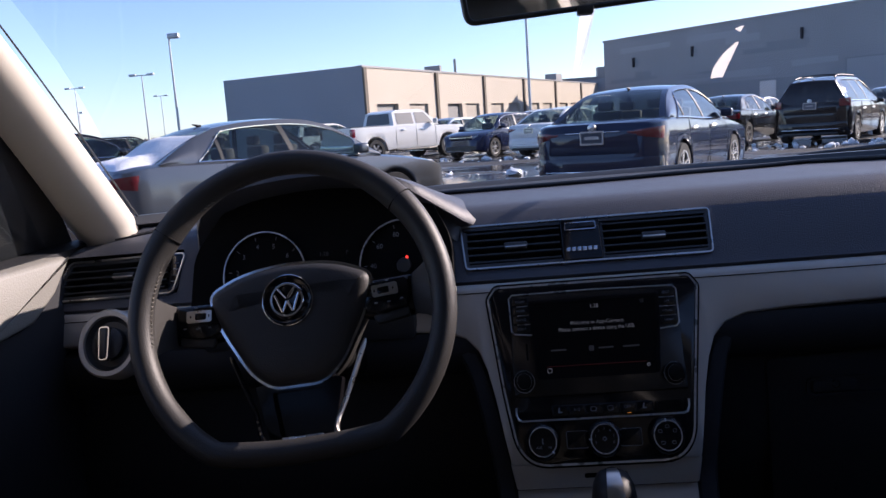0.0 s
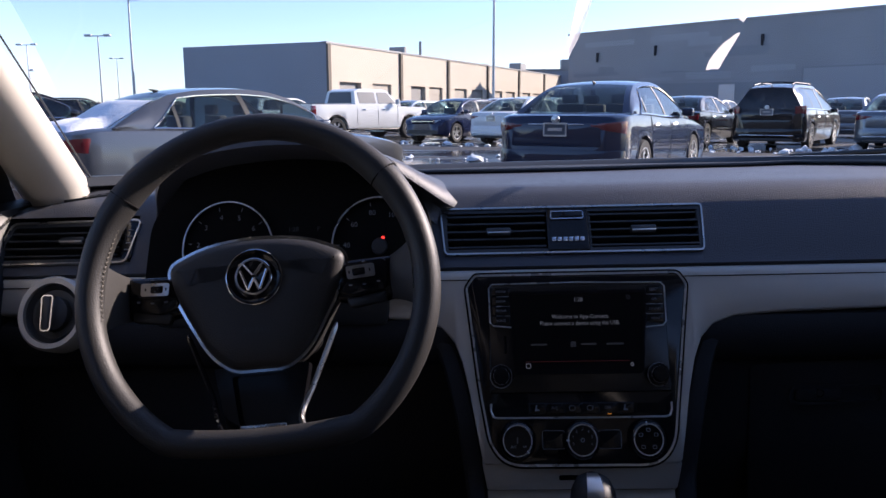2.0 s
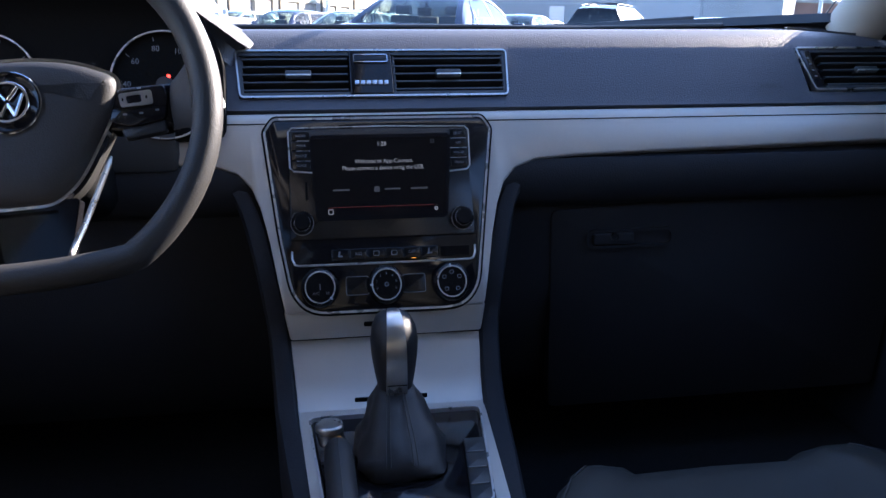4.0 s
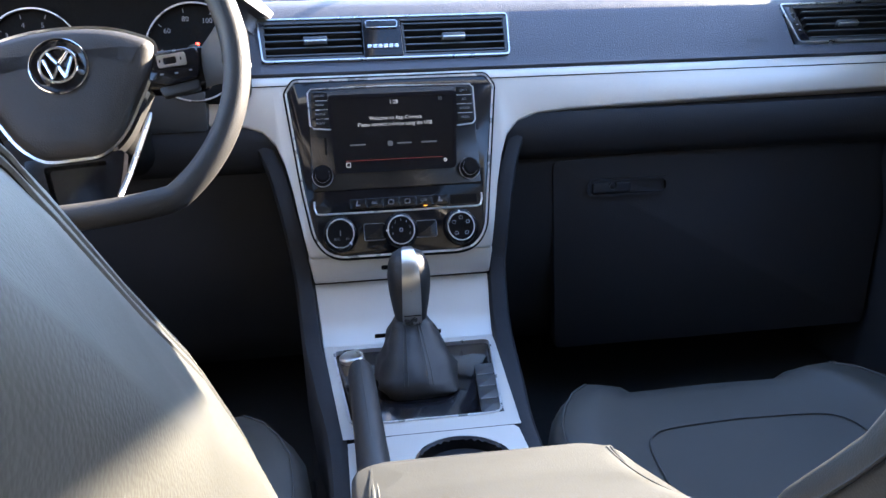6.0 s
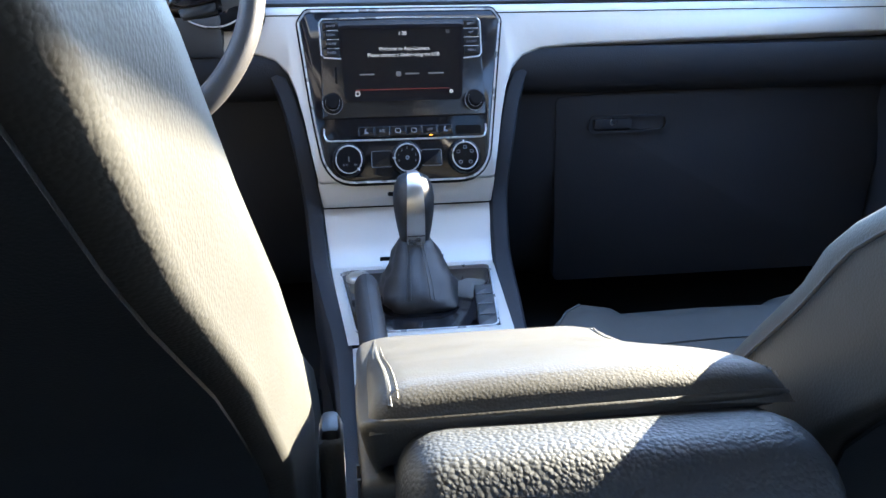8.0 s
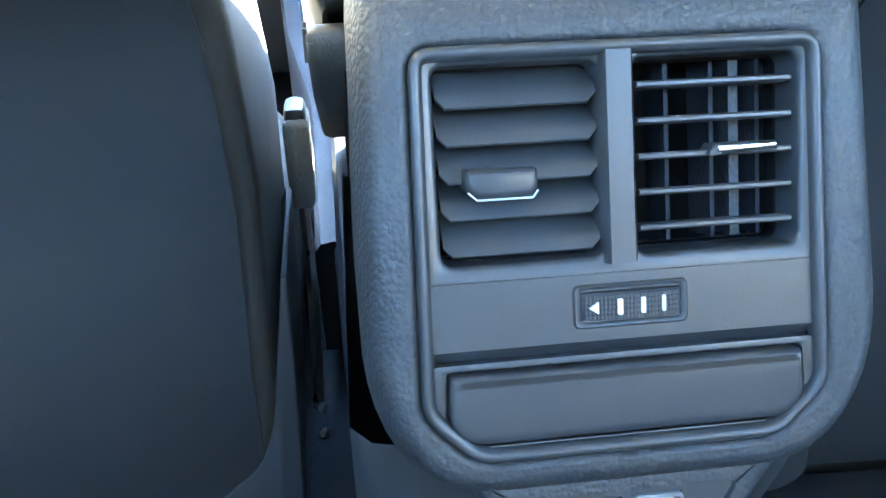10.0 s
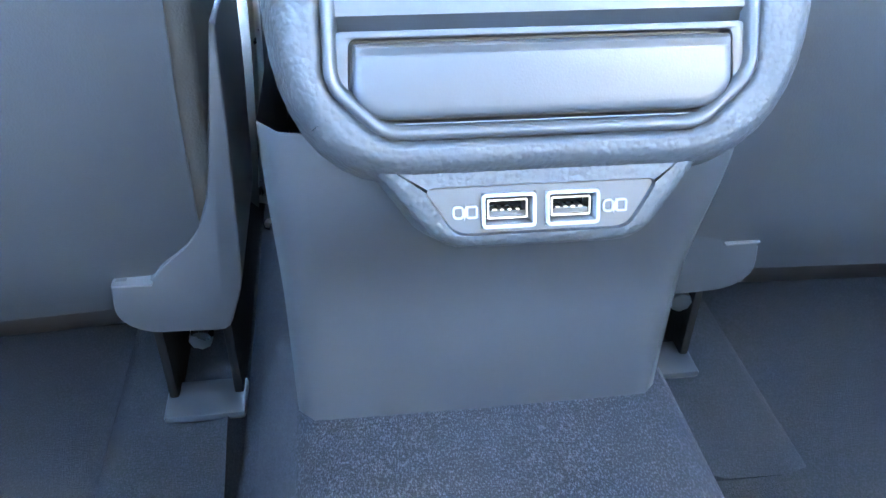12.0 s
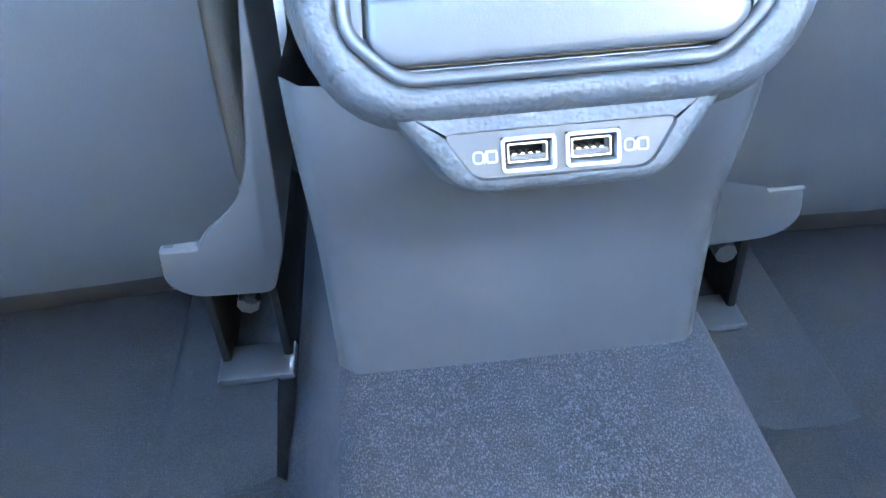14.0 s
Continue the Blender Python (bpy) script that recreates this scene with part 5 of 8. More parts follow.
# how much further back the front of the passenger's backrest lies, by height
LEAN = ((0.42, 0.0), (0.56, -0.035), (0.65, -0.068), (0.70, -0.039), (0.74, -0.027), (0.78, -0.016), (0.815, 0.0), (1.1, 0.0))


def seat_at(z, lean=False):
    """Rear and front of the backrest and its half width at a height."""
    row = SEAT[-1][1:]
    for (z0, *a), (z1, *b) in zip(SEAT, SEAT[1:]):
        if z <= z1:
            f = max(0, (z - z0) / (z1 - z0))
            row = [p + (q - p) * f for p, q in zip(a, b)]
            break
    yr, yf, hw = row
    if lean:
        yf += interp(LEAN, z)
    return yr, yf, hw


def build_seat(cx, label, dy=0.0, lean=False):
    s = thing("front_seat", (cx, -0.45, 0.32), label, "car seat", group="front seats")
    rings = []
    zs = sorted([r[0] for r in SEAT] + [0.515, 0.605, 0.69, 0.70, 0.74, 0.76, 0.78, 0.815, 0.83, 0.885, 0.92, 0.95, 0.975])
    for z in zs:
        yr, yf, hw = seat_at(z, lean)
        yr, yf = yr + dy, yf + dy
        th = yf - yr
        deep = 0.0 if lean else min(1.0, max(0.0, (z - 0.60) / 0.09)) * min(1.0, max(0.0, (1.0 - z) / 0.07))          # swell of the side bolster
        r1 = min(0.005, th * 0.2)
        half = [(0.0, yr - 0.010), (hw * 0.35, yr - 0.009), (hw * 0.70, yr - 0.005), (hw - r1 * 1.6, yr), (hw - r1 * 0.4, yr + r1 * 0.35), (hw, yr + r1 * 1.2), (hw + 0.0002, yr + r1 * 1.9),
                (hw + 0.0015, yr + th * 0.35), (hw + 0.0025, yr + th * 0.6), (hw + 0.001, yr + th * 0.85), (hw - 0.003, yf - 0.003), (hw - 0.010, yf + (0.004 if lean else 0.017)), (hw - 0.022, yf + 0.007 + 0.045 * deep), (hw - 0.040, yf + 0.010 + 0.092 * deep), (hw - 0.062, yf + 0.010 + 0.105 * deep), (hw * 0.62, yf + 0.080 * deep), (hw * 0.52, yf - 0.012 + 0.060 * deep), (0.0, yf - 0.016 + 0.055 * deep)]
        rings.append([Vector((cx + x, y, z)) for x, y in half] + [Vector((cx - x, y, z)) for x, y in half[-2:0:-1]])
    bm = bmesh.new()
    ringed(bm, rings)
    back = part("backrest", bm, M["leather"], s, "black leatherette backrest", smooth=70)
    # double stitched seam along the front edge of each side, and a groove at the rear edge
    for e in (-1, 1):
        for f in ((0.80,) if lean else (0.034, 0.028)):
            pts = []
            for z in steps(0.47, 0.95, 24):
                yr, yf, hw = seat_at(z, lean)
                deep = min(1.0, max(0.0, (z - 0.60) / 0.09)) * min(1.0, max(0.0, (1.0 - z) / 0.07))
                k = (f - 0.022) / 0.018
                pts.append((cx + e * (hw + 0.003), dy + yr + (yf - yr) * f, z) if lean else (cx + e * (hw - f), dy + yf + 0.007 + 0.003 * k + (0.045 + 0.047 * k) * deep, z))
            part("seam", tube(smooth_path(pts, 2), 0.0010, 6), M["darkthread"], back, "stitched seam")
        pts = []
        for z in steps(0.47, 0.95, 24):
            yr, yf, hw = seat_at(z, lean)
            pts.append((cx + e * (hw - 0.020), dy + yr - 0.0008, z))
        part("back_seam", tube(smooth_path(pts, 2), 0.0010, 6), M["darkthread"], back, "joint of the seat back")
    # back panel and map pocket
    def rear_of(u, z):
        yr, yf, hw = seat_at(z, lean)
        r1 = min(0.005, (yf - yr) * 0.2)
        x = (hw - r1 * 1.9) * u
        return Vector((cx + x, yr + dy - 0.010 + 0.010 * abs(u) ** 2 * 0.95 - 0.0026, z))
    part("back_panel", grid(bmesh.new(), rear_of, steps(-1, 1, 16), steps(0.44, 0.955, 24), 0.0015), M["seatback"], s, "dark vinyl seat back", smooth=60)
    rows = []
    for z, hw in ((0.50, 0.120), (0.53, 0.136), (0.58, 0.141), (0.64, 0.144), (0.690, 0.146)):
        yr = seat_at(z)[0] + dy - 0.003
        rows.append([(cx - hw, yr + 0.012, z), (cx - hw + 0.010, yr - 0.003, z), (cx - hw * 0.5, yr - 0.010, z), (cx, yr - 0.0125, z), (cx + hw * 0.5, yr - 0.010, z), (cx + hw - 0.010, yr - 0.003, z), (cx + hw, yr + 0.012, z)])
    bm = bmesh.new()
    ringed(bm, rows)
    bp = part("map_pocket", bm, M["seatback"], s, "slack map pocket on the seat back", smooth=70)
    pk = []
    for f in steps(-1, 1, 16):
        z = 0.692 - 0.012 * (1 - f * f)
        pk.append((cx + f * 0.146, seat_at(z)[0] + dy - 0.016 + 0.010 * f * f, z))
    part("pocket_edge", tube(pk, 0.003, 6), M["seatback"], bp, "elastic pocket edge")
    hem = [(x, y + 0.0025, z - 0.028) for x, y, z in pk]
    part("pocket_hem", tube(hem, 0.0009, 5), M["darkthread"], bp, "stitched hem")
    for f in (-1, 1):
        ln = [(cx + f * (0.147 + 0.03 * (z - 0.6)), seat_at(z)[0] + dy - 0.0055, z) for z in steps(0.45, 0.92, 16)]
        part("seam", tube(ln, 0.0013, 5), M["darkthread"], bp)
    # cushion
    rings = []
    plan = ((-0.70, 0.46, 0.20), (-0.66, 0.485, 0.225), (-0.50, 0.492, 0.232), (-0.35, 0.506, 0.232), (-0.30, 0.511, 0.226), (-0.265, 0.514, 0.212), (-0.235, 0.516, 0.193), (-0.212, 0.514, 0.168), (-0.196, 0.504, 0.148), (-0.186, 0.44, 0.138))
    for y, z, hw in plan:
        ring = [(cx - hw, y, 0.36), (cx - hw - 0.004, y, 0.43), (cx - hw, y, z - 0.012), (cx - hw * 0.92, y, z + 0.004), (cx - hw * 0.72, y, z - 0.002), (cx - hw * 0.62, y, z - 0.012), (cx, y, z - 0.010), (cx + hw * 0.62, y, z - 0.012), (cx + hw * 0.72, y, z - 0.002), (cx + hw * 0.92, y, z + 0.004), (cx + hw, y, z - 0.012), (cx + hw + 0.004, y, 0.43), (cx + hw, y, 0.36)]
        rings.append(ring)
    bm = bmesh.new()
    ringed(bm, rings)
    cu = part("cushion", bm, M["leather"], s, "black perforated leatherette cushion", smooth=70)
    for e in (-1, 1):
        pts = smooth_path([(cx + e * 0.128, -0.58, 0.478), (cx + e * 0.127, -0.42, 0.4895), (cx + e * 0.122, -0.335, 0.4975), (cx + e * 0.108, -0.308, 0.5000), (cx + e * 0.08, -0.299, 0.5008), (cx, -0.296, 0.5022)], 5)
        part("seam", tube(pts, 0.0011, 5), M["darkthread"], cu)
        part("side_seam", tube([(cx + e * hw * 0.93, y, z + 0.0045) for y, z, hw in plan[1:-2]], 0.0011, 5), M["darkthread"], cu)
    # head restraint
    hy = -1.10 + dy
    part("headrest", block(cx - 0.125, cx + 0.125, hy - 0.05, hy + 0.05, 1.04, 1.20, 0.04, 4), M["leather"], s, "padded headrest", smooth=70)
    for e in (-0.06, 0.06):
        part("headrest_post", tube([(cx + e, hy + 0.05, 0.97), (cx + e, hy + 0.01, 1.06)], 0.006, 10), M["chrome"], s, "chrome post")
    # frame, rails and covers at the foot
    part("cross_bar", block(cx - 0.20, cx + 0.20, -0.800, -0.770, 0.456, 0.474, 0.008), M["plastic"], s, "dark cross bar under the seat back")
    for e in (-1, 1):
        out = rounded([(0.178, 0.469), (0.199, 0.468), (0.205, 0.477), (0.223, 0.490), (0.233, 0.513), (0.240, 0.56), (0.246, 0.600), (0.2485, 0.598), (0.2475, 0.54), (0.2445, 0.463), (0.234, 0.434), (0.190, 0.436), (0.176, 0.446)], [0.003, 0.003, 0.006, 0.012, 0.01, 0.01, 0.001, 0.001, 0.01, 0.01, 0.006, 0.008, 0.008], 3)
        P = lambda x, z, o, e=e: Vector((cx + e * x, -0.803 + 0.10 * (z - 0.47) - o, z))
        cv = part("recliner_cover", slab(P, out, -0.10, 0.002, 0.0012), M["plastic"], s, "moulded plastic recliner cover")
        part("cover_lip", slab(P, [(0.179, 0.4678), (0.199, 0.4673), (0.199, 0.4683), (0.179, 0.4688)], -0.03, 0.005), M["paleedge"], cv, "thin pale edge")
        x = cx + e * 0.207
        bm = block(x - 0.024, x - 0.018, -0.775, -0.20, 0.345, 0.42, 0.002)
        block(x + 0.016, x + 0.022, -0.775, -0.20, 0.345, 0.42, 0.002, bm=bm)
        part("seat_rail", bm, M["void"], s, "dark steel seat rail")
        part("rail_foot", block(x - 0.026, x + 0.024, -0.792, -0.76, 0.346, 0.353, 0.003), M["plastic"], s, "dark rail foot")
        part("bolt", tube([(x + 0.004, -0.782, 0.405), (x + 0.004, -0.765, 0.405)], 0.007, 8), M["metal"], s)
    return s


build_seat(-0.36, "black leatherette driver's seat with stitched seams and map pocket")
build_seat(0.350, "black leatherette passenger seat with stitched seams and map pocket", -0.005, lean=True)


def build_buckle():
    b = thing("seat_belt_buckle", (-0.108, -0.62, 0.45), "seat belt buckle on a strap beside the driver's seat", "seat belt")
    part("buckle", block(-0.1165, -0.1000, -0.645, -0.605, 0.56, 0.622, 0.006, 3), M["doorpale"], b, "pale grey buckle")
    part("release", block(-0.1150, -0.1015, -0.640, -0.612, 0.610, 0.629, 0.005), M["plastic"], b, "dark release end")
    part("strap", tube(smooth_path([(-0.109, -0.63, 0.565), (-0.107, -0.66, 0.54), (-0.106, -0.70, 0.50), (-0.108, -0.72, 0.46)], 4), 0.0035, 8, flatten=2.2), M["satin"], b, "bright stalk")
    for y, z in ((-0.735, 0.472), (-0.742, 0.458)):
        part("rivet", tube([(-0.106, y, z), (-0.103, y - 0.002, z)], 0.0035, 8), M["satin"], b, "bright rivet")


build_buckle()


# ---- steering wheel and instruments ----
def build_wheel():
    C = Vector((-0.358, -0.150, 0.902))
    v = Vector((0, 0.40, 1)).normalized()
    n = Vector((0, -1, 0.40)).normalized()
    u = Vector((1, 0, 0))
    # turned a little to the left; the hub lies well below the plane of the rim
    turn = radians(4.2)
    u, v = u * math.cos(turn) + v * math.sin(turn), v * math.cos(turn) - u * math.sin(turn)
    H = Vector((-0.3784, -0.0883, 0.9018))
    R0 = lambda x, z, o=0.0: C + u * x + v * z + n * o
    W = lambda x, z, o=0.0: H + u * x + v * (z - 0.010) + n * (o - 0.0235)
    w = thing("steering_wheel", (-0.368, -0.10, 0.75), "three-spoke black leather steering wheel with chrome trim and control pads", "steering wheel")
    def loop(a):
        r = 0.1785
        x, z = r * math.cos(a), r * math.sin(a)
        if z < -0.150:
            z = -0.150 - (abs(z) - 0.150) * 0.25
        return x, z
    N = 96
    rings = []
    for k in range(N):
        a = 2 * math.pi * k / N
        x, z = loop(a)
        x2, z2 = loop(a + 0.01)
        t = (R0(x2, z2) - R0(x, z)).normalized()
        out = t.cross(n).normalized()
        deg = math.degrees(a) % 360
        fat = 0.0155 + 0.0025 * math.exp(-((deg - 40) / 16) ** 2) + 0.0025 * math.exp(-((deg - 140) / 16) ** 2)
        rings.append([R0(x, z) + out * fat * 0.92 * math.cos(b) + n * fat * 1.08 * math.sin(b) for b in (2 * math.pi * j / 18 for j in range(18))])
    bm = bmesh.new()
    ringed(bm, rings + rings[:1], (False, False))
    rim_ob = part("rim", bm, M["wheel"], w, "black leather wheel rim", smooth=80)
    # bright cross stitches along the inside of the rim
    bm = bmesh.new()
    for k in range(150):
        a = radians(120 + k * 1.55 / 1.55 * 0.9) if k < 75 else radians(-5 + (k - 75) * 0.9)
        x, z = loop(a)
        x, z = x * 0.918, z * 0.918
        tg = Vector((-math.sin(a), math.cos(a)))
        s = 1 if k % 2 else -1
        tube([R0(x - tg.x * 0.0013, z - tg.y * 0.0013, 0.0035 + 0.0022 * s), R0(x + tg.x * 0.0013, z + tg.y * 0.0013, 0.0035 - 0.0022 * s)], 0.00045, 4, bm)
    st = part("stitches", bm, M["thread"], rim_ob, "pale cross stitches")
    st["kind"] = "stuff"
    for a in (38, 142):
        x, z = loop(radians(a))
        t = Vector((-math.sin(radians(a)), math.cos(radians(a))))
        q = [R0(x, z) + (u * math.cos(radians(a)) + v * math.sin(radians(a))) * 0.0172 * math.cos(b) + n * 0.0186 * math.sin(b) for b in steps(0, 2 * math.pi, 20)]
        part("rim_seam", tube(q, 0.0008, 5), M["void"], rim_ob)
    # airbag cushion: rounded triangle, domed
    hub = rounded([(-0.103, 0.032), (-0.060, 0.052), (0.0, 0.058), (0.060, 0.052), (0.103, 0.032), (0.095, -0.004), (0.056, -0.073), (0.030, -0.092), (-0.030, -0.092), (-0.056, -0.073), (-0.095, -0.004)], [0.012, 0.03, 0.03, 0.03, 0.012, 0.03, 0.02, 0.012, 0.012, 0.02, 0.03], 4)
    rings = [[W(x, z, o) for x, z in shrink(hub, d)] for d, o in ((0.0, -0.035), (0.0, 0.008), (0.003, 0.014), (0.010, 0.018), (0.022, 0.0205), (0.035, 0.0215))]
    bm = bmesh.new()
    ringed(bm, rings)
    hb = part("airbag_cover", bm, M["wheel"], w, "domed black airbag cover", smooth=60)
    part("chrome_edge", rim(W, shrink(hub, -0.0035), shrink(hub, -0.0003), -0.005, 0.008), M["chrome"], w, "bright metal edging")
    letters(W, "AIRBAG", 0.0, -0.050, 0.009, 0.0222, M["plastic"], hb, "embossing")
    part("badge_dish", lathe(W, 0.0, 0.010, [(0.0312, 0.018), (0.0312, 0.0225), (0.0293, 0.0235), (0.0280, 0.0225), (0.0, 0.0215)], 40), M["gloss"], hb, "gloss black badge dish")
    part("badge_ring", lathe(W, 0.0, 0.010, [(0.0320, 0.018), (0.0320, 0.0242), (0.0309, 0.0246), (0.0302, 0.0225)], 40), M["chrome"], hb, "chrome ring")
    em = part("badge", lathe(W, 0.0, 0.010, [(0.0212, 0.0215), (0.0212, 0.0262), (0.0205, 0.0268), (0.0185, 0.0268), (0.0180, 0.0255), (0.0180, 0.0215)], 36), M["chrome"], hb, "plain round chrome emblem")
    for x0, z0, x1, z1 in ((-0.0115, 0.0255, -0.001, 0.0120), (0.0115, 0.0255, 0.001, 0.0120), (-0.0150, 0.0175, -0.0065, -0.0045), (0.0150, 0.0175, 0.0065, -0.0045), (-0.0065, -0.0045, 0.0, 0.0085), (0.0065, -0.0045, 0.0, 0.0085)):
        part("emblem_bar", tube([W(x0, z0, 0.0245), W(x1, z1, 0.0245)], 0.0021, 8), M["chrome"], em)
    # side spokes with their button pads, each carried to the rim by a leather wing
    for s in (-1, 1):
        D = lambda x, z, o=0.0, s=s: W(s * x, z - 0.011, o)
        sp = rounded([(0.085, 0.034), (0.158, 0.036), (0.160, 0.016), (0.156, -0.012), (0.120, -0.016), (0.084, -0.010)], 0.008)
        sk = part("spoke", slab(D, sp, -0.018, 0.004, 0.004), M["gloss"], w, "black side spoke")
        rings = []
        for f in steps(0, 1, 6):
            e = f * f * (3 - 2 * f)
            c = D(0.150, 0.012, -0.008).lerp(R0(s * 0.1725, 0.006, 0.0), e)
            hh, ht = 0.025 + 0.026 * f ** 2.2, 0.010 + 0.003 * f
            rings.append([c + v * hh * math.sin(b) + n * ht * math.cos(b) for b in steps(0, 2 * math.pi * 15 / 16, 15)])
        bm = bmesh.new()
        ringed(bm, rings)
        part("wing", bm, M["wheel"], w, "leather wing between spoke and rim", smooth=80)
        pad = rounded([(0.092, 0.030), (0.147, 0.033), (0.150, 0.018), (0.146, -0.004), (0.112, -0.010), (0.090, -0.003)], 0.005)
        part("button_pad", slab(D, pad, 0.002, 0.0085, 0.0015), M["gloss"], sk, "gloss black button pad")
        part("rocker_frame", rim(D, rounded([(0.1015, 0.0255), (0.1340, 0.0275), (0.1350, 0.0125), (0.1030, 0.0110)], 0.003), rounded([(0.1085, 0.0225), (0.1235, 0.0235), (0.1240, 0.0150), (0.1095, 0.0142)], 0.002), 0.006, 0.0108), M["satin"], sk, "satin metal rocker")
        part("rocker", slab(D, rounded([(0.1085, 0.0225), (0.1235, 0.0235), (0.1240, 0.0150), (0.1095, 0.0142)], 0.002), 0.006, 0.0100, 0.0006), M["gloss"], sk)
        for x, z in ((0.106, 0.004), (0.122, 0.004), (0.138, 0.006), (0.100, 0.029), (0.122, 0.0305)):
            part("key_mark", slab(D, rrect(x - 0.002, x + 0.002, z - 0.0009, z + 0.0009, 0.0004), 0.008, 0.0089), M["greyprint"], sk)
        for x, z in ((0.1055, 0.0187), (0.1290, 0.0198)):
            part("key_mark", slab(D, rrect(x - 0.0008, x + 0.0008, z - 0.0016, z + 0.0016, 0.0004), 0.010, 0.0112), M["void"], sk)
        part("key_gap", slab(D, [(0.094, 0.0075), (0.146, 0.0095), (0.146, 0.0101), (0.094, 0.0081)], 0.006, 0.0087), M["void"], sk)
        part("lower_key", slab(D, rounded([(0.100, -0.010), (0.146, -0.004), (0.146, -0.016), (0.104, -0.022)], 0.004), -0.004, 0.006, 0.002), M["plastic"], sk, "black paddle key")
    # lower spoke: an open frame; sun-side flank made bright, shaded one black
    outer = rounded([(-0.054, -0.088), (0.054, -0.088), (0.040, -0.158), (0.034, -0.166), (-0.034, -0.166), (-0.040, -0.158)], 0.004)
    inner = rounded([(-0.034, -0.098), (0.034, -0.098), (0.027, -0.150), (0.023, -0.155), (-0.023, -0.155), (-0.027, -0.150)], 0.004)
    ls = part("lower_spoke", rim(W, outer, inner, -0.014, 0.006), M["gloss"], w, "open gloss black lower spoke")
    part("spoke_web", slab(W, inner, -0.014, -0.004), M["gloss"], ls)
    part("spoke_foot", slab(W, rrect(-0.026, 0.026, -0.1585, -0.1525, 0.002), 0.0, 0.008, 0.0015), M["satin"], ls, "bright lower edge")
    for s in (-1, 1):
        fl = [W(s * 0.086, -0.046, -0.004), W(s * 0.072, -0.080, 0.000), W(s * 0.056, -0.118, 0.006), W(s * 0.046, -0.146, 0.020), R0(s * 0.043, -0.150, -0.010)]
        part("spoke_flank", tube(smooth_path(fl, 4), [0.0016] + [0.0032] * 16, 8), M["satin"] if s > 0 else M["gloss"], ls, "flank made bright for the sun side" if s > 0 else "flank made black for the shaded side")
    rings = []
    for f in steps(0, 1, 5):
        c = W(0.0, -0.158, -0.006).lerp(R0(0.0, -0.150, 0.0), f)
        rings.append([c + u * x + n * z for x, z in rrect(-0.040 - 0.006 * f, 0.040 + 0.006 * f, -0.010, 0.009, 0.006, 3)])
    bm = bmesh.new()
    ringed(bm, rings)
    part("lower_wing", bm, M["wheel"], w, "leather bridge between lower spoke and rim", smooth=70)
    # column
    cl = thing("steering_column", (-0.368, -0.02, 0.80), "black steering column shroud with stalks", "steering column")
    rings = []
    for d, hw, hh in ((0.035, 0.042, 0.046), (0.06, 0.050, 0.056), (0.12, 0.054, 0.060), (0.20, 0.054, 0.058)):
        c0 = W(0, -0.018, -d)
        rings.append([c0 + u * x + v * z for x, z in rrect(-hw, hw, -hh, hh * 0.8, 0.025, 4)])
    bm = bmesh.new()
    ringed(bm, rings)
    # near-black in place of the wheel's shadow on the shroud
    part("shroud", bm, M["void"], cl, "plastic shroud, near-black for the shadow on it", smooth=60)
    for s in (-1, 1):
        part("stalk", tube([W(s * 0.06, -0.012, -0.035), W(s * 0.12, -0.008, -0.030), W(s * 0.170, -0.004, -0.012), W(s * 0.196, 0.0, -0.004)], [0.006, 0.006, 0.007, 0.0075], 12), M["plastic"], cl, "black stalk")
        part("stalk_end", tube([W(s * 0.194, -0.0003, -0.0045), W(s * 0.203, 0.0008, -0.0015)], [0.0076, 0.0070], 14), M["doorpale"] if s > 0 else M["plastic"], cl)


build_wheel()


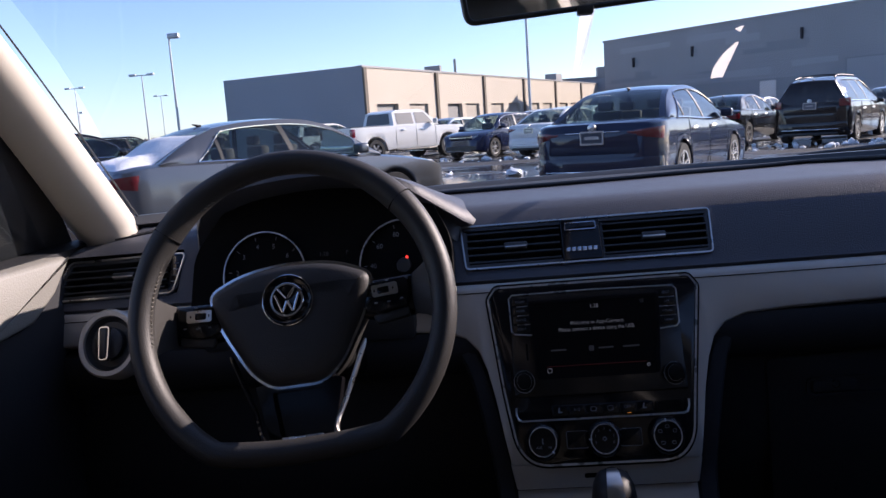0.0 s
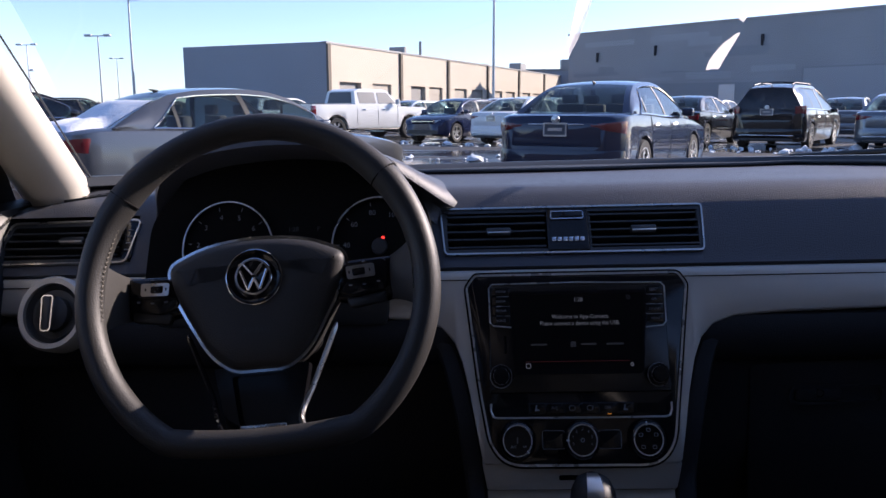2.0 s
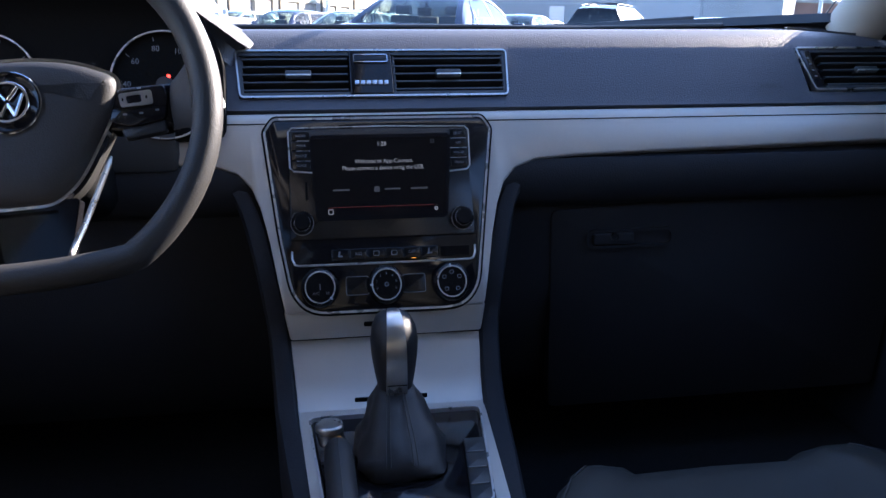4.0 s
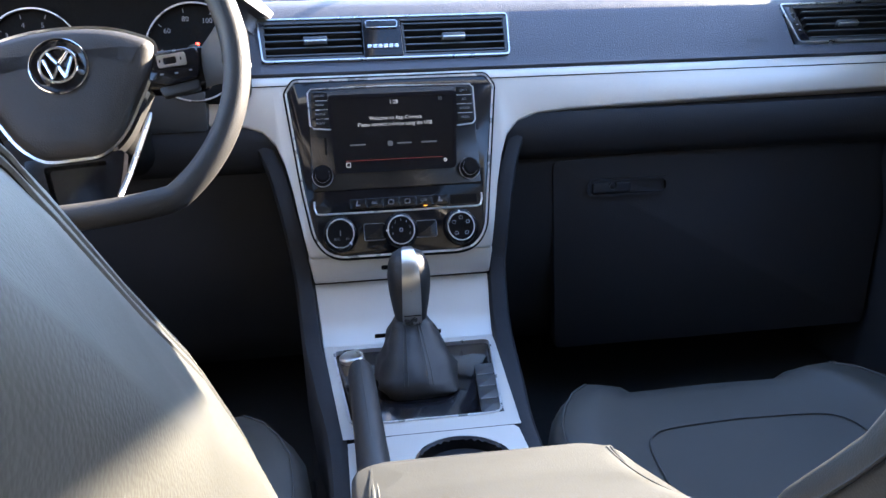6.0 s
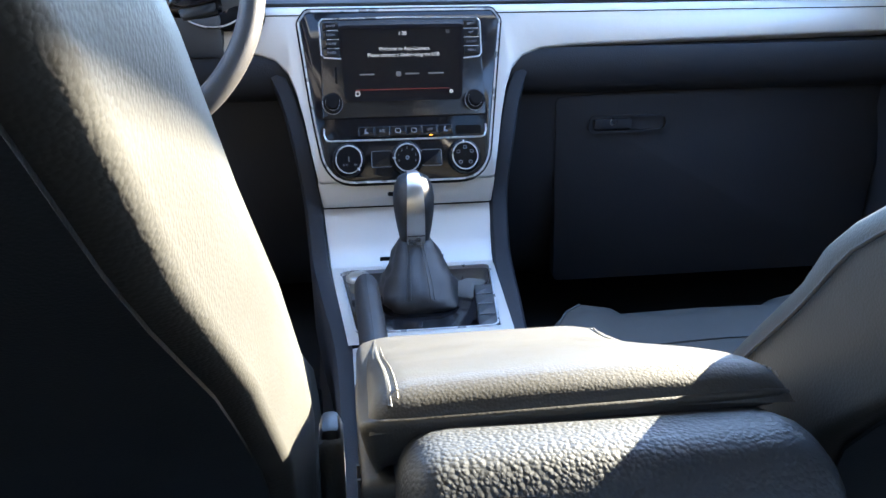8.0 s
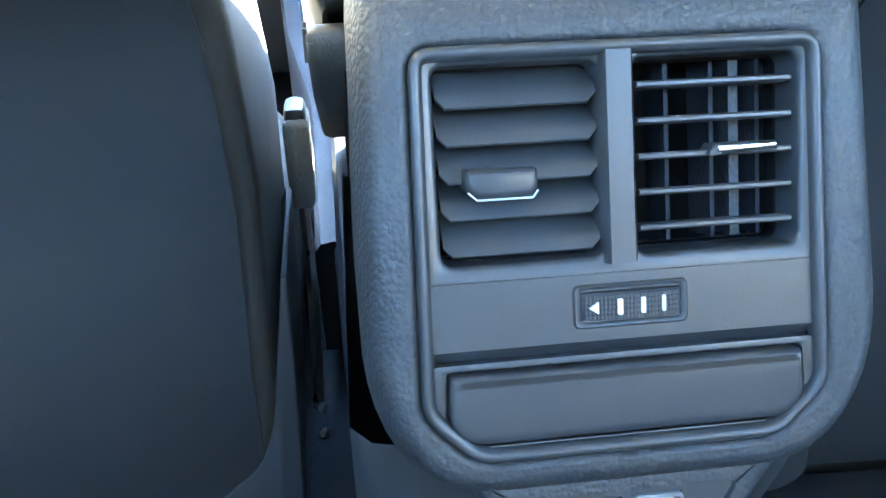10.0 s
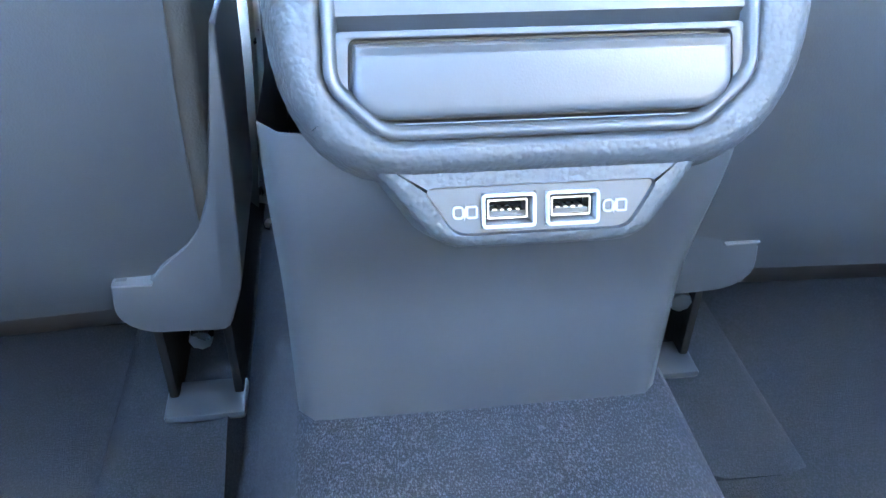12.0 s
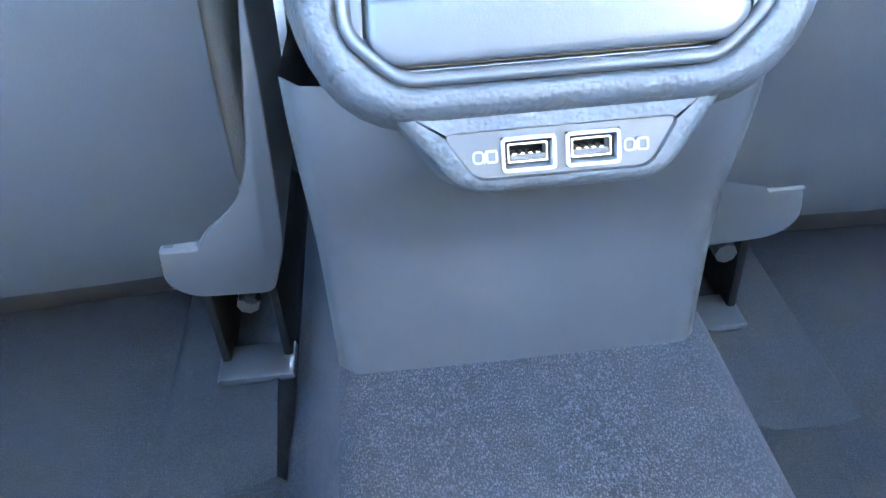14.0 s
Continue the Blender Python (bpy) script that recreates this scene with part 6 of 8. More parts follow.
def build_cluster():
    c = thing("instrument_cluster", (-0.36, 0.12, 0.84), "dark instrument cluster with two ringed dials under a hood", "instrument cluster")
    # hood: an arch from the left vent over to the middle vent
    arch = [(-0.585, 0.880), (-0.580, 0.945), (-0.555, 1.000), (-0.50, 1.034), (-0.43, 1.047), (-0.36, 1.050), (-0.30, 1.043), (-0.25, 1.026), (-0.205, 0.992), (-0.175, 0.968), (-0.150, 0.947), (-0.132, 0.920)]
    pts = smooth_path([(x, 0, z) for x, z in arch], 4)
    front, back, inn = [], [], []
    for p in pts:
        f = max(0.0, min(1.0, (p.z - 0.95) / 0.1))
        front.append(Vector((p.x, 0.148 - 0.085 * f + 1.3 * max(0.0, 0.962 - p.z) * (p.x > -0.3), p.z)))
        back.append(Vector((-0.36 + (p.x + 0.36) * 1.08, 0.38, p.z - 0.052 * f - 0.004)))
    mids = [a.lerp(b, 0.3) + Vector((0, 0, 0.004)) for a, b in zip(front, back)]
    rollin = [Vector((-0.36 + (a.x + 0.36) * 0.985, a.y - 0.004, a.z - 0.008)) for a in front]
    inner = [Vector((-0.36 + (a.x + 0.36) * 0.955, a.y + 0.01, a.z - 0.018)) for a in front]
    deep = [Vector((-0.36 + (a.x + 0.36) * 0.90, 0.135, a.z - 0.035)) for a in front]
    bm = bmesh.new()
    ringed(bm, [back, mids, front, rollin, inner, deep], (False, False), close=False)
    part("hood", bm, M["dash"], c, "black grained hood", smooth=60)
    part("face", slab(CLUSTER, rounded([(-0.575, 0.84), (-0.187, 0.84), (-0.188, 0.94), (-0.22, 1.005), (-0.36, 1.035), (-0.51, 1.01), (-0.565, 0.94)], 0.02), -0.03, 0.0), M["void"], c, "dark dial face")
    part("surround", block(-0.56, -0.245, 0.06, 0.12, 0.80, 0.862, 0.01), M["plastic"], c)
    for gx, r, nums, a0, a1 in ((-0.4585, 0.062, ("1", "2", "3", "4", "5", "6", "7"), 205, 5), (-0.2565, 0.064, ("20", "40", "60", "80", "100", "120", "140"), 215, -10)):
        gz = 0.904
        g = part("dial", lathe(CLUSTER, gx, gz, [(r, -0.004), (r, 0.006), (r - 0.0015, 0.0075), (r - 0.003, 0.006), (r - 0.003, 0.0012), (0.0, 0.0012)], 48), M["void"], c, "round dark dial")
        part("dial_ring", lathe(CLUSTER, gx, gz, [(r - 0.0002, 0.0065), (r - 0.0008, 0.0085), (r - 0.0022, 0.0085), (r - 0.0026, 0.0065)], 48), M["brightline"], g, "fine chrome ring")
        for k, word in enumerate(nums):
            a = radians(a0 + (a1 - a0) * k / (len(nums) - 1))
            letters(CLUSTER, word, gx + (r - 0.020) * math.cos(a), gz + (r - 0.020) * math.sin(a), 0.0095, 0.002, M["greyprint"], g, "numeral")
            ca, sa = math.cos(a), math.sin(a)
            part("tick", slab(CLUSTER, [(gx + ca * q - sa * w2, gz + sa * q + ca * w2) for q, w2 in ((r - 0.011, -0.0005), (r - 0.006, -0.0005), (r - 0.006, 0.0005), (r - 0.011, 0.0005))], 0.0012, 0.0018), M["greyprint"], g)
        part("needle_cap", lathe(CLUSTER, gx, gz, [(0.011, 0.001), (0.010, 0.006), (0.0, 0.0065)], 20), M["plastic"], g)
    letters(CLUSTER, "1:28", -0.372, 0.928, 0.0085, 0.001, M["litdim"], c, "clock")
    letters(CLUSTER, "P", -0.338, 0.928, 0.0085, 0.001, M["litdim"], c, "gear_letter")
    letters(CLUSTER, "0", -0.345, 0.903, 0.016, 0.001, M["litdim"], c, "speed")
    part("warning_light", slab(CLUSTER, circle(-0.252, 0.915, 0.0022, 10), 0.001, 0.0022), glow("red_warning", (1, 0.05, 0.03), 0.8), c, "small lit red lamp")


build_cluster()


def build_light_switch():
    P = plate_of(0.036, 0.825, 0.40)
    cx, cz = -0.684, 0.831
    s = thing("headlight_switch", (-0.705, 0.04, 0.80), "round headlight switch in a satin silver ring", "light switch")
    part("ring", lathe(P, cx, cz, [(0.046, -0.03), (0.046, 0.004), (0.043, 0.008), (0.037, 0.007), (0.036, -0.002)], 40), M["silver"], s, "satin silver ring")
    part("bowl", lathe(P, cx, cz, [(0.0362, -0.01), (0.036, 0.002), (0.030, -0.004), (0.0, -0.004)], 40), M["plastic"], s, "black bowl")
    part("rotary_knob", lathe(P, cx, cz, [(0.022, -0.004), (0.0215, 0.006), (0.019, 0.008), (0.0, 0.008)], 32), M["plastic"], s, "black rotary switch")
    g = part("grip", slab(P, rounded([(cx - 0.007, cz + 0.020), (cx + 0.007, cz + 0.020), (cx + 0.006, cz - 0.022), (cx - 0.006, cz - 0.022)], 0.004), 0.006, 0.020, 0.003), M["plastic"], s)
    part("bright_edge", band(P, rounded([(cx - 0.007, cz + 0.020), (cx + 0.007, cz + 0.020), (cx + 0.006, cz - 0.022), (cx - 0.006, cz - 0.022)], 0.004), 0.002, 0.008, 0.0185), M["chrome"], s, "bright edge of the grip")
    # defroster slots near the pillars
    for e in (-1, 1):
        v = thing("demister_vent", (e * 0.69, 0.22, 0.96), "narrow black slotted demister vent in the dash top", "air vent")
        top = lambda x, y, o=0.0: Vector((x, y, 0.968 - 0.016 * max(0, (abs(x) - 0.60) / 0.2) ** 2 + 0.10 * max(0, y - 0.21) * 0.6 + o))
        o = rounded([(e * 0.645, 0.235), (e * 0.735, 0.195), (e * 0.735, 0.215), (e * 0.655, 0.255)], 0.004)
        part("frame", band(top, o, 0.004, -0.004, 0.003), M["plastic"], v)
        for k in range(7):
            x = e * (0.660 + k * 0.010)
            y = 0.236 - k * 0.0045
            part("slat", slab(top, [(x, y - 0.008), (x + e * 0.004, y - 0.010), (x + e * 0.004, y + 0.009), (x, y + 0.011)], -0.003, 0.002), M["plastic"], v)


build_light_switch()


def build_mirror():
    m = thing("rear_view_mirror", (-0.01, -0.07, 1.24), "framed rear-view mirror hung from the windscreen", "mirror")
    tilt = Matrix.Translation((0.0, -0.08, 1.242)) @ Matrix.Rotation(radians(-2.8), 4, "Y") @ Matrix.Rotation(radians(12), 4, "Z") @ Matrix.Rotation(radians(6), 4, "X")
    P = lambda x, z, o=0.0: tilt @ Vector((x, -o, z))
    out = rounded([(-0.142, 0.037), (-0.136, -0.036), (0.136, -0.033), (0.145, 0.037)], 0.014, 5)
    rings = [[P(x, z, o) for x, z in shrink(out, d)] for d, o in ((0.012, -0.030), (0.003, -0.018), (0.0, -0.004), (0.001, 0.002), (0.004, 0.004), (0.0062, 0.003), (0.0065, 0.001))]
    bm = bmesh.new()
    ringed(bm, rings, (True, False))
    part("housing", bm, M["plastic"], m, "black plastic housing", smooth=60)
    part("mirror_glass", slab(P, shrink(out, 0.0062), -0.004, 0.0016), M["mirror"], m, "silvered mirror glass", smooth=0)
    part("stem", tube([P(0.0, 0.0, -0.028), P(0.0, 0.03, -0.06), Vector((0.0, 0.06, 1.325))], [0.012, 0.011, 0.018], 12), M["plastic"], m, "black stem")
    part("switch", block(-0.006, 0.012, -0.085, -0.066, 1.203, 1.213, 0.002), M["plastic"], m, "small lever under the mirror")


build_mirror()

# ---- the car lot outside ----
HERE = Matrix.Identity(4)
X = {
    "asphalt": None,
    "paintline": mat("worn_line_paint", (0.55, 0.54, 0.5), 0.7, grain=60, mottle=0.3, mscale=8),
    "snow": mat("old_snow", (0.82, 0.84, 0.87), 0.8, grain=22, depth=0.25, mottle=0.06, mscale=9),
    "tyre": mat("tyre_rubber", (0.025, 0.025, 0.026), 0.8, grain=80, mottle=0.2),
    "alloy": mat("alloy_wheel", (0.6, 0.6, 0.61), 0.3, 0.9, rvar=0.08),
    "trim": mat("black_car_trim", (0.015, 0.015, 0.016), 0.5, grain=100),
    "tail": mat("red_lamp_lens", (0.14, 0.005, 0.010), 0.14, coat=0.8, rvar=0.03),
    "lamp": mat("clear_lamp_lens", (0.6, 0.62, 0.64), 0.15, coat=0.5, rvar=0.04),
    "plate": mat("plate_dark", (0.05, 0.06, 0.08), 0.4, grain=200),
    "plateframe": mat("plate_frame", (0.6, 0.6, 0.6), 0.25, 0.6),
    "cabin": mat("car_cabin", (0.08, 0.075, 0.07), 0.8, grain=60, mottle=0.3),
    "greywall": mat("grey_block_wall", (0.34, 0.35, 0.37), 0.9, grain=9, depth=0.4, mottle=0.14, mscale=0.35),
    "bigwall": mat("weathered_concrete_block", (0.33, 0.335, 0.34), 0.92, grain=7, depth=0.5, mottle=0.22, mscale=0.22),
    "beige": mat("beige_stucco", (0.56, 0.49, 0.40), 0.9, grain=11, depth=0.3, mottle=0.1, mscale=0.4),
    "garage": mat("garage_door_steel", (0.42, 0.37, 0.31), 0.6, grain=6, mottle=0.1, mscale=0.6),
    "darkdoor": mat("open_bay_dark", (0.03, 0.03, 0.035), 0.9, grain=5),
    "coping": mat("roof_edge_metal", (0.30, 0.29, 0.28), 0.5, 0.3, grain=10),
    "pilaster": mat("brown_pilaster", (0.16, 0.13, 0.10), 0.8, grain=10, mottle=0.15),
    "pole": mat("galvanised_pole", (0.5, 0.51, 0.52), 0.45, 0.5, mottle=0.1),
    "brick": mat("far_brick", (0.22, 0.13, 0.10), 0.9, grain=8, mottle=0.2, mscale=0.8),
    "twig": mat("bare_twigs", (0.24, 0.20, 0.17), 0.95, grain=3, mottle=0.3, mscale=0.3),
    "carglass": pane("tinted_car_glass", (0.46, 0.55, 0.54), 0.9),
    "darkglass": pane("privacy_glass", (0.06, 0.065, 0.07), 0.9),
}


def wet_asphalt():
    m = mat("wet_asphalt", (0.055, 0.054, 0.055), 0.7, spec=0.35, grain=45, depth=0.35, mottle=0.3, mscale=1.5)
    nt = m.node_tree
    b = nt.nodes["Principled BSDF"]
    tc = next(n for n in nt.nodes if n.bl_idname == "ShaderNodeTexCoord")
    no = nt.nodes.new("ShaderNodeTexNoise")
    no.inputs["Scale"].default_value, no.inputs["Detail"].default_value, no.inputs["Roughness"].default_value = 0.16, 5, 0.55
    mp = nt.nodes.new("ShaderNodeMapping")
    mp.inputs["Rotation"].default_value = (0, 0, radians(-35))
    mp.inputs["Scale"].default_value = (1.0, 2.2, 1.0)
    nt.links.new(tc.outputs["Object"], mp.inputs["Vector"])
    nt.links.new(mp.outputs[0], no.inputs["Vector"])
    r = nt.nodes.new("ShaderNodeMapRange")
    r.inputs["From Min"].default_value, r.inputs["From Max"].default_value = 0.43, 0.51
    r.inputs["To Min"].default_value, r.inputs["To Max"].default_value = 0.75, 0.07
    nt.links.new(no.outputs["Fac"], r.inputs["Value"])
    nt.links.new(r.outputs[0], b.inputs["Roughness"])
    bp = next(n for n in nt.nodes if n.bl_idname == "ShaderNodeBump")
    r2 = nt.nodes.new("ShaderNodeMapRange")
    r2.inputs["From Min"].default_value, r2.inputs["From Max"].default_value = 0.43, 0.51
    r2.inputs["To Min"].default_value, r2.inputs["To Max"].default_value = 0.35, 0.01
    nt.links.new(no.outputs["Fac"], r2.inputs["Value"])
    nt.links.new(r2.outputs[0], bp.inputs["Strength"])
    return m


X["asphalt"] = wet_asphalt()


def lie(x, y):
    """The lot dips towards a drain under the silver car."""
    return -0.14 * math.exp(-((x + 3.6) ** 2 + (y - 9.7) ** 2) / 26)


def build_ground():
    g = thing("ground", (0, 0, 0), "wet asphalt car lot with puddles of melted snow", "ground", kind="structure", m=HERE)
    part("asphalt", grid(bmesh.new(), lambda u, v: Vector((u, v, lie(u, v))), (-900, -200, -60) + tuple(range(-20, 21)) + (60, 200, 900), (-300, -60, -20) + tuple(range(-5, 31)) + (60, 200, 1500)), X["asphalt"], g, smooth=60)
    h, r = Vector((0.574, 0.819, 0)), Vector((0.819, -0.574, 0))
    for k in range(-5, 6):
        for base, ln in ((Vector((3.75, 11.0, 0.004)), 4.9), (Vector((7.8, 23.2, 0.004)), 5.0)):
            c = base + r * 2.75 * k
            bm = bmesh.new()
            a, b, w = c - h * ln / 2, c + h * ln / 2, r * 0.05
            a.z, b.z = 0.004 + lie(a.x, a.y), 0.004 + lie(b.x, b.y)
            ringed(bm, [[a - w, a + w, b + w, b - w], [p + Vector((0, 0, 0.001)) for p in (a - w, a + w, b + w, b - w)]])
            part("bay_line", bm, X["paintline"], g, "worn white bay line")
    rng = random.Random(7)
    bm = bmesh.new()
    for k in range(240):
        row = rng.choice(((4.5, 14.8), (-1.0, 17.5), (9.5, 20.2), (2.0, 22.5), (-3.0, 25.5), (11.0, 19.0), (8.5, 18.6)))
        c = Vector((row[0], row[1], 0)) + r * rng.uniform(-6, 6) + h * rng.gauss(0, 0.5)
        s = rng.uniform(0.025, 0.075) * (2.0 if rng.random() < 0.12 else 1)
        m4 = Matrix.Translation(c + Vector((0, 0, s * 0.3))) @ Matrix.Rotation(rng.random() * 6, 4, "Z") @ Matrix.Diagonal((s * rng.uniform(0.8, 2.2), s, s * 0.75, 1))
        got = bmesh.ops.create_icosphere(bm, subdivisions=1, radius=1, matrix=m4)
        for v in got["verts"]:
            v.co += Vector((rng.uniform(-1, 1), rng.uniform(-1, 1), rng.uniform(-1, 1))) * s * 0.22
    me = finish(bm, "snow_lumps", X["snow"])
    tagged(new("snow_lumps", me), "lumps of old snow left on the wet asphalt", "snow", kind="stuff")


build_ground()


# ---- vehicles ----
SHAPES = {
    # L, W, belt(y), roof(y), cabin from/to, wheels, radius, window splits
    "sedan": dict(L=4.87, W=1.835, axles=(-1.40, 1.40), R=0.335,
                  belt=[(-2.43, 0.86), (-2.36, 0.985), (-1.9, 1.03), (-1.3, 1.02), (0.0, 0.965), (0.95, 0.945), (1.6, 0.88), (2.2, 0.76), (2.43, 0.60)],
                  roof=[(-1.90, 1.03), (-1.60, 1.205), (-1.30, 1.345), (-1.05, 1.42), (-0.65, 1.470), (-0.2, 1.485), (0.15, 1.465), (0.48, 1.385), (1.08, 1.04), (1.25, 0.94)], cab=(-1.90, 1.22), glass=((-1.90, -1.10), (0.40, 1.20)), splits=(-1.42, -1.10, -0.12, 0.86), taper=0.36),
    "hatch": dict(L=4.26, W=1.79, axles=(-1.28, 1.34), R=0.325,
                  belt=[(-2.1, 0.80), (-2.05, 0.98), (-1.7, 1.02), (0.0, 0.97), (1.0, 0.95), (1.55, 0.88), (1.95, 0.76), (2.13, 0.60)],
                  roof=[(-2.02, 1.02), (-1.85, 1.20), (-1.55, 1.40), (-0.8, 1.47), (0.1, 1.465), (0.5, 1.38), (1.05, 1.05), (1.2, 0.95)], cab=(-2.02, 1.18), glass=((-2.02, -1.56), (0.48, 1.16)), splits=(-1.60, -1.05, -0.10, 0.84), taper=0.40),
    "suv": dict(L=4.75, W=1.90, axles=(-1.42, 1.42), R=0.37,
                belt=[(-2.37, 0.90), (-2.33, 1.08), (-1.8, 1.12), (0.0, 1.08), (1.0, 1.06), (1.7, 0.98), (2.2, 0.86), (2.37, 0.65)],
                roof=[(-2.30, 1.10), (-2.18, 1.35), (-2.0, 1.62), (-1.2, 1.72), (0.1, 1.72), (0.5, 1.62), (1.05, 1.18), (1.2, 1.06)], cab=(-2.30, 1.18), glass=((-2.30, -2.02), (0.50, 1.15)), splits=(-2.0, -1.05, -0.10, 0.82), taper=0.22),
    "van": dict(L=5.14, W=1.95, axles=(-1.55, 1.53), R=0.345,
                belt=[(-2.57, 0.92), (-2.53, 1.06), (-1.8, 1.08), (0.0, 1.05), (1.2, 1.03), (1.9, 0.95), (2.4, 0.80), (2.57, 0.62)],
                roof=[(-2.50, 1.08), (-2.42, 1.38), (-2.28, 1.64), (-1.4, 1.745), (0.3, 1.74), (0.75, 1.62), (1.45, 1.12), (1.6, 1.03)], cab=(-2.50, 1.56), glass=((-2.50, -2.29), (0.72, 1.54)), splits=(-2.22, -1.05, 0.05, 1.18), taper=0.16),
}


def build_vehicle(kind, label, paint, m, windows="carglass", rack=False, cat="car", bright=True):
    S = SHAPES[kind]
    L2, W2, R = S["L"] / 2, S["W"] / 2, S["R"]
    ob = thing("minivan" if kind == "van" else "car", (0, 0, 0), label, cat, group="parked cars", m=m)
    arch = R + 0.055

    def floor_at(y):
        for a in S["axles"]:
            if abs(y - a) < arch:
                return max(0.19, R + math.sqrt(arch * arch - (y - a) ** 2))
        return 0.19 + 0.10 * max(0, (abs(y) - L2 + 0.35) / 0.35)

    ys = set(steps(-L2 + 0.4, L2 - 0.4, 22)) | {e * (L2 - q) for e in (-1, 1) for q in (0.0, 0.012, 0.035, 0.07, 0.12, 0.19, 0.28, 0.38)}
    for a in S["axles"]:
        ys |= {a + arch * c for c in (-1.02, -0.995, -0.95, -0.85, -0.7, -0.5, -0.25, 0, 0.25, 0.5, 0.7, 0.85, 0.95, 0.995, 1.02)}
    rings = []
    for y in sorted(y for y in ys if abs(y) <= L2):
        q = L2 - abs(y)
        w = W2 * (1 - 0.25 * (1 - min(1, q / 0.34)) ** 2.4)
        b = interp(S["belt"], y)
        fl = min(floor_at(y), b - 0.16)
        out = lambda z: w * (1 - 0.10 * max(0, (z - 0.66) / (b - 0.50)) ** 2.2 - 0.05 * max(0, (0.45 - z) / 0.26) ** 2)
        mid = max(0.19 + (b - 0.19) * 0.45, fl + 0.02)
        zs = [fl, fl + 0.02, mid, max(mid + 0.02, b - 0.20), max(mid + 0.04, b - 0.10), b - 0.03]
        half = [(w * 0.55, 0.24), (w * 0.62, fl)] + [(out(z) - (0.012 if k == 0 else 0), z) for k, z in enumerate(zs)] + [(w * 0.885, b), (w * 0.4, b + 0.018)]
        rings.append([(-x, y, z) for x, z in half] + [(x, y, z) for x, z in half[::-1]])
    bm = bmesh.new()
    ringed(bm, rings)
    body = part("body", bm, paint, ob, smooth=45)

    def wall(y, s, side, o=0.0):
        b = interp(S["belt"], y) - 0.01
        r = max(interp(S["roof"], y), b + 0.002)
        x0, x1 = W2 * 0.905, W2 * (0.905 - 0.29 * (r - b) / 0.5)
        bulge = 0.03 * math.sin(math.pi * s)
        return Vector((side * (x0 + (x1 - x0) * s + bulge + o), y, b + (r - b) * s + o * 0.3))

    def top(y, u, o=0.0):
        b = interp(S["belt"], y) - 0.01
        r = max(interp(S["roof"], y), b + 0.002)
        x1 = W2 * (0.905 - 0.29 * (r - b) / 0.5)
        return Vector((x1 * u, y, r + 0.03 * (1 - u * u) * min(1, (r - b) / 0.2) + o))

    c0, c1 = S["cab"]
    g0, g1 = S["glass"]
    us = steps(-1, 1, 8)
    roof = part("roof", grid(bmesh.new(), lambda u, y: top(y, u), us, steps(g0[1], g1[0], 12)), paint, ob, smooth=60)
    for a, b, nm in ((g0[0], g0[1], "rear_window"), (g1[0], g1[1], "windscreen")):
        gl = part(nm, grid(bmesh.new(), lambda u, y: top(y, u * 0.90, 0.002), us, steps(a, b, 6)), X[windows] if nm == "rear_window" else X["carglass"], ob)
        gl.visible_shadow = False
        bm = bmesh.new()
        for sgn in (-1, 1):
            grid(bm, lambda u, y, sgn=sgn: top(y, sgn * u, 0.004), steps(0.88, 1.0, 2), steps(a, b, 6))
        part("pillar", bm, paint, ob, smooth=60)
    sp = S["splits"]
    taper = S["taper"]

    def sill(y):
        """How far up the side the glass reaches: it runs out to a point at the rear."""
        return 0.87 * max(0.05, min(1.0, (y - sp[0]) / taper)) ** 0.8

    for sd in (-1, 1):
        bm = bmesh.new()
        for a, b in [(c0, sp[0]), (sp[-1], c1)]:
            grid(bm, lambda y, f: wall(y, f, sd), steps(a, b, 8), steps(0, 1, 6))
        grid(bm, lambda y, f: wall(y, sill(y) + (1 - sill(y)) * f, sd), steps(sp[0], sp[-1], 40), (0, 0.5, 1.0))
        grid(bm, lambda y, f: wall(y, 0.03 * f, sd), steps(sp[0], sp[-1], 10), (0, 1.0))
        part("pillar", bm, paint, ob, smooth=60)
        for p, lean in zip(sp[1:-1], (0.03, 0.10)):
            part("door_pillar", grid(bmesh.new(), lambda v, f: wall(p + v - lean * f, 0.03 + (sill(p) - 0.03) * f, sd, 0.001), (-0.03, 0.0, 0.04 if p > -0.5 else 0.012), steps(0, 1, 5)), X["trim"], ob, "black door pillar")
        for a, b in zip(sp, sp[1:]):
            gl = part("side_window", grid(bmesh.new(), lambda y, f: wall(y, 0.03 + (sill(y) - 0.03) * f, sd, -0.004), steps(a, b, 12), steps(0.0, 1.0, 4)), X[windows] if a < -0.2 else X["carglass"], ob)
            gl.visible_shadow = False
        if bright:
            path = [wall(y, 0.03, sd, 0.006) for y in steps(sp[0], sp[-1], 12)] + [wall(y, sill(y), sd, 0.006) for y in steps(sp[-1] - 0.03, sp[0], 36)]
            part("window_line", tube(path + path[:1], 0.010, 5), M["chrome"], ob, "chrome window line")
        for k, a in enumerate(sp[1:3]):
            y = a + 0.12
            part("door_handle", tube([(sd * (W2 * 0.985 + 0.008), y, 0.855), (sd * (W2 * 0.985 + 0.03), y + 0.06, 0.862), (sd * (W2 * 0.985 + 0.03), y + 0.15, 0.865), (sd * (W2 * 0.985 + 0.008), y + 0.21, 0.862)], [0.012, 0.018, 0.018, 0.012], 6, flatten=1.2), M["satin"] if bright else paint, ob, "bright door handle" if bright else "")
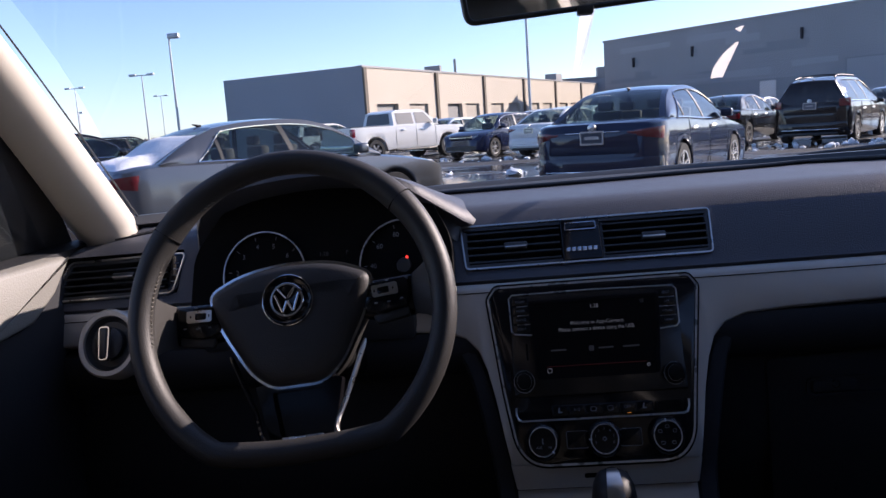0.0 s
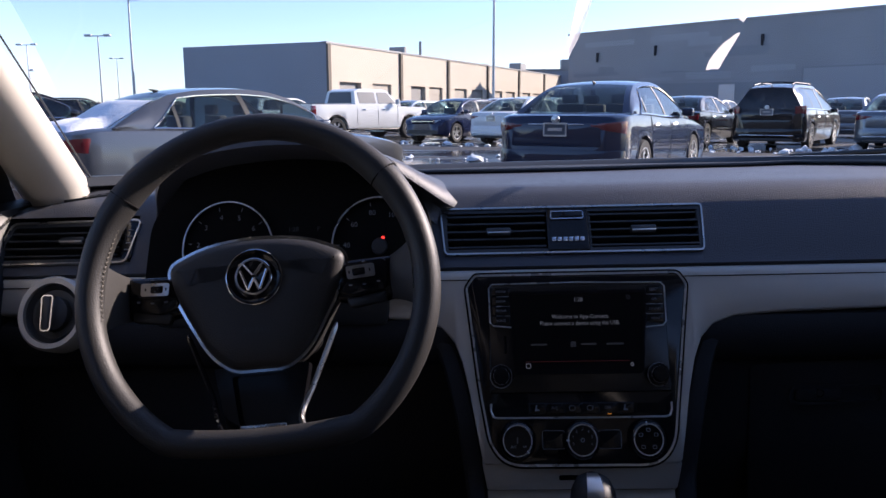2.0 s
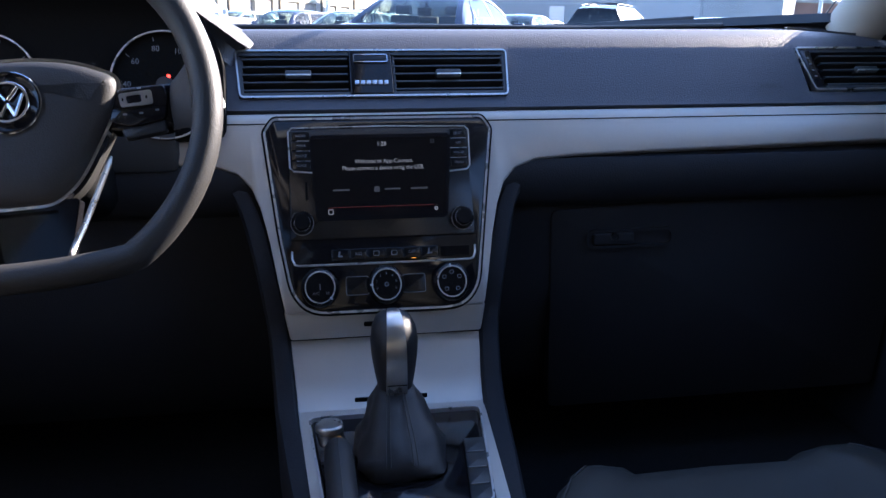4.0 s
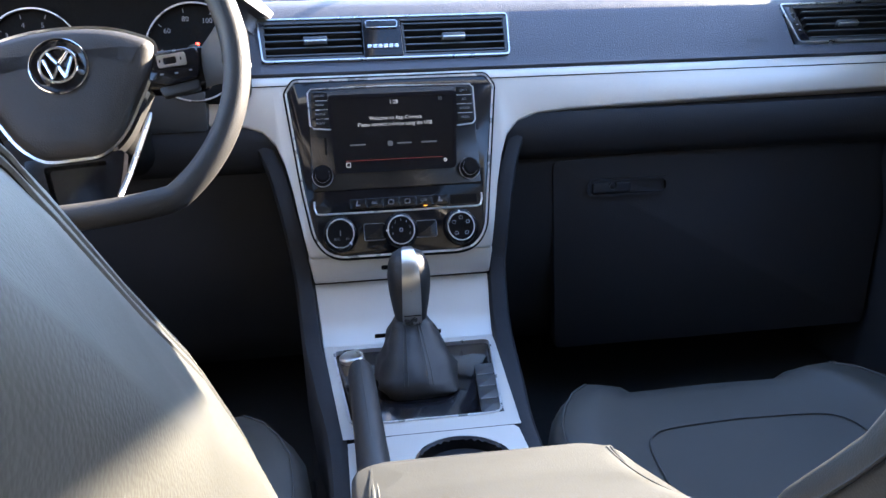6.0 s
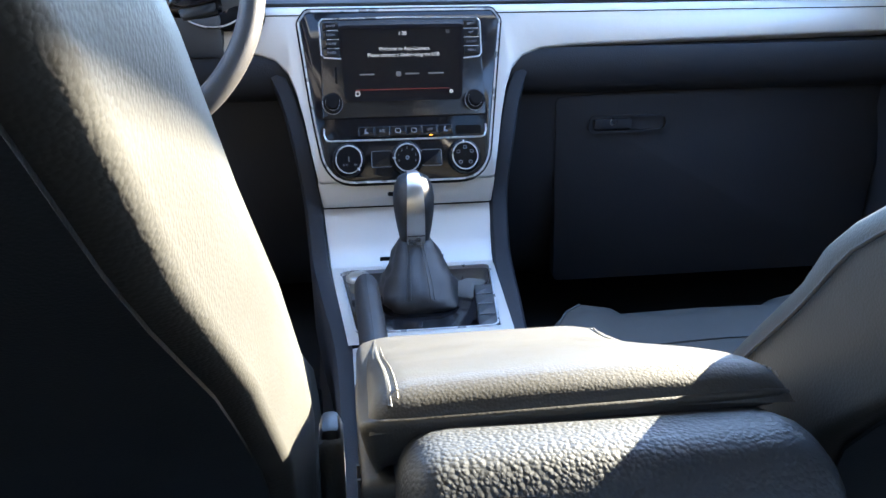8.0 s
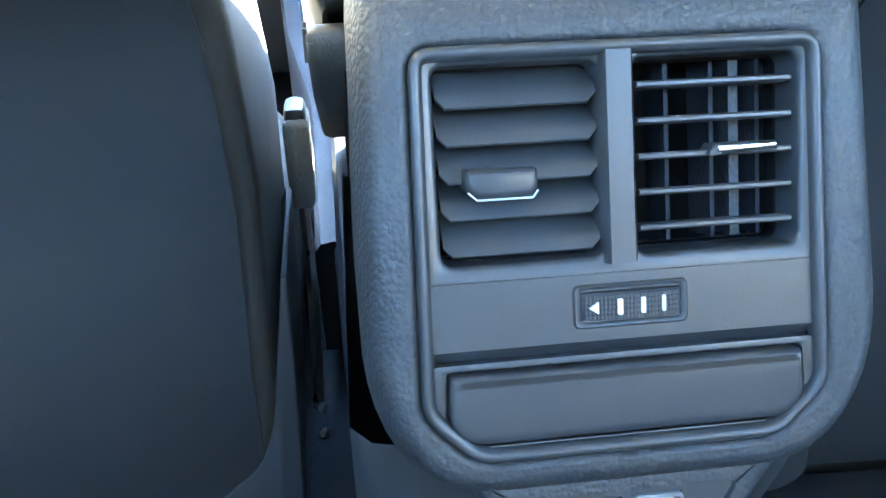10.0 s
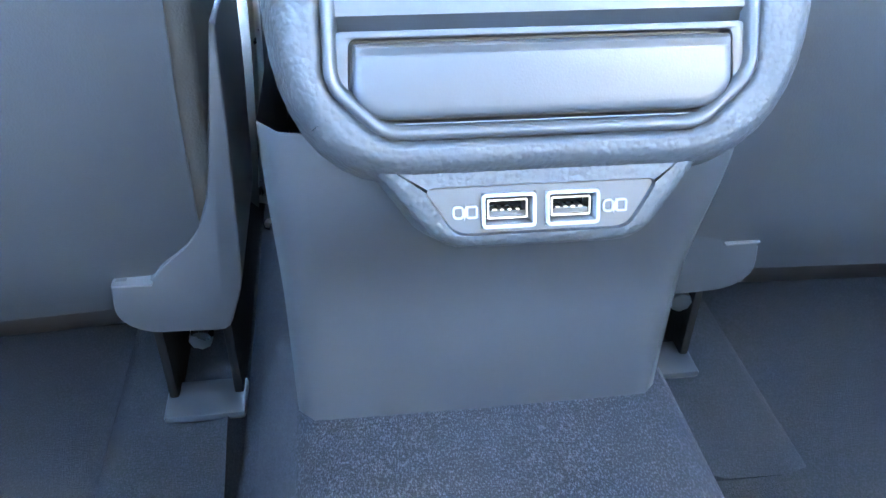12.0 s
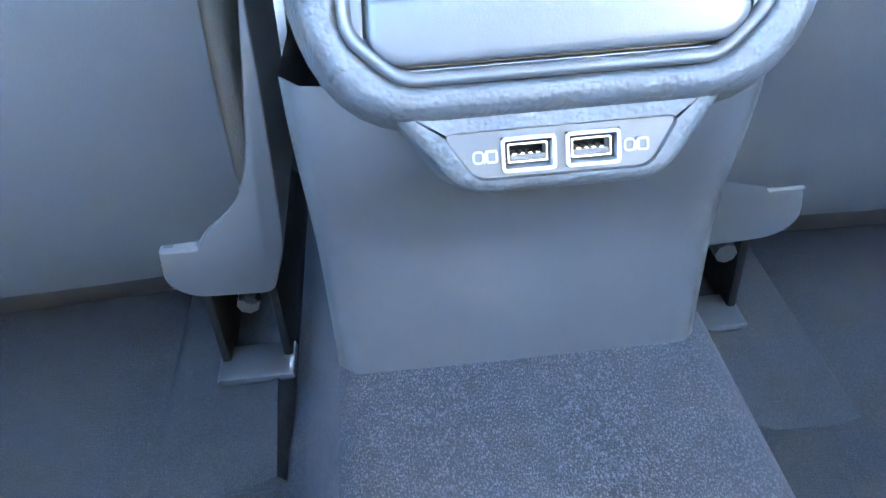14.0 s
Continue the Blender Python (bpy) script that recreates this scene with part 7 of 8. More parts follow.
        for y in (sp[1], sp[2] + 0.02, sp[3] + 0.05):
            b = interp(S["belt"], y)
            part("door_gap", tube([(sd * (W2 * 0.957), y, b - 0.02), (sd * (W2 * 0.987), y, b - 0.12), (sd * (W2 + 0.001), y, 0.60), (sd * (W2 * 0.994), y, 0.32)], 0.006, 4), X["trim"], ob)
        mr = part("door_mirror", block(sd * (W2 + 0.01) - 0.09, sd * (W2 + 0.01) + 0.09, sp[3] - 0.10, sp[3] + 0.06, 0.97, 1.10, 0.035, 3), paint, ob, smooth=60)
        for a in S["axles"]:
            wx = sd * (W2 - 0.115)
            side = lambda yy, zz, o=0.0, wx=wx, sd=sd: Vector((wx + sd * o, yy, zz))
            ty = part("tyre", lathe(side, a, R, [(R * 0.66, -0.10), (R * 0.96, -0.105), (R, -0.07), (R, 0.07), (R * 0.96, 0.105), (R * 0.68, 0.100), (R * 0.66, 0.06)], 36), X["tyre"], ob, smooth=50)
            rm = part("rim", lathe(side, a, R, [(R * 0.68, 0.10), (R * 0.66, 0.085), (R * 0.62, 0.03), (R * 0.30, 0.0), (0.0, 0.0)], 30), X["trim"], ty)
            part("rim_edge", lathe(side, a, R, [(R * 0.69, 0.085), (R * 0.69, 0.104), (R * 0.63, 0.100), (R * 0.62, 0.06)], 30), X["alloy"], rm)
            part("hub", lathe(side, a, R, [(R * 0.17, 0.02), (R * 0.16, 0.085), (0.0, 0.09)], 14), X["alloy"], rm)
            for k in range(5):
                q = 2 * math.pi * k / 5 + 0.3
                t, nn = (math.cos(q), math.sin(q)), (-math.sin(q), math.cos(q))
                bm = bmesh.new()
                for e in (-1, 1):
                    ringed(bm, [[side(a + t[0] * d + nn[0] * (w2 + e * off), R + t[1] * d + nn[1] * (w2 + e * off), o) for w2, o in ((-0.016, oo), (0.016, oo), (0.016, oo - 0.03), (-0.016, oo - 0.03))] for d, oo, off in ((R * 0.10, 0.083, 0.012), (R * 0.66, 0.095, 0.034))])
                part("spoke", bm, X["alloy"], rm)
    part("belt_deck", grid(bmesh.new(), lambda u, y: Vector((W2 * 0.86 * u, y, interp(S["belt"], y) - 0.06 + 0.0)), (-1, 0, 1), steps(c0 + 0.05, c1 - 0.05, 8)), X["cabin"], ob, "dark cabin lining")
    for k, (sx, y) in enumerate(((-0.38, 0.05), (0.38, 0.05), (-0.38, -0.85), (0.38, -0.85))):
        z = 0.0 if kind in ("sedan", "hatch") else 0.16
        part("seat", block(sx - 0.22, sx + 0.22, y - 0.12, y + 0.02, 0.9, 1.16 + z, 0.04), X["cabin"], ob)
        part("headrest", block(sx - 0.12, sx + 0.12, y - 0.16, y - 0.06, 1.17 + z, 1.30 + z, 0.03), X["cabin"], ob)
    # ends
    bz = interp(S["belt"], -L2 + 0.05)
    zt = 0.80 if kind in ("sedan", "hatch") else 0.98
    for sd in (-1, 1):
        # tail lamp, wrapped round the corner
        plan = lambda f: 0.0 if f < 0.75 else 0.34 * (1 - max(0, (1 - f) / 0.25) ** (1 / 2.4))
        f0 = 0.52 if kind != "van" else 0.74
        rows = []
        for f in steps(f0, 0.975, 9):
            h0, h1 = (0.0, 0.095) if kind != "van" else (-0.02, 0.17)
            g = (f - f0) / (0.975 - f0)
            lo, hi = (zt + h0 + 0.055 * (1 - g) - 0.03 * g, zt + h1 + 0.035 * g ** 1.5) if kind != "van" else (zt + h0, zt + h1 + 0.015 * g)
            p = -L2 + plan(f)
            rows.append([(sd * W2 * f, p + 0.06, lo), (sd * W2 * (f + 0.004), p - 0.006, lo), (sd * W2 * (f + 0.010), p - 0.016, (lo + hi) / 2), (sd * W2 * (f + 0.004), p - 0.006, hi), (sd * W2 * f, p + 0.06, hi)])
        bm = bmesh.new()
        ringed(bm, rows)
        part("tail_lamp", bm, X["tail"], ob, "red tail lamp")
        pts = [(0.52, 0.0), (0.90, 0.05), (0.90, 0.14), (0.56, 0.11)]
        bm = bmesh.new()
        ringed(bm, [[(sd * W2 * x, L2 - 0.02 + d - (0.32 * max(0, x - 0.5) / 0.4), zt - 0.16 + z) for x, z in pts] for d in (0.02, -0.16)])
        part("head_lamp", bm, X["lamp"], ob, "clear head lamp")
    rear = lambda x, z, o=0.0: Vector((x, -L2 - 0.004 - o, z))
    nose = lambda x, z, o=0.0: Vector((-x, L2 + 0.004 + o, z))
    pz = zt + 0.02 if kind in ("sedan", "van") else zt - 0.1
    part("number_plate", slab(rear, rrect(-0.155, 0.155, pz - 0.08, pz + 0.08, 0.01), -0.05, 0.022), X["plate"], ob, "dark licence plate in a bright frame")
    part("plate_frame", rim(rear, rrect(-0.165, 0.165, pz - 0.09, pz + 0.09, 0.012), rrect(-0.145, 0.145, pz - 0.068, pz + 0.068, 0.008), -0.04, 0.028), X["plateframe"], ob)
    part("plate_bar", slab(rear, rrect(-0.10, 0.10, pz - 0.018, pz + 0.022, 0.004), 0.02, 0.025), X["plateframe"], ob)
    part("rear_badge", lathe(rear, 0, zt + 0.150, [(0.055, -0.02), (0.055, 0.02), (0.045, 0.026), (0.0, 0.028)], 18), M["satin"], ob, "plain round badge")
    if kind == "sedan":
        part("boot_strip", slab(rear, rrect(-W2 * 0.42, W2 * 0.42, zt + 0.082, zt + 0.097, 0.004), -0.02, 0.016, 0.004), M["chrome"], ob, "chrome strip between the lamps")
    part("boot_lid", slab(rear, rounded([(-W2 * 0.70, zt - 0.20), (W2 * 0.70, zt - 0.20), (W2 * 0.66, bz - 0.055), (-W2 * 0.66, bz - 0.055)], 0.05), -0.03, 0.006, 0.005), paint, ob)
    bm = bmesh.new()
    ringed(bm, [[(sd2 * W2 * f, -L2 + (0.0 if f < 0.72 else 0.34 * (1 - max(0, (1 - f) / 0.28) ** (1 / 2.4))) - o, z) for o, z in ((-0.05, 0.56), (0.022, 0.55), (0.040, 0.47), (0.036, 0.36), (0.0, 0.26), (-0.05, 0.25))] for sd2, f in [(-1, g) for g in (0.97, 0.93, 0.86, 0.78, 0.70, 0.35)] + [(1, g) for g in (0.0, 0.35, 0.70, 0.78, 0.86, 0.93, 0.97)]])
    part("rear_bumper", bm, paint, ob, smooth=60)
    part("bumper_line", block(-W2 * 0.74, W2 * 0.74, -L2 - 0.046, -L2 + 0.1, 0.365, 0.383, 0.006), M["chrome"], ob, "chrome bumper strip")
    part("bumper_skirt", block(-W2 * 0.72, W2 * 0.72, -L2 - 0.020, -L2 + 0.1, 0.21, 0.30, 0.02), X["trim"], ob, "black bumper skirt")
    part("grille", slab(nose, rrect(-W2 * 0.5, W2 * 0.5, zt - 0.14, zt - 0.04, 0.02), -0.08, 0.006), X["trim"], ob, "black grille")
    part("grille_bar", slab(nose, rrect(-W2 * 0.5, W2 * 0.5, zt - 0.098, zt - 0.085, 0.004), -0.05, 0.014), M["chrome"], ob)
    part("lower_grille", slab(nose, rrect(-W2 * 0.7, W2 * 0.7, 0.28, 0.42, 0.03), -0.10, 0.004), X["trim"], ob)
    part("antenna", tube([top(g0[1] + 0.12, 0, -0.01), top(g0[1] + 0.06, 0, 0.02), top(g0[1] + 0.01, 0, 0.04)], [0.025, 0.016, 0.006], 6), X["trim"], ob)
    if rack:
        for sd in (-1, 1):
            part("roof_rail", tube([top(y, sd * 0.93, 0.05) for y in steps(-2.1, 0.2, 8)], 0.018, 6), X["trim"], ob)
        for y in (-1.6, -0.5):
            part("cross_rail", tube([top(y, u, 0.055) for u in steps(-0.93, 0.93, 6)], 0.014, 6), X["trim"], ob)
    return ob


def paint(name, base, metal=0.4, rough=0.32):
    return mat(name, base, rough, metal, coat=1.0 if metal else 0.9, spec=0.5 if metal else 0.1, mottle=0.05, mscale=1.2, rvar=0.02)


def at(x, y, heading, z=0.0):
    return Matrix.Translation((x, y, z)) @ Matrix.Rotation(radians(-heading), 4, "Z")


P_SILVER, P_NAVY, P_BLACK, P_WHITE = paint("silver_grey_paint", (0.13, 0.135, 0.145), 0.75, 0.36), paint("dark_blue_paint", (0.010, 0.018, 0.046), 0.0, 0.22), paint("black_paint", (0.004, 0.004, 0.005), 0.0, 0.25), paint("white_paint", (0.78, 0.78, 0.76), 0.0)
P_BLUE, P_PALE, P_STEEL = paint("deep_blue_paint", (0.014, 0.02, 0.055), 0.0, 0.2), paint("pale_blue_paint", (0.34, 0.40, 0.44), 0.5), paint("steel_grey_paint", (0.16, 0.18, 0.20), 0.6)

silver_car = build_vehicle("sedan", "silver-grey sedan with old snow on its boot", P_SILVER, at(-3.42, 9.75, 44, -0.14))
navy_car = build_vehicle("sedan", "dark blue sedan with chrome trim on wet asphalt", P_NAVY, at(2.05, 11.95, 28))
build_vehicle("van", "black minivan with tinted glass and a roof rack", P_BLACK, at(9.19, 23.6, 34), windows="darkglass", rack=True, cat="minivan")
build_vehicle("hatch", "dark blue hatchback seen from its nose", P_BLUE, at(-0.75, 28.2, 214))
build_vehicle("sedan", "white sedan parked nose away", P_WHITE, at(1.7, 26.5, 34))
build_vehicle("hatch", "pale blue hatchback in the second row", P_PALE, at(-2.9, 33.5, 214))
build_vehicle("sedan", "black sedan beside the minivan", P_BLACK, at(6.8, 25.2, 34))
build_vehicle("sedan", "steel grey sedan beside the minivan", P_STEEL, at(11.7, 21.9, 34))
build_vehicle("sedan", "white sedan at the end of the row", P_WHITE, at(14.3, 20.3, 34))
build_vehicle("sedan", "white sedan in the far row", P_WHITE, at(7.3, 33.5, 34))
build_vehicle("sedan", "silver sedan in the far row", P_SILVER, at(10.6, 36.5, 214))
build_vehicle("sedan", "silver sedan behind the minivan", P_SILVER, at(13.6, 29.5, 34))
build_vehicle("suv", "white sport utility car by the garages", P_WHITE, at(1.9, 45.5, 34))
build_vehicle("suv", "white sport utility car by the garages", P_WHITE, at(4.6, 44.0, 34), windows="darkglass")
build_vehicle("suv", "white sport utility car near the grey wall", P_WHITE, at(-10.0, 41.5, 44))
build_vehicle("sedan", "black sedan beyond the silver one", P_BLACK, at(-9.3, 14.8, 44))
build_vehicle("suv", "black sport utility car in the far row", P_BLACK, at(-19.5, 38.0, 44), windows="darkglass")
build_vehicle("sedan", "silver sedan in the far row", P_SILVER, at(-16.6, 37.0, 44))
build_vehicle("sedan", "steel grey sedan in the far row", P_STEEL, at(-22.8, 40.0, 44))
build_vehicle("suv", "white sport utility car near the garages", P_WHITE, at(-7.0, 46.5, 34))
build_vehicle("sedan", "black sedan by the garages", P_BLACK, at(-3.4, 46.0, 214))


def build_pickup(m):
    ob = thing("pickup_truck", (0, 0, 0), "white crew cab pickup truck with black trim", "pickup truck", group="parked cars", m=m)
    W2, R = 1.0, 0.41
    axles = (-1.82, 1.82)
    ys = set(steps(-2.9, 2.9, 24))
    arch = R + 0.09
    for a in axles:
        ys |= {a + arch * c for c in (-1.02, -0.99, -0.93, -0.8, -0.6, -0.3, 0, 0.3, 0.6, 0.8, 0.93, 0.99, 1.02)}
    rings = []
    belt = [(-2.9, 1.30), (-0.9, 1.30), (1.1, 1.28), (1.2, 1.24), (2.5, 1.20), (2.85, 1.12), (2.9, 0.9)]
    for y in sorted(ys):
        fl = 0.42
        for a in axles:
            if abs(y - a) < arch:
                fl = R + math.sqrt(arch * arch - (y - a) ** 2)
        b = interp(belt, y)
        w = W2 * (0.95 if abs(y) > 2.8 else 1)
        rings.append([(s * x, y, z) for s, x, z in ((-1, 0.6, 0.5), (-1, 0.65, fl), (-1, w * 0.97, fl), (-1, w, fl + 0.06), (-1, w, b - 0.2), (-1, w * 0.97, b), (-1, 0.5, b + 0.01), (1, 0.5, b + 0.01), (1, w * 0.97, b), (1, w, b - 0.2), (1, w, fl + 0.06), (1, w * 0.97, fl), (1, 0.65, fl), (1, 0.6, 0.5))])
    bm = bmesh.new()
    ringed(bm, rings)
    part("body", bm, P_WHITE, ob)
    part("bed", block(-0.85, 0.85, -2.80, -0.98, 1.2, 1.325, 0.01), X["trim"], ob, "dark load bed")
    prof = [(-0.92, 1.28), (-0.85, 1.80), (-0.6, 1.88), (0.5, 1.88), (0.75, 1.82), (1.40, 1.26)]
    bm = bmesh.new()
    ringed(bm, [[(s * W2 * (0.95 - 0.30 * max(0, z - 1.28)), y, z) for y, z in prof] for s in (-1, 1)])
    part("cab", bm, P_WHITE, ob, smooth=30)
    for s in (-1, 1):
        for y0, y1, y2 in ((-0.72, 0.10, 0.10), (0.22, 1.10, 0.72)):
            sw = lambda y, z, s=s: Vector((s * (W2 * (0.95 - 0.30 * max(0, z - 1.28)) + 0.006), y, z))
            bm = bmesh.new()
            ringed(bm, [[sw(y0, 1.34), sw(y1, 1.34), sw(y2, 1.76), sw(y0, 1.76)], [sw(y0, 1.34) + Vector((s * 0.004, 0, 0)), sw(y1, 1.34) + Vector((s * 0.004, 0, 0)), sw(y2, 1.76) + Vector((s * 0.004, 0, 0)), sw(y0, 1.76) + Vector((s * 0.004, 0, 0))]])
            part("side_window", bm, X["plate"], ob, "dark side glass", smooth=0)
        part("tail_lamp", block(s * 0.93 - 0.07, s * 0.93 + 0.07, -2.925, -2.75, 0.95, 1.25, 0.02), X["tail"], ob, "red tail lamp")
        part("head_lamp", block(s * 0.80 - 0.16, s * 0.80 + 0.16, 2.70, 2.915, 0.92, 1.08, 0.03), X["lamp"], ob)
        part("step_bar", tube([(s * 0.98, -0.9, 0.40), (s * 1.02, -0.6, 0.38), (s * 1.02, 1.0, 0.38), (s * 0.98, 1.2, 0.40)], 0.04, 8), X["trim"], ob)
        part("door_mirror", block(s * 1.10 - 0.10, s * 1.10 + 0.10, 1.02, 1.12, 1.30, 1.50, 0.03), P_WHITE, ob)
        for a in axles:
            side = lambda yy, zz, o=0.0, s=s: Vector((s * (W2 - 0.13) + s * o, yy, zz))
            ty = part("tyre", lathe(side, a, R, [(R * 0.62, -0.12), (R * 0.95, -0.125), (R, -0.08), (R, 0.08), (R * 0.95, 0.125), (R * 0.64, 0.12), (R * 0.62, 0.07)], 32), X["tyre"], ob, smooth=50)
            rm = part("rim", lathe(side, a, R, [(R * 0.63, 0.11), (R * 0.60, 0.05), (0.0, 0.03)], 24), X["trim"], ty)
            for k in range(6):
                q = 2 * math.pi * k / 6
                t, nn = (math.cos(q), math.sin(q)), (-math.sin(q), math.cos(q))
                bm = bmesh.new()
                ringed(bm, [[side(a + t[0] * d + nn[0] * w2, R + t[1] * d + nn[1] * w2, o) for w2, o in ((-0.04, 0.1), (0.04, 0.1), (0.04, 0.06), (-0.04, 0.06))] for d in (0.0, R * 0.62)])
                part("spoke", bm, X["alloy"], rm)
    for s in (-1, 1):
        for y in (-0.86, 0.16, 1.16):
            part("door_gap", tube([(s * 0.968, y, 1.27), (s * 1.001, y, 1.06), (s * 1.001, y, 0.52)], 0.008, 4), X["trim"], ob)
        for y in (-0.62, 0.34):
            part("door_handle", block(s * 1.01 - 0.02, s * 1.01 + 0.02, y, y + 0.20, 1.10, 1.14, 0.01), M["chrome"], ob, "chrome door handle")
        for a in axles:
            arc = [(s * 0.985, a + (arch + 0.012) * math.cos(q), R + (arch + 0.012) * math.sin(q)) for q in steps(0.05, math.pi - 0.05, 14)]
            part("wheel_arch", tube(arc, 0.022, 6), X["trim"], ob, "dark wheel arch lip")
    rw = lambda u, z: Vector((u * (0.86 - 0.3 * max(0, z - 1.34)), -0.93 + (z - 1.28) * 0.13, z))
    bm = bmesh.new()
    ringed(bm, [[rw(-0.85, 1.36), rw(0.85, 1.36), rw(0.85, 1.76), rw(-0.85, 1.76)], [rw(u, z) - Vector((0, 0.004, 0)) for u, z in ((-0.85, 1.36), (0.85, 1.36), (0.85, 1.76), (-0.85, 1.76))]])
    part("rear_window", bm, X["plate"], ob, "dark rear glass", smooth=0)
    part("bumper", block(-0.95, 0.95, -3.0, -2.85, 0.52, 0.70, 0.03), M["chrome"], ob, "chrome bumper")


build_pickup(at(-4.68, 30.4, 42))


def build_boot_snow():
    bm = bmesh.new()
    rng = random.Random(3)
    def f(u, v):
        y = -2.38 + 1.05 * v
        z = interp(SHAPES["sedan"]["belt"], y) + 0.015 if y < -1.86 else interp(SHAPES["sedan"]["roof"], y) + 0.03
        edge = max(0, 1 - abs(u) ** 4) * max(0, 1 - abs(2 * v - 1) ** 5)
        return Vector((0.72 * u * (1 - 0.1 * v), y, z + (0.11 if v < 0.48 else 0.06) * edge * (0.8 + 0.4 * noise.noise(Vector((u * 2.5, v * 3, 1)))) - 0.02 * (1 - edge)))
    grid(bm, f, steps(-1, 1, 22), steps(0, 1, 18))
    s = new("snow_cover", finish(bm, "snow_cover", X["snow"], 80))
    s.matrix_basis = at(-3.42, 9.75, 44, -0.14)
    tagged(s, "crust of old snow on a car boot and rear glass", "snow")


build_boot_snow()


# ---- buildings ----
def build_garages():
    A = Vector((-9.8, 52.0, 0))
    d1, d2 = Vector((0.354, 0.935, 0)), Vector((-0.935, 0.354, 0))
    g = thing("garage_building", (A.x, A.y, 0), "long low beige garage building with a grey end wall", "building", m=HERE)
    H = 5.36
    out = Vector((0.935, -0.354, 0))
    def wbox(s0, s1, z0, z1, o0, o1, bm=None):
        bm = bm or bmesh.new()
        a = [A + d1 * s + out * o for s, o in ((s0, o0), (s1, o0), (s1, o1), (s0, o1))]
        ringed(bm, [[p + Vector((0, 0, z)) for p in a] for z in (z0, z1)])
        return bm
    doors = [(1.6, 4.6), (6.3, 9.3), (12.8, 15.6), (16.4, 19.2), (22.0, 25.0), (26.3, 29.3), (32.2, 35.2), (36.4, 39.4), (42.2, 45.2), (46.4, 49.4), (52.2, 55.2)]
    bm = bmesh.new()
    cuts = [0.0] + [v for d in doors for v in d] + [60.0]
    for a, b in zip(cuts[::2], cuts[1::2]):
        wbox(a, b, 0, 3.0, -0.3, 0.0, bm)
    wbox(0.0, 60.0, 3.0, H, -0.3, 0.0, bm)
    part("wall", bm, X["beige"], g, "sunlit beige stucco wall", smooth=0)
    bm = bmesh.new()
    e0, e1 = A - out * 0.0 + d2 * 0.0, A + d2 * 11.6
    th = d1 * 0.3
    ringed(bm, [[p + Vector((0, 0, z)) for p in (e0 - d1 * 0.01, e1 - d1 * 0.01, e1 + th, e0 + th)] for z in (0, H + 0.12)])
    part("end_wall", bm, X["greywall"], g, "shaded grey end wall", smooth=0)
    bm = bmesh.new()
    ringed(bm, [[A + d2 * a + d1 * s + Vector((0, 0, z)) for a, s in ((0.3, 0.3), (11.6, 0.3), (11.6, 60), (0.3, 60))] for z in (0.0, H - 0.3)])
    part("roof", bm, X["coping"], g, "flat roof", smooth=0)
    part("coping", wbox(-0.05, 60.05, H, H + 0.14, -0.35, 0.06), X["coping"], g, "dark metal roof edge", smooth=0)
    part("end_door", slab(lambda x, z, o: A + d2 * x - d1 * (0.012 + o) + Vector((0, 0, z)), [(6.0, 0.0), (7.1, 0.0), (7.1, 2.2), (6.0, 2.2)], 0, 0.03), X["greywall"], g, smooth=0)
    for s in (0.15, 10.9, 20.4, 30.6, 40.8, 50.9):
        part("pilaster", wbox(s - 0.18, s + 0.18, 0, H, 0.0, 0.16), X["pilaster"], g, "brown pilaster", smooth=0)
    for k, (a, b) in enumerate(doors):
        if k in (0, 2):
            # dark sheet set back in the opening stands in for the bay's shade
            part("open_bay", wbox(a, b, 0, 3.0, -3.0, -2.9), X["darkdoor"], g, "open bay with its shade as a dark sheet", smooth=0)
            continue
        dp = part("garage_door", wbox(a, b, 0, 3.0, -0.28, -0.20), X["garage"], g, "shut sectional garage door", smooth=0)
        for z in (0.6, 1.2, 1.8, 2.4):
            part("door_rib", wbox(a, b, z - 0.02, z + 0.02, -0.21, -0.18), X["garage"], dp, smooth=0)
    for s, o, w, h in ((8.0, -3.0, 1.0, 0.5), (16.0, -5.0, 4.5, 0.9), (19.0, -3.5, 0.4, 1.2), (38.0, -3.0, 1.6, 0.7), (54.0, -4.0, 2.4, 1.6)):
        part("roof_unit", wbox(s, s + w, H - 0.3, H + h, o - 1.5, o), X["coping"], g, "metal roof unit", smooth=0)
    part("roof_vent", tube([A + d1 * 19.0 - out * 2 + Vector((0, 0, H - 0.3)), A + d1 * 19.0 - out * 2 + Vector((0, 0, H + 1.6))], 0.12, 8), X["coping"], g)


build_garages()


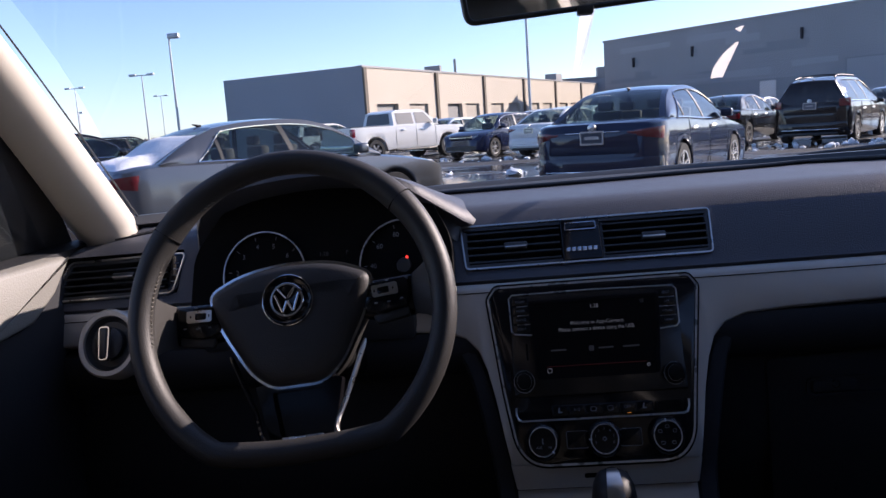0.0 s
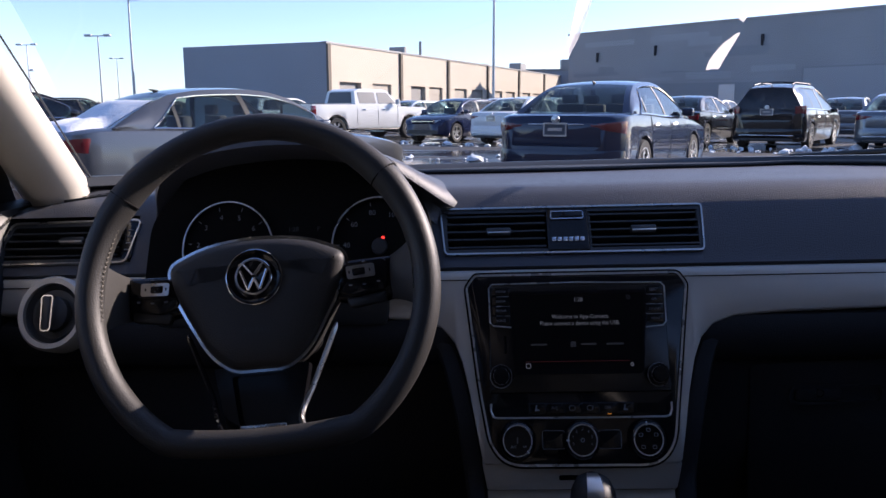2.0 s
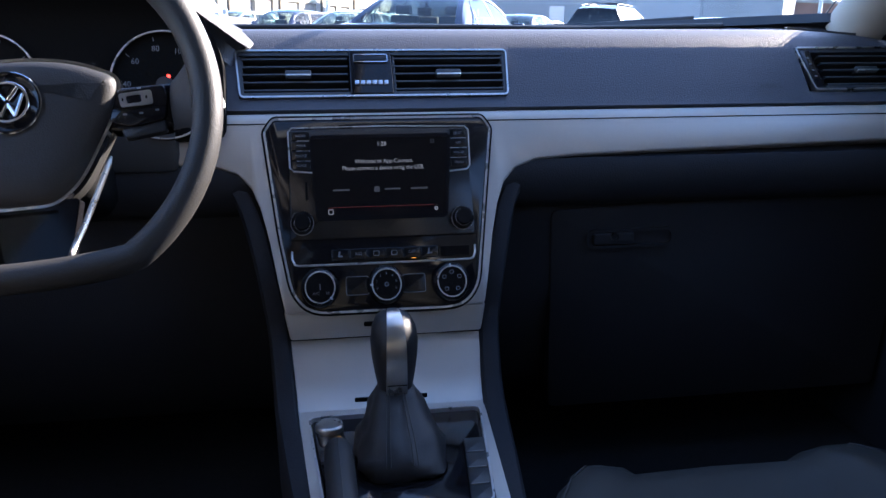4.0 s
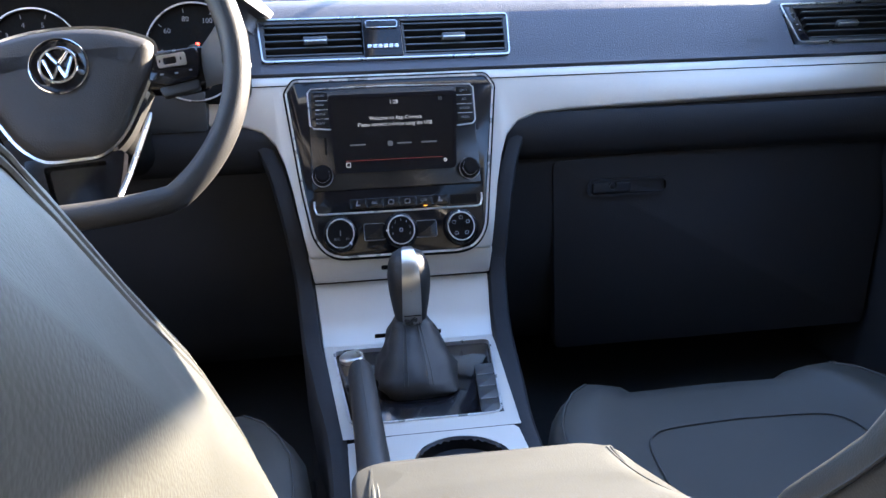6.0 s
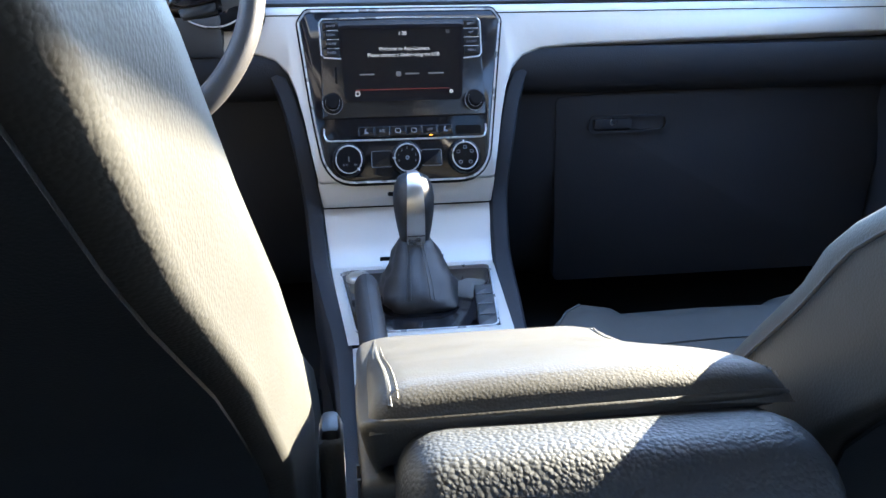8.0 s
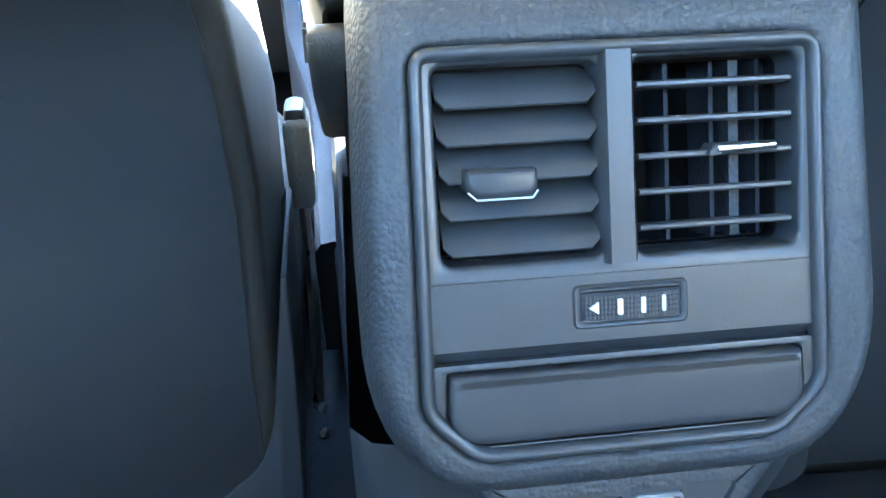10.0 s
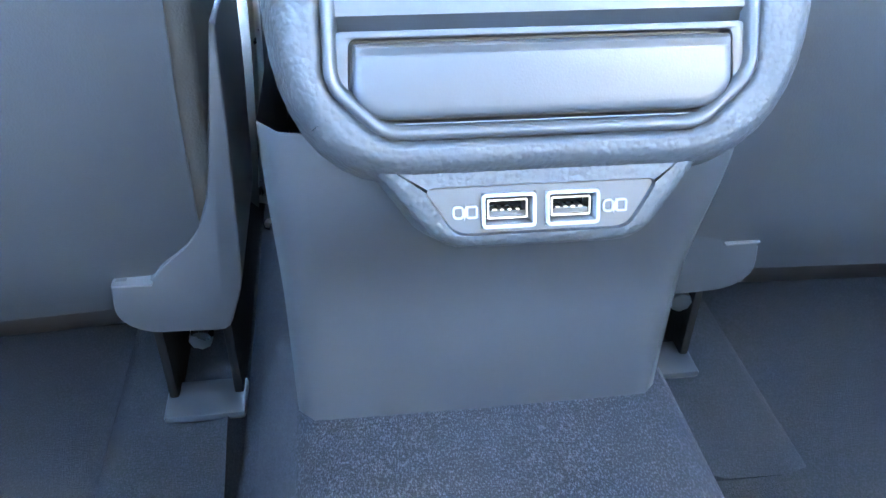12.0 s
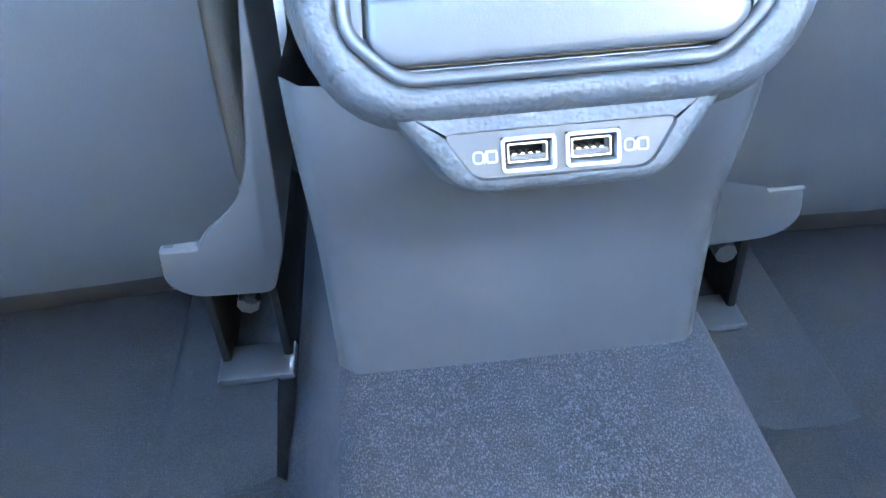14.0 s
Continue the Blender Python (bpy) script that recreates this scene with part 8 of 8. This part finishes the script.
def build_hall():
    L, R = Vector((9.35, 83.5, 0)), Vector((34.8, 56.8, 0))
    a = (R - L).normalized()
    b = Vector((0.56, 0.83, 0)).normalized()
    ln, H = (R - L).length, 8.5
    front = Vector((a.y, -a.x, 0))
    if front.y > 0:
        front = -front
    h = thing("hall_building", (L.x, L.y, 0), "tall windowless grey concrete block hall with patched paint", "building", m=HERE)
    P = lambda x, z, o=0.0: L + a * x + front * o + Vector((0, 0, z))
    bm = bmesh.new()
    q = [L, R, R + b * 34, L + b * 34]
    ringed(bm, [[p + Vector((0, 0, z)) for p in q] for z in (0, H)])
    part("wall", bm, X["bigwall"], h, "weathered grey block wall", smooth=0)
    rng = random.Random(11)
    patch = mat("patched_paint", (0.37, 0.375, 0.385), 0.9, grain=7, mottle=0.12, mscale=0.3)
    patch2 = mat("darker_patch", (0.28, 0.29, 0.30), 0.9, grain=7, mottle=0.14, mscale=0.3)
    part("filled_doorway", slab(P, [(ln * 0.66, 0), (ln * 0.83, 0), (ln * 0.83, 4.3), (ln * 0.66, 4.3)], -0.02, 0.05), patch, h, "filled-in doorway", smooth=0)
    part("doorway_edge", rim(P, [(ln * 0.655, 0.02), (ln * 0.835, 0.02), (ln * 0.835, 4.42), (ln * 0.655, 4.42)], [(ln * 0.66, 0.02), (ln * 0.83, 0.02), (ln * 0.83, 4.3), (ln * 0.66, 4.3)], -0.02, 0.07), patch2, h, smooth=0)
    part("paint_band", slab(P, [(0, 0), (ln * 0.65, 0), (ln * 0.65, 3.3), (0, 3.6)], -0.02, 0.02), patch2, h, "darker painted lower band", smooth=0)
    for k in range(12):
        x, z, w, t = rng.uniform(0.02, 0.9) * ln, rng.uniform(3.5, 7.2), rng.uniform(1.5, 6), rng.uniform(0.15, 0.7)
        part("patch", slab(P, [(x, z), (min(x + w, ln), z + rng.uniform(-0.1, 0.1)), (min(x + w, ln), z + t), (x, z + t)], -0.02, 0.012 + 0.004 * k / 12), patch if k % 2 else patch2, h, "paint patch", smooth=0)
    for x, z in ((ln * 0.10, 6.6), (ln * 0.28, 6.9), (ln * 0.56, 7.2)):
        part("wall_bracket", slab(P, [(x, z - 0.9), (x + 0.10, z - 0.9), (x + 0.16, z), (x - 0.02, z)], 0.0, 0.25), X["darkdoor"], h, "dark wall bracket", smooth=0)
    part("wall_sign", slab(P, rrect(ln * 0.46, ln * 0.50, 1.8, 3.2, 0.05), 0.0, 0.06), X["pole"], h, "pale wall sign", smooth=0)
    part("coping", slab(P, [(-0.1, H - 0.02), (ln + 0.1, H - 0.02), (ln + 0.1, H + 0.16), (-0.1, H + 0.16)], -0.4, 0.08), X["coping"], h, "metal roof edge", smooth=0)
    # courses of the blockwork
    bm = bmesh.new()
    for k in range(1, 20):
        slab(P, [(0, k * 0.4), (ln, k * 0.4), (ln, k * 0.4 + 0.02), (0, k * 0.4 + 0.02)], -0.01, 0.006, bm=bm)
    part("joint_line", bm, patch2, h, smooth=0)
    # low blocks behind and beside
    for name, x, y, w, d, hh, mt, lab in (("low_building", 14.5, 112, 16, 10, 6.1, "greywall", "low grey building behind the garages"), ("brick_building", 56, 82, 30, 14, 4.4, "brick", "low brown brick building at the far side")):
        t = thing(name, (x, y, 0), lab, "building", m=HERE)
        part("wall", block(x - w / 2, x + w / 2, y - d / 2, y + d / 2, 0, hh), X[mt], t, smooth=0)
        part("roof", block(x - w / 2 - 0.1, x + w / 2 + 0.1, y - d / 2 - 0.1, y + d / 2 + 0.1, hh + 0.002, hh + 0.25), X["coping"], t, smooth=0)
        part("roof_unit", block(x - 3, x - 1, y - 1, y + 1, hh + 0.252, hh + 1.7), X["coping"], t, smooth=0)


build_hall()


def build_pole(x, y, h, heads=1):
    p = thing("street_lamp", (x, y, 0), "tall galvanised car lot lamp post", "lamp post", group="lot lamps", m=HERE)
    part("post", tube([(x, y, 0.6), (x, y, h * 0.5), (x, y, h)], [0.10, 0.085, 0.06], 10), X["pole"], p)
    part("footing", lathe(flat(0), x, y, [(0.28, 0.0), (0.28, 0.6), (0.0, 0.62)], 16), X["greywall"], p, "concrete footing")
    if heads == 1:
        part("lamp_head", block(x - 0.05, x + 0.75, y - 0.22, y + 0.22, h - 0.12, h + 0.22, 0.06), X["pole"], p, "box lamp head")
    else:
        part("arm", tube([(x - 0.9, y, h), (x + 0.9, y, h)], 0.05, 6), X["pole"], p)
        for e in (-1, 1):
            part("lamp_head", block(x + e * 0.95 - 0.35, x + e * 0.95 + 0.35, y - 0.2, y + 0.2, h - 0.06, h + 0.16, 0.04), X["pole"], p, "box lamp head")


for x, y, h, n in ((-23.6, 54.4, 8.6, 1), (-37.3, 79.0, 8.4, 2), (-56.2, 100, 9.3, 2), (-63, 141, 10.2, 2), (-76, 136, 8.0, 1), (0.95, 49.0, 10.5, 2), (24.5, 36.5, 10.0, 1)):
    build_pole(x, y, h, n)


def build_trees():
    rng = random.Random(5)
    bm = bmesh.new()
    for k in range(420):
        a = radians(rng.uniform(-48, -14))
        d = rng.uniform(230, 300)
        h = rng.uniform(1.5, 4.5) * (0.6 + 0.8 * abs(noise.noise(Vector((a * 9, 0, 0)))))
        c = Vector((math.sin(a) * d, math.cos(a) * d, h * 0.5))
        for j in range(5):
            q = c + Vector((rng.uniform(-3, 3), rng.uniform(-3, 3), rng.uniform(-0.3, 0.5) * h))
            s = rng.uniform(0.6, 1.6)
            bmesh.ops.create_icosphere(bm, subdivisions=1, radius=1, matrix=Matrix.Translation(q) @ Matrix.Diagonal((s * 1.4, s, s * 1.2, 1)))
    for v in bm.verts:
        v.co += noise.noise_vector(v.co * 0.9) * 0.7
    tagged(new("far_woods", finish(bm, "far_woods", X["twig"], 0)), "bare brown trees along the horizon", "trees", kind="stuff")


build_trees()


# unseen plain dark wall, added behind the car to cut light from there
def build_wall_behind():
    w = thing("unseen_wall_behind", (0, -24, 0), "unseen dark wall added behind the car to cut light", "wall", kind="structure", m=HERE)
    part("wall", block(-60, 60, -24.4, -24, 0, 11), mat("unseen_wall_dark_grey", (0.09, 0.092, 0.10), 0.8, grain=8, mottle=0.2, mscale=0.4), w)


build_wall_behind()
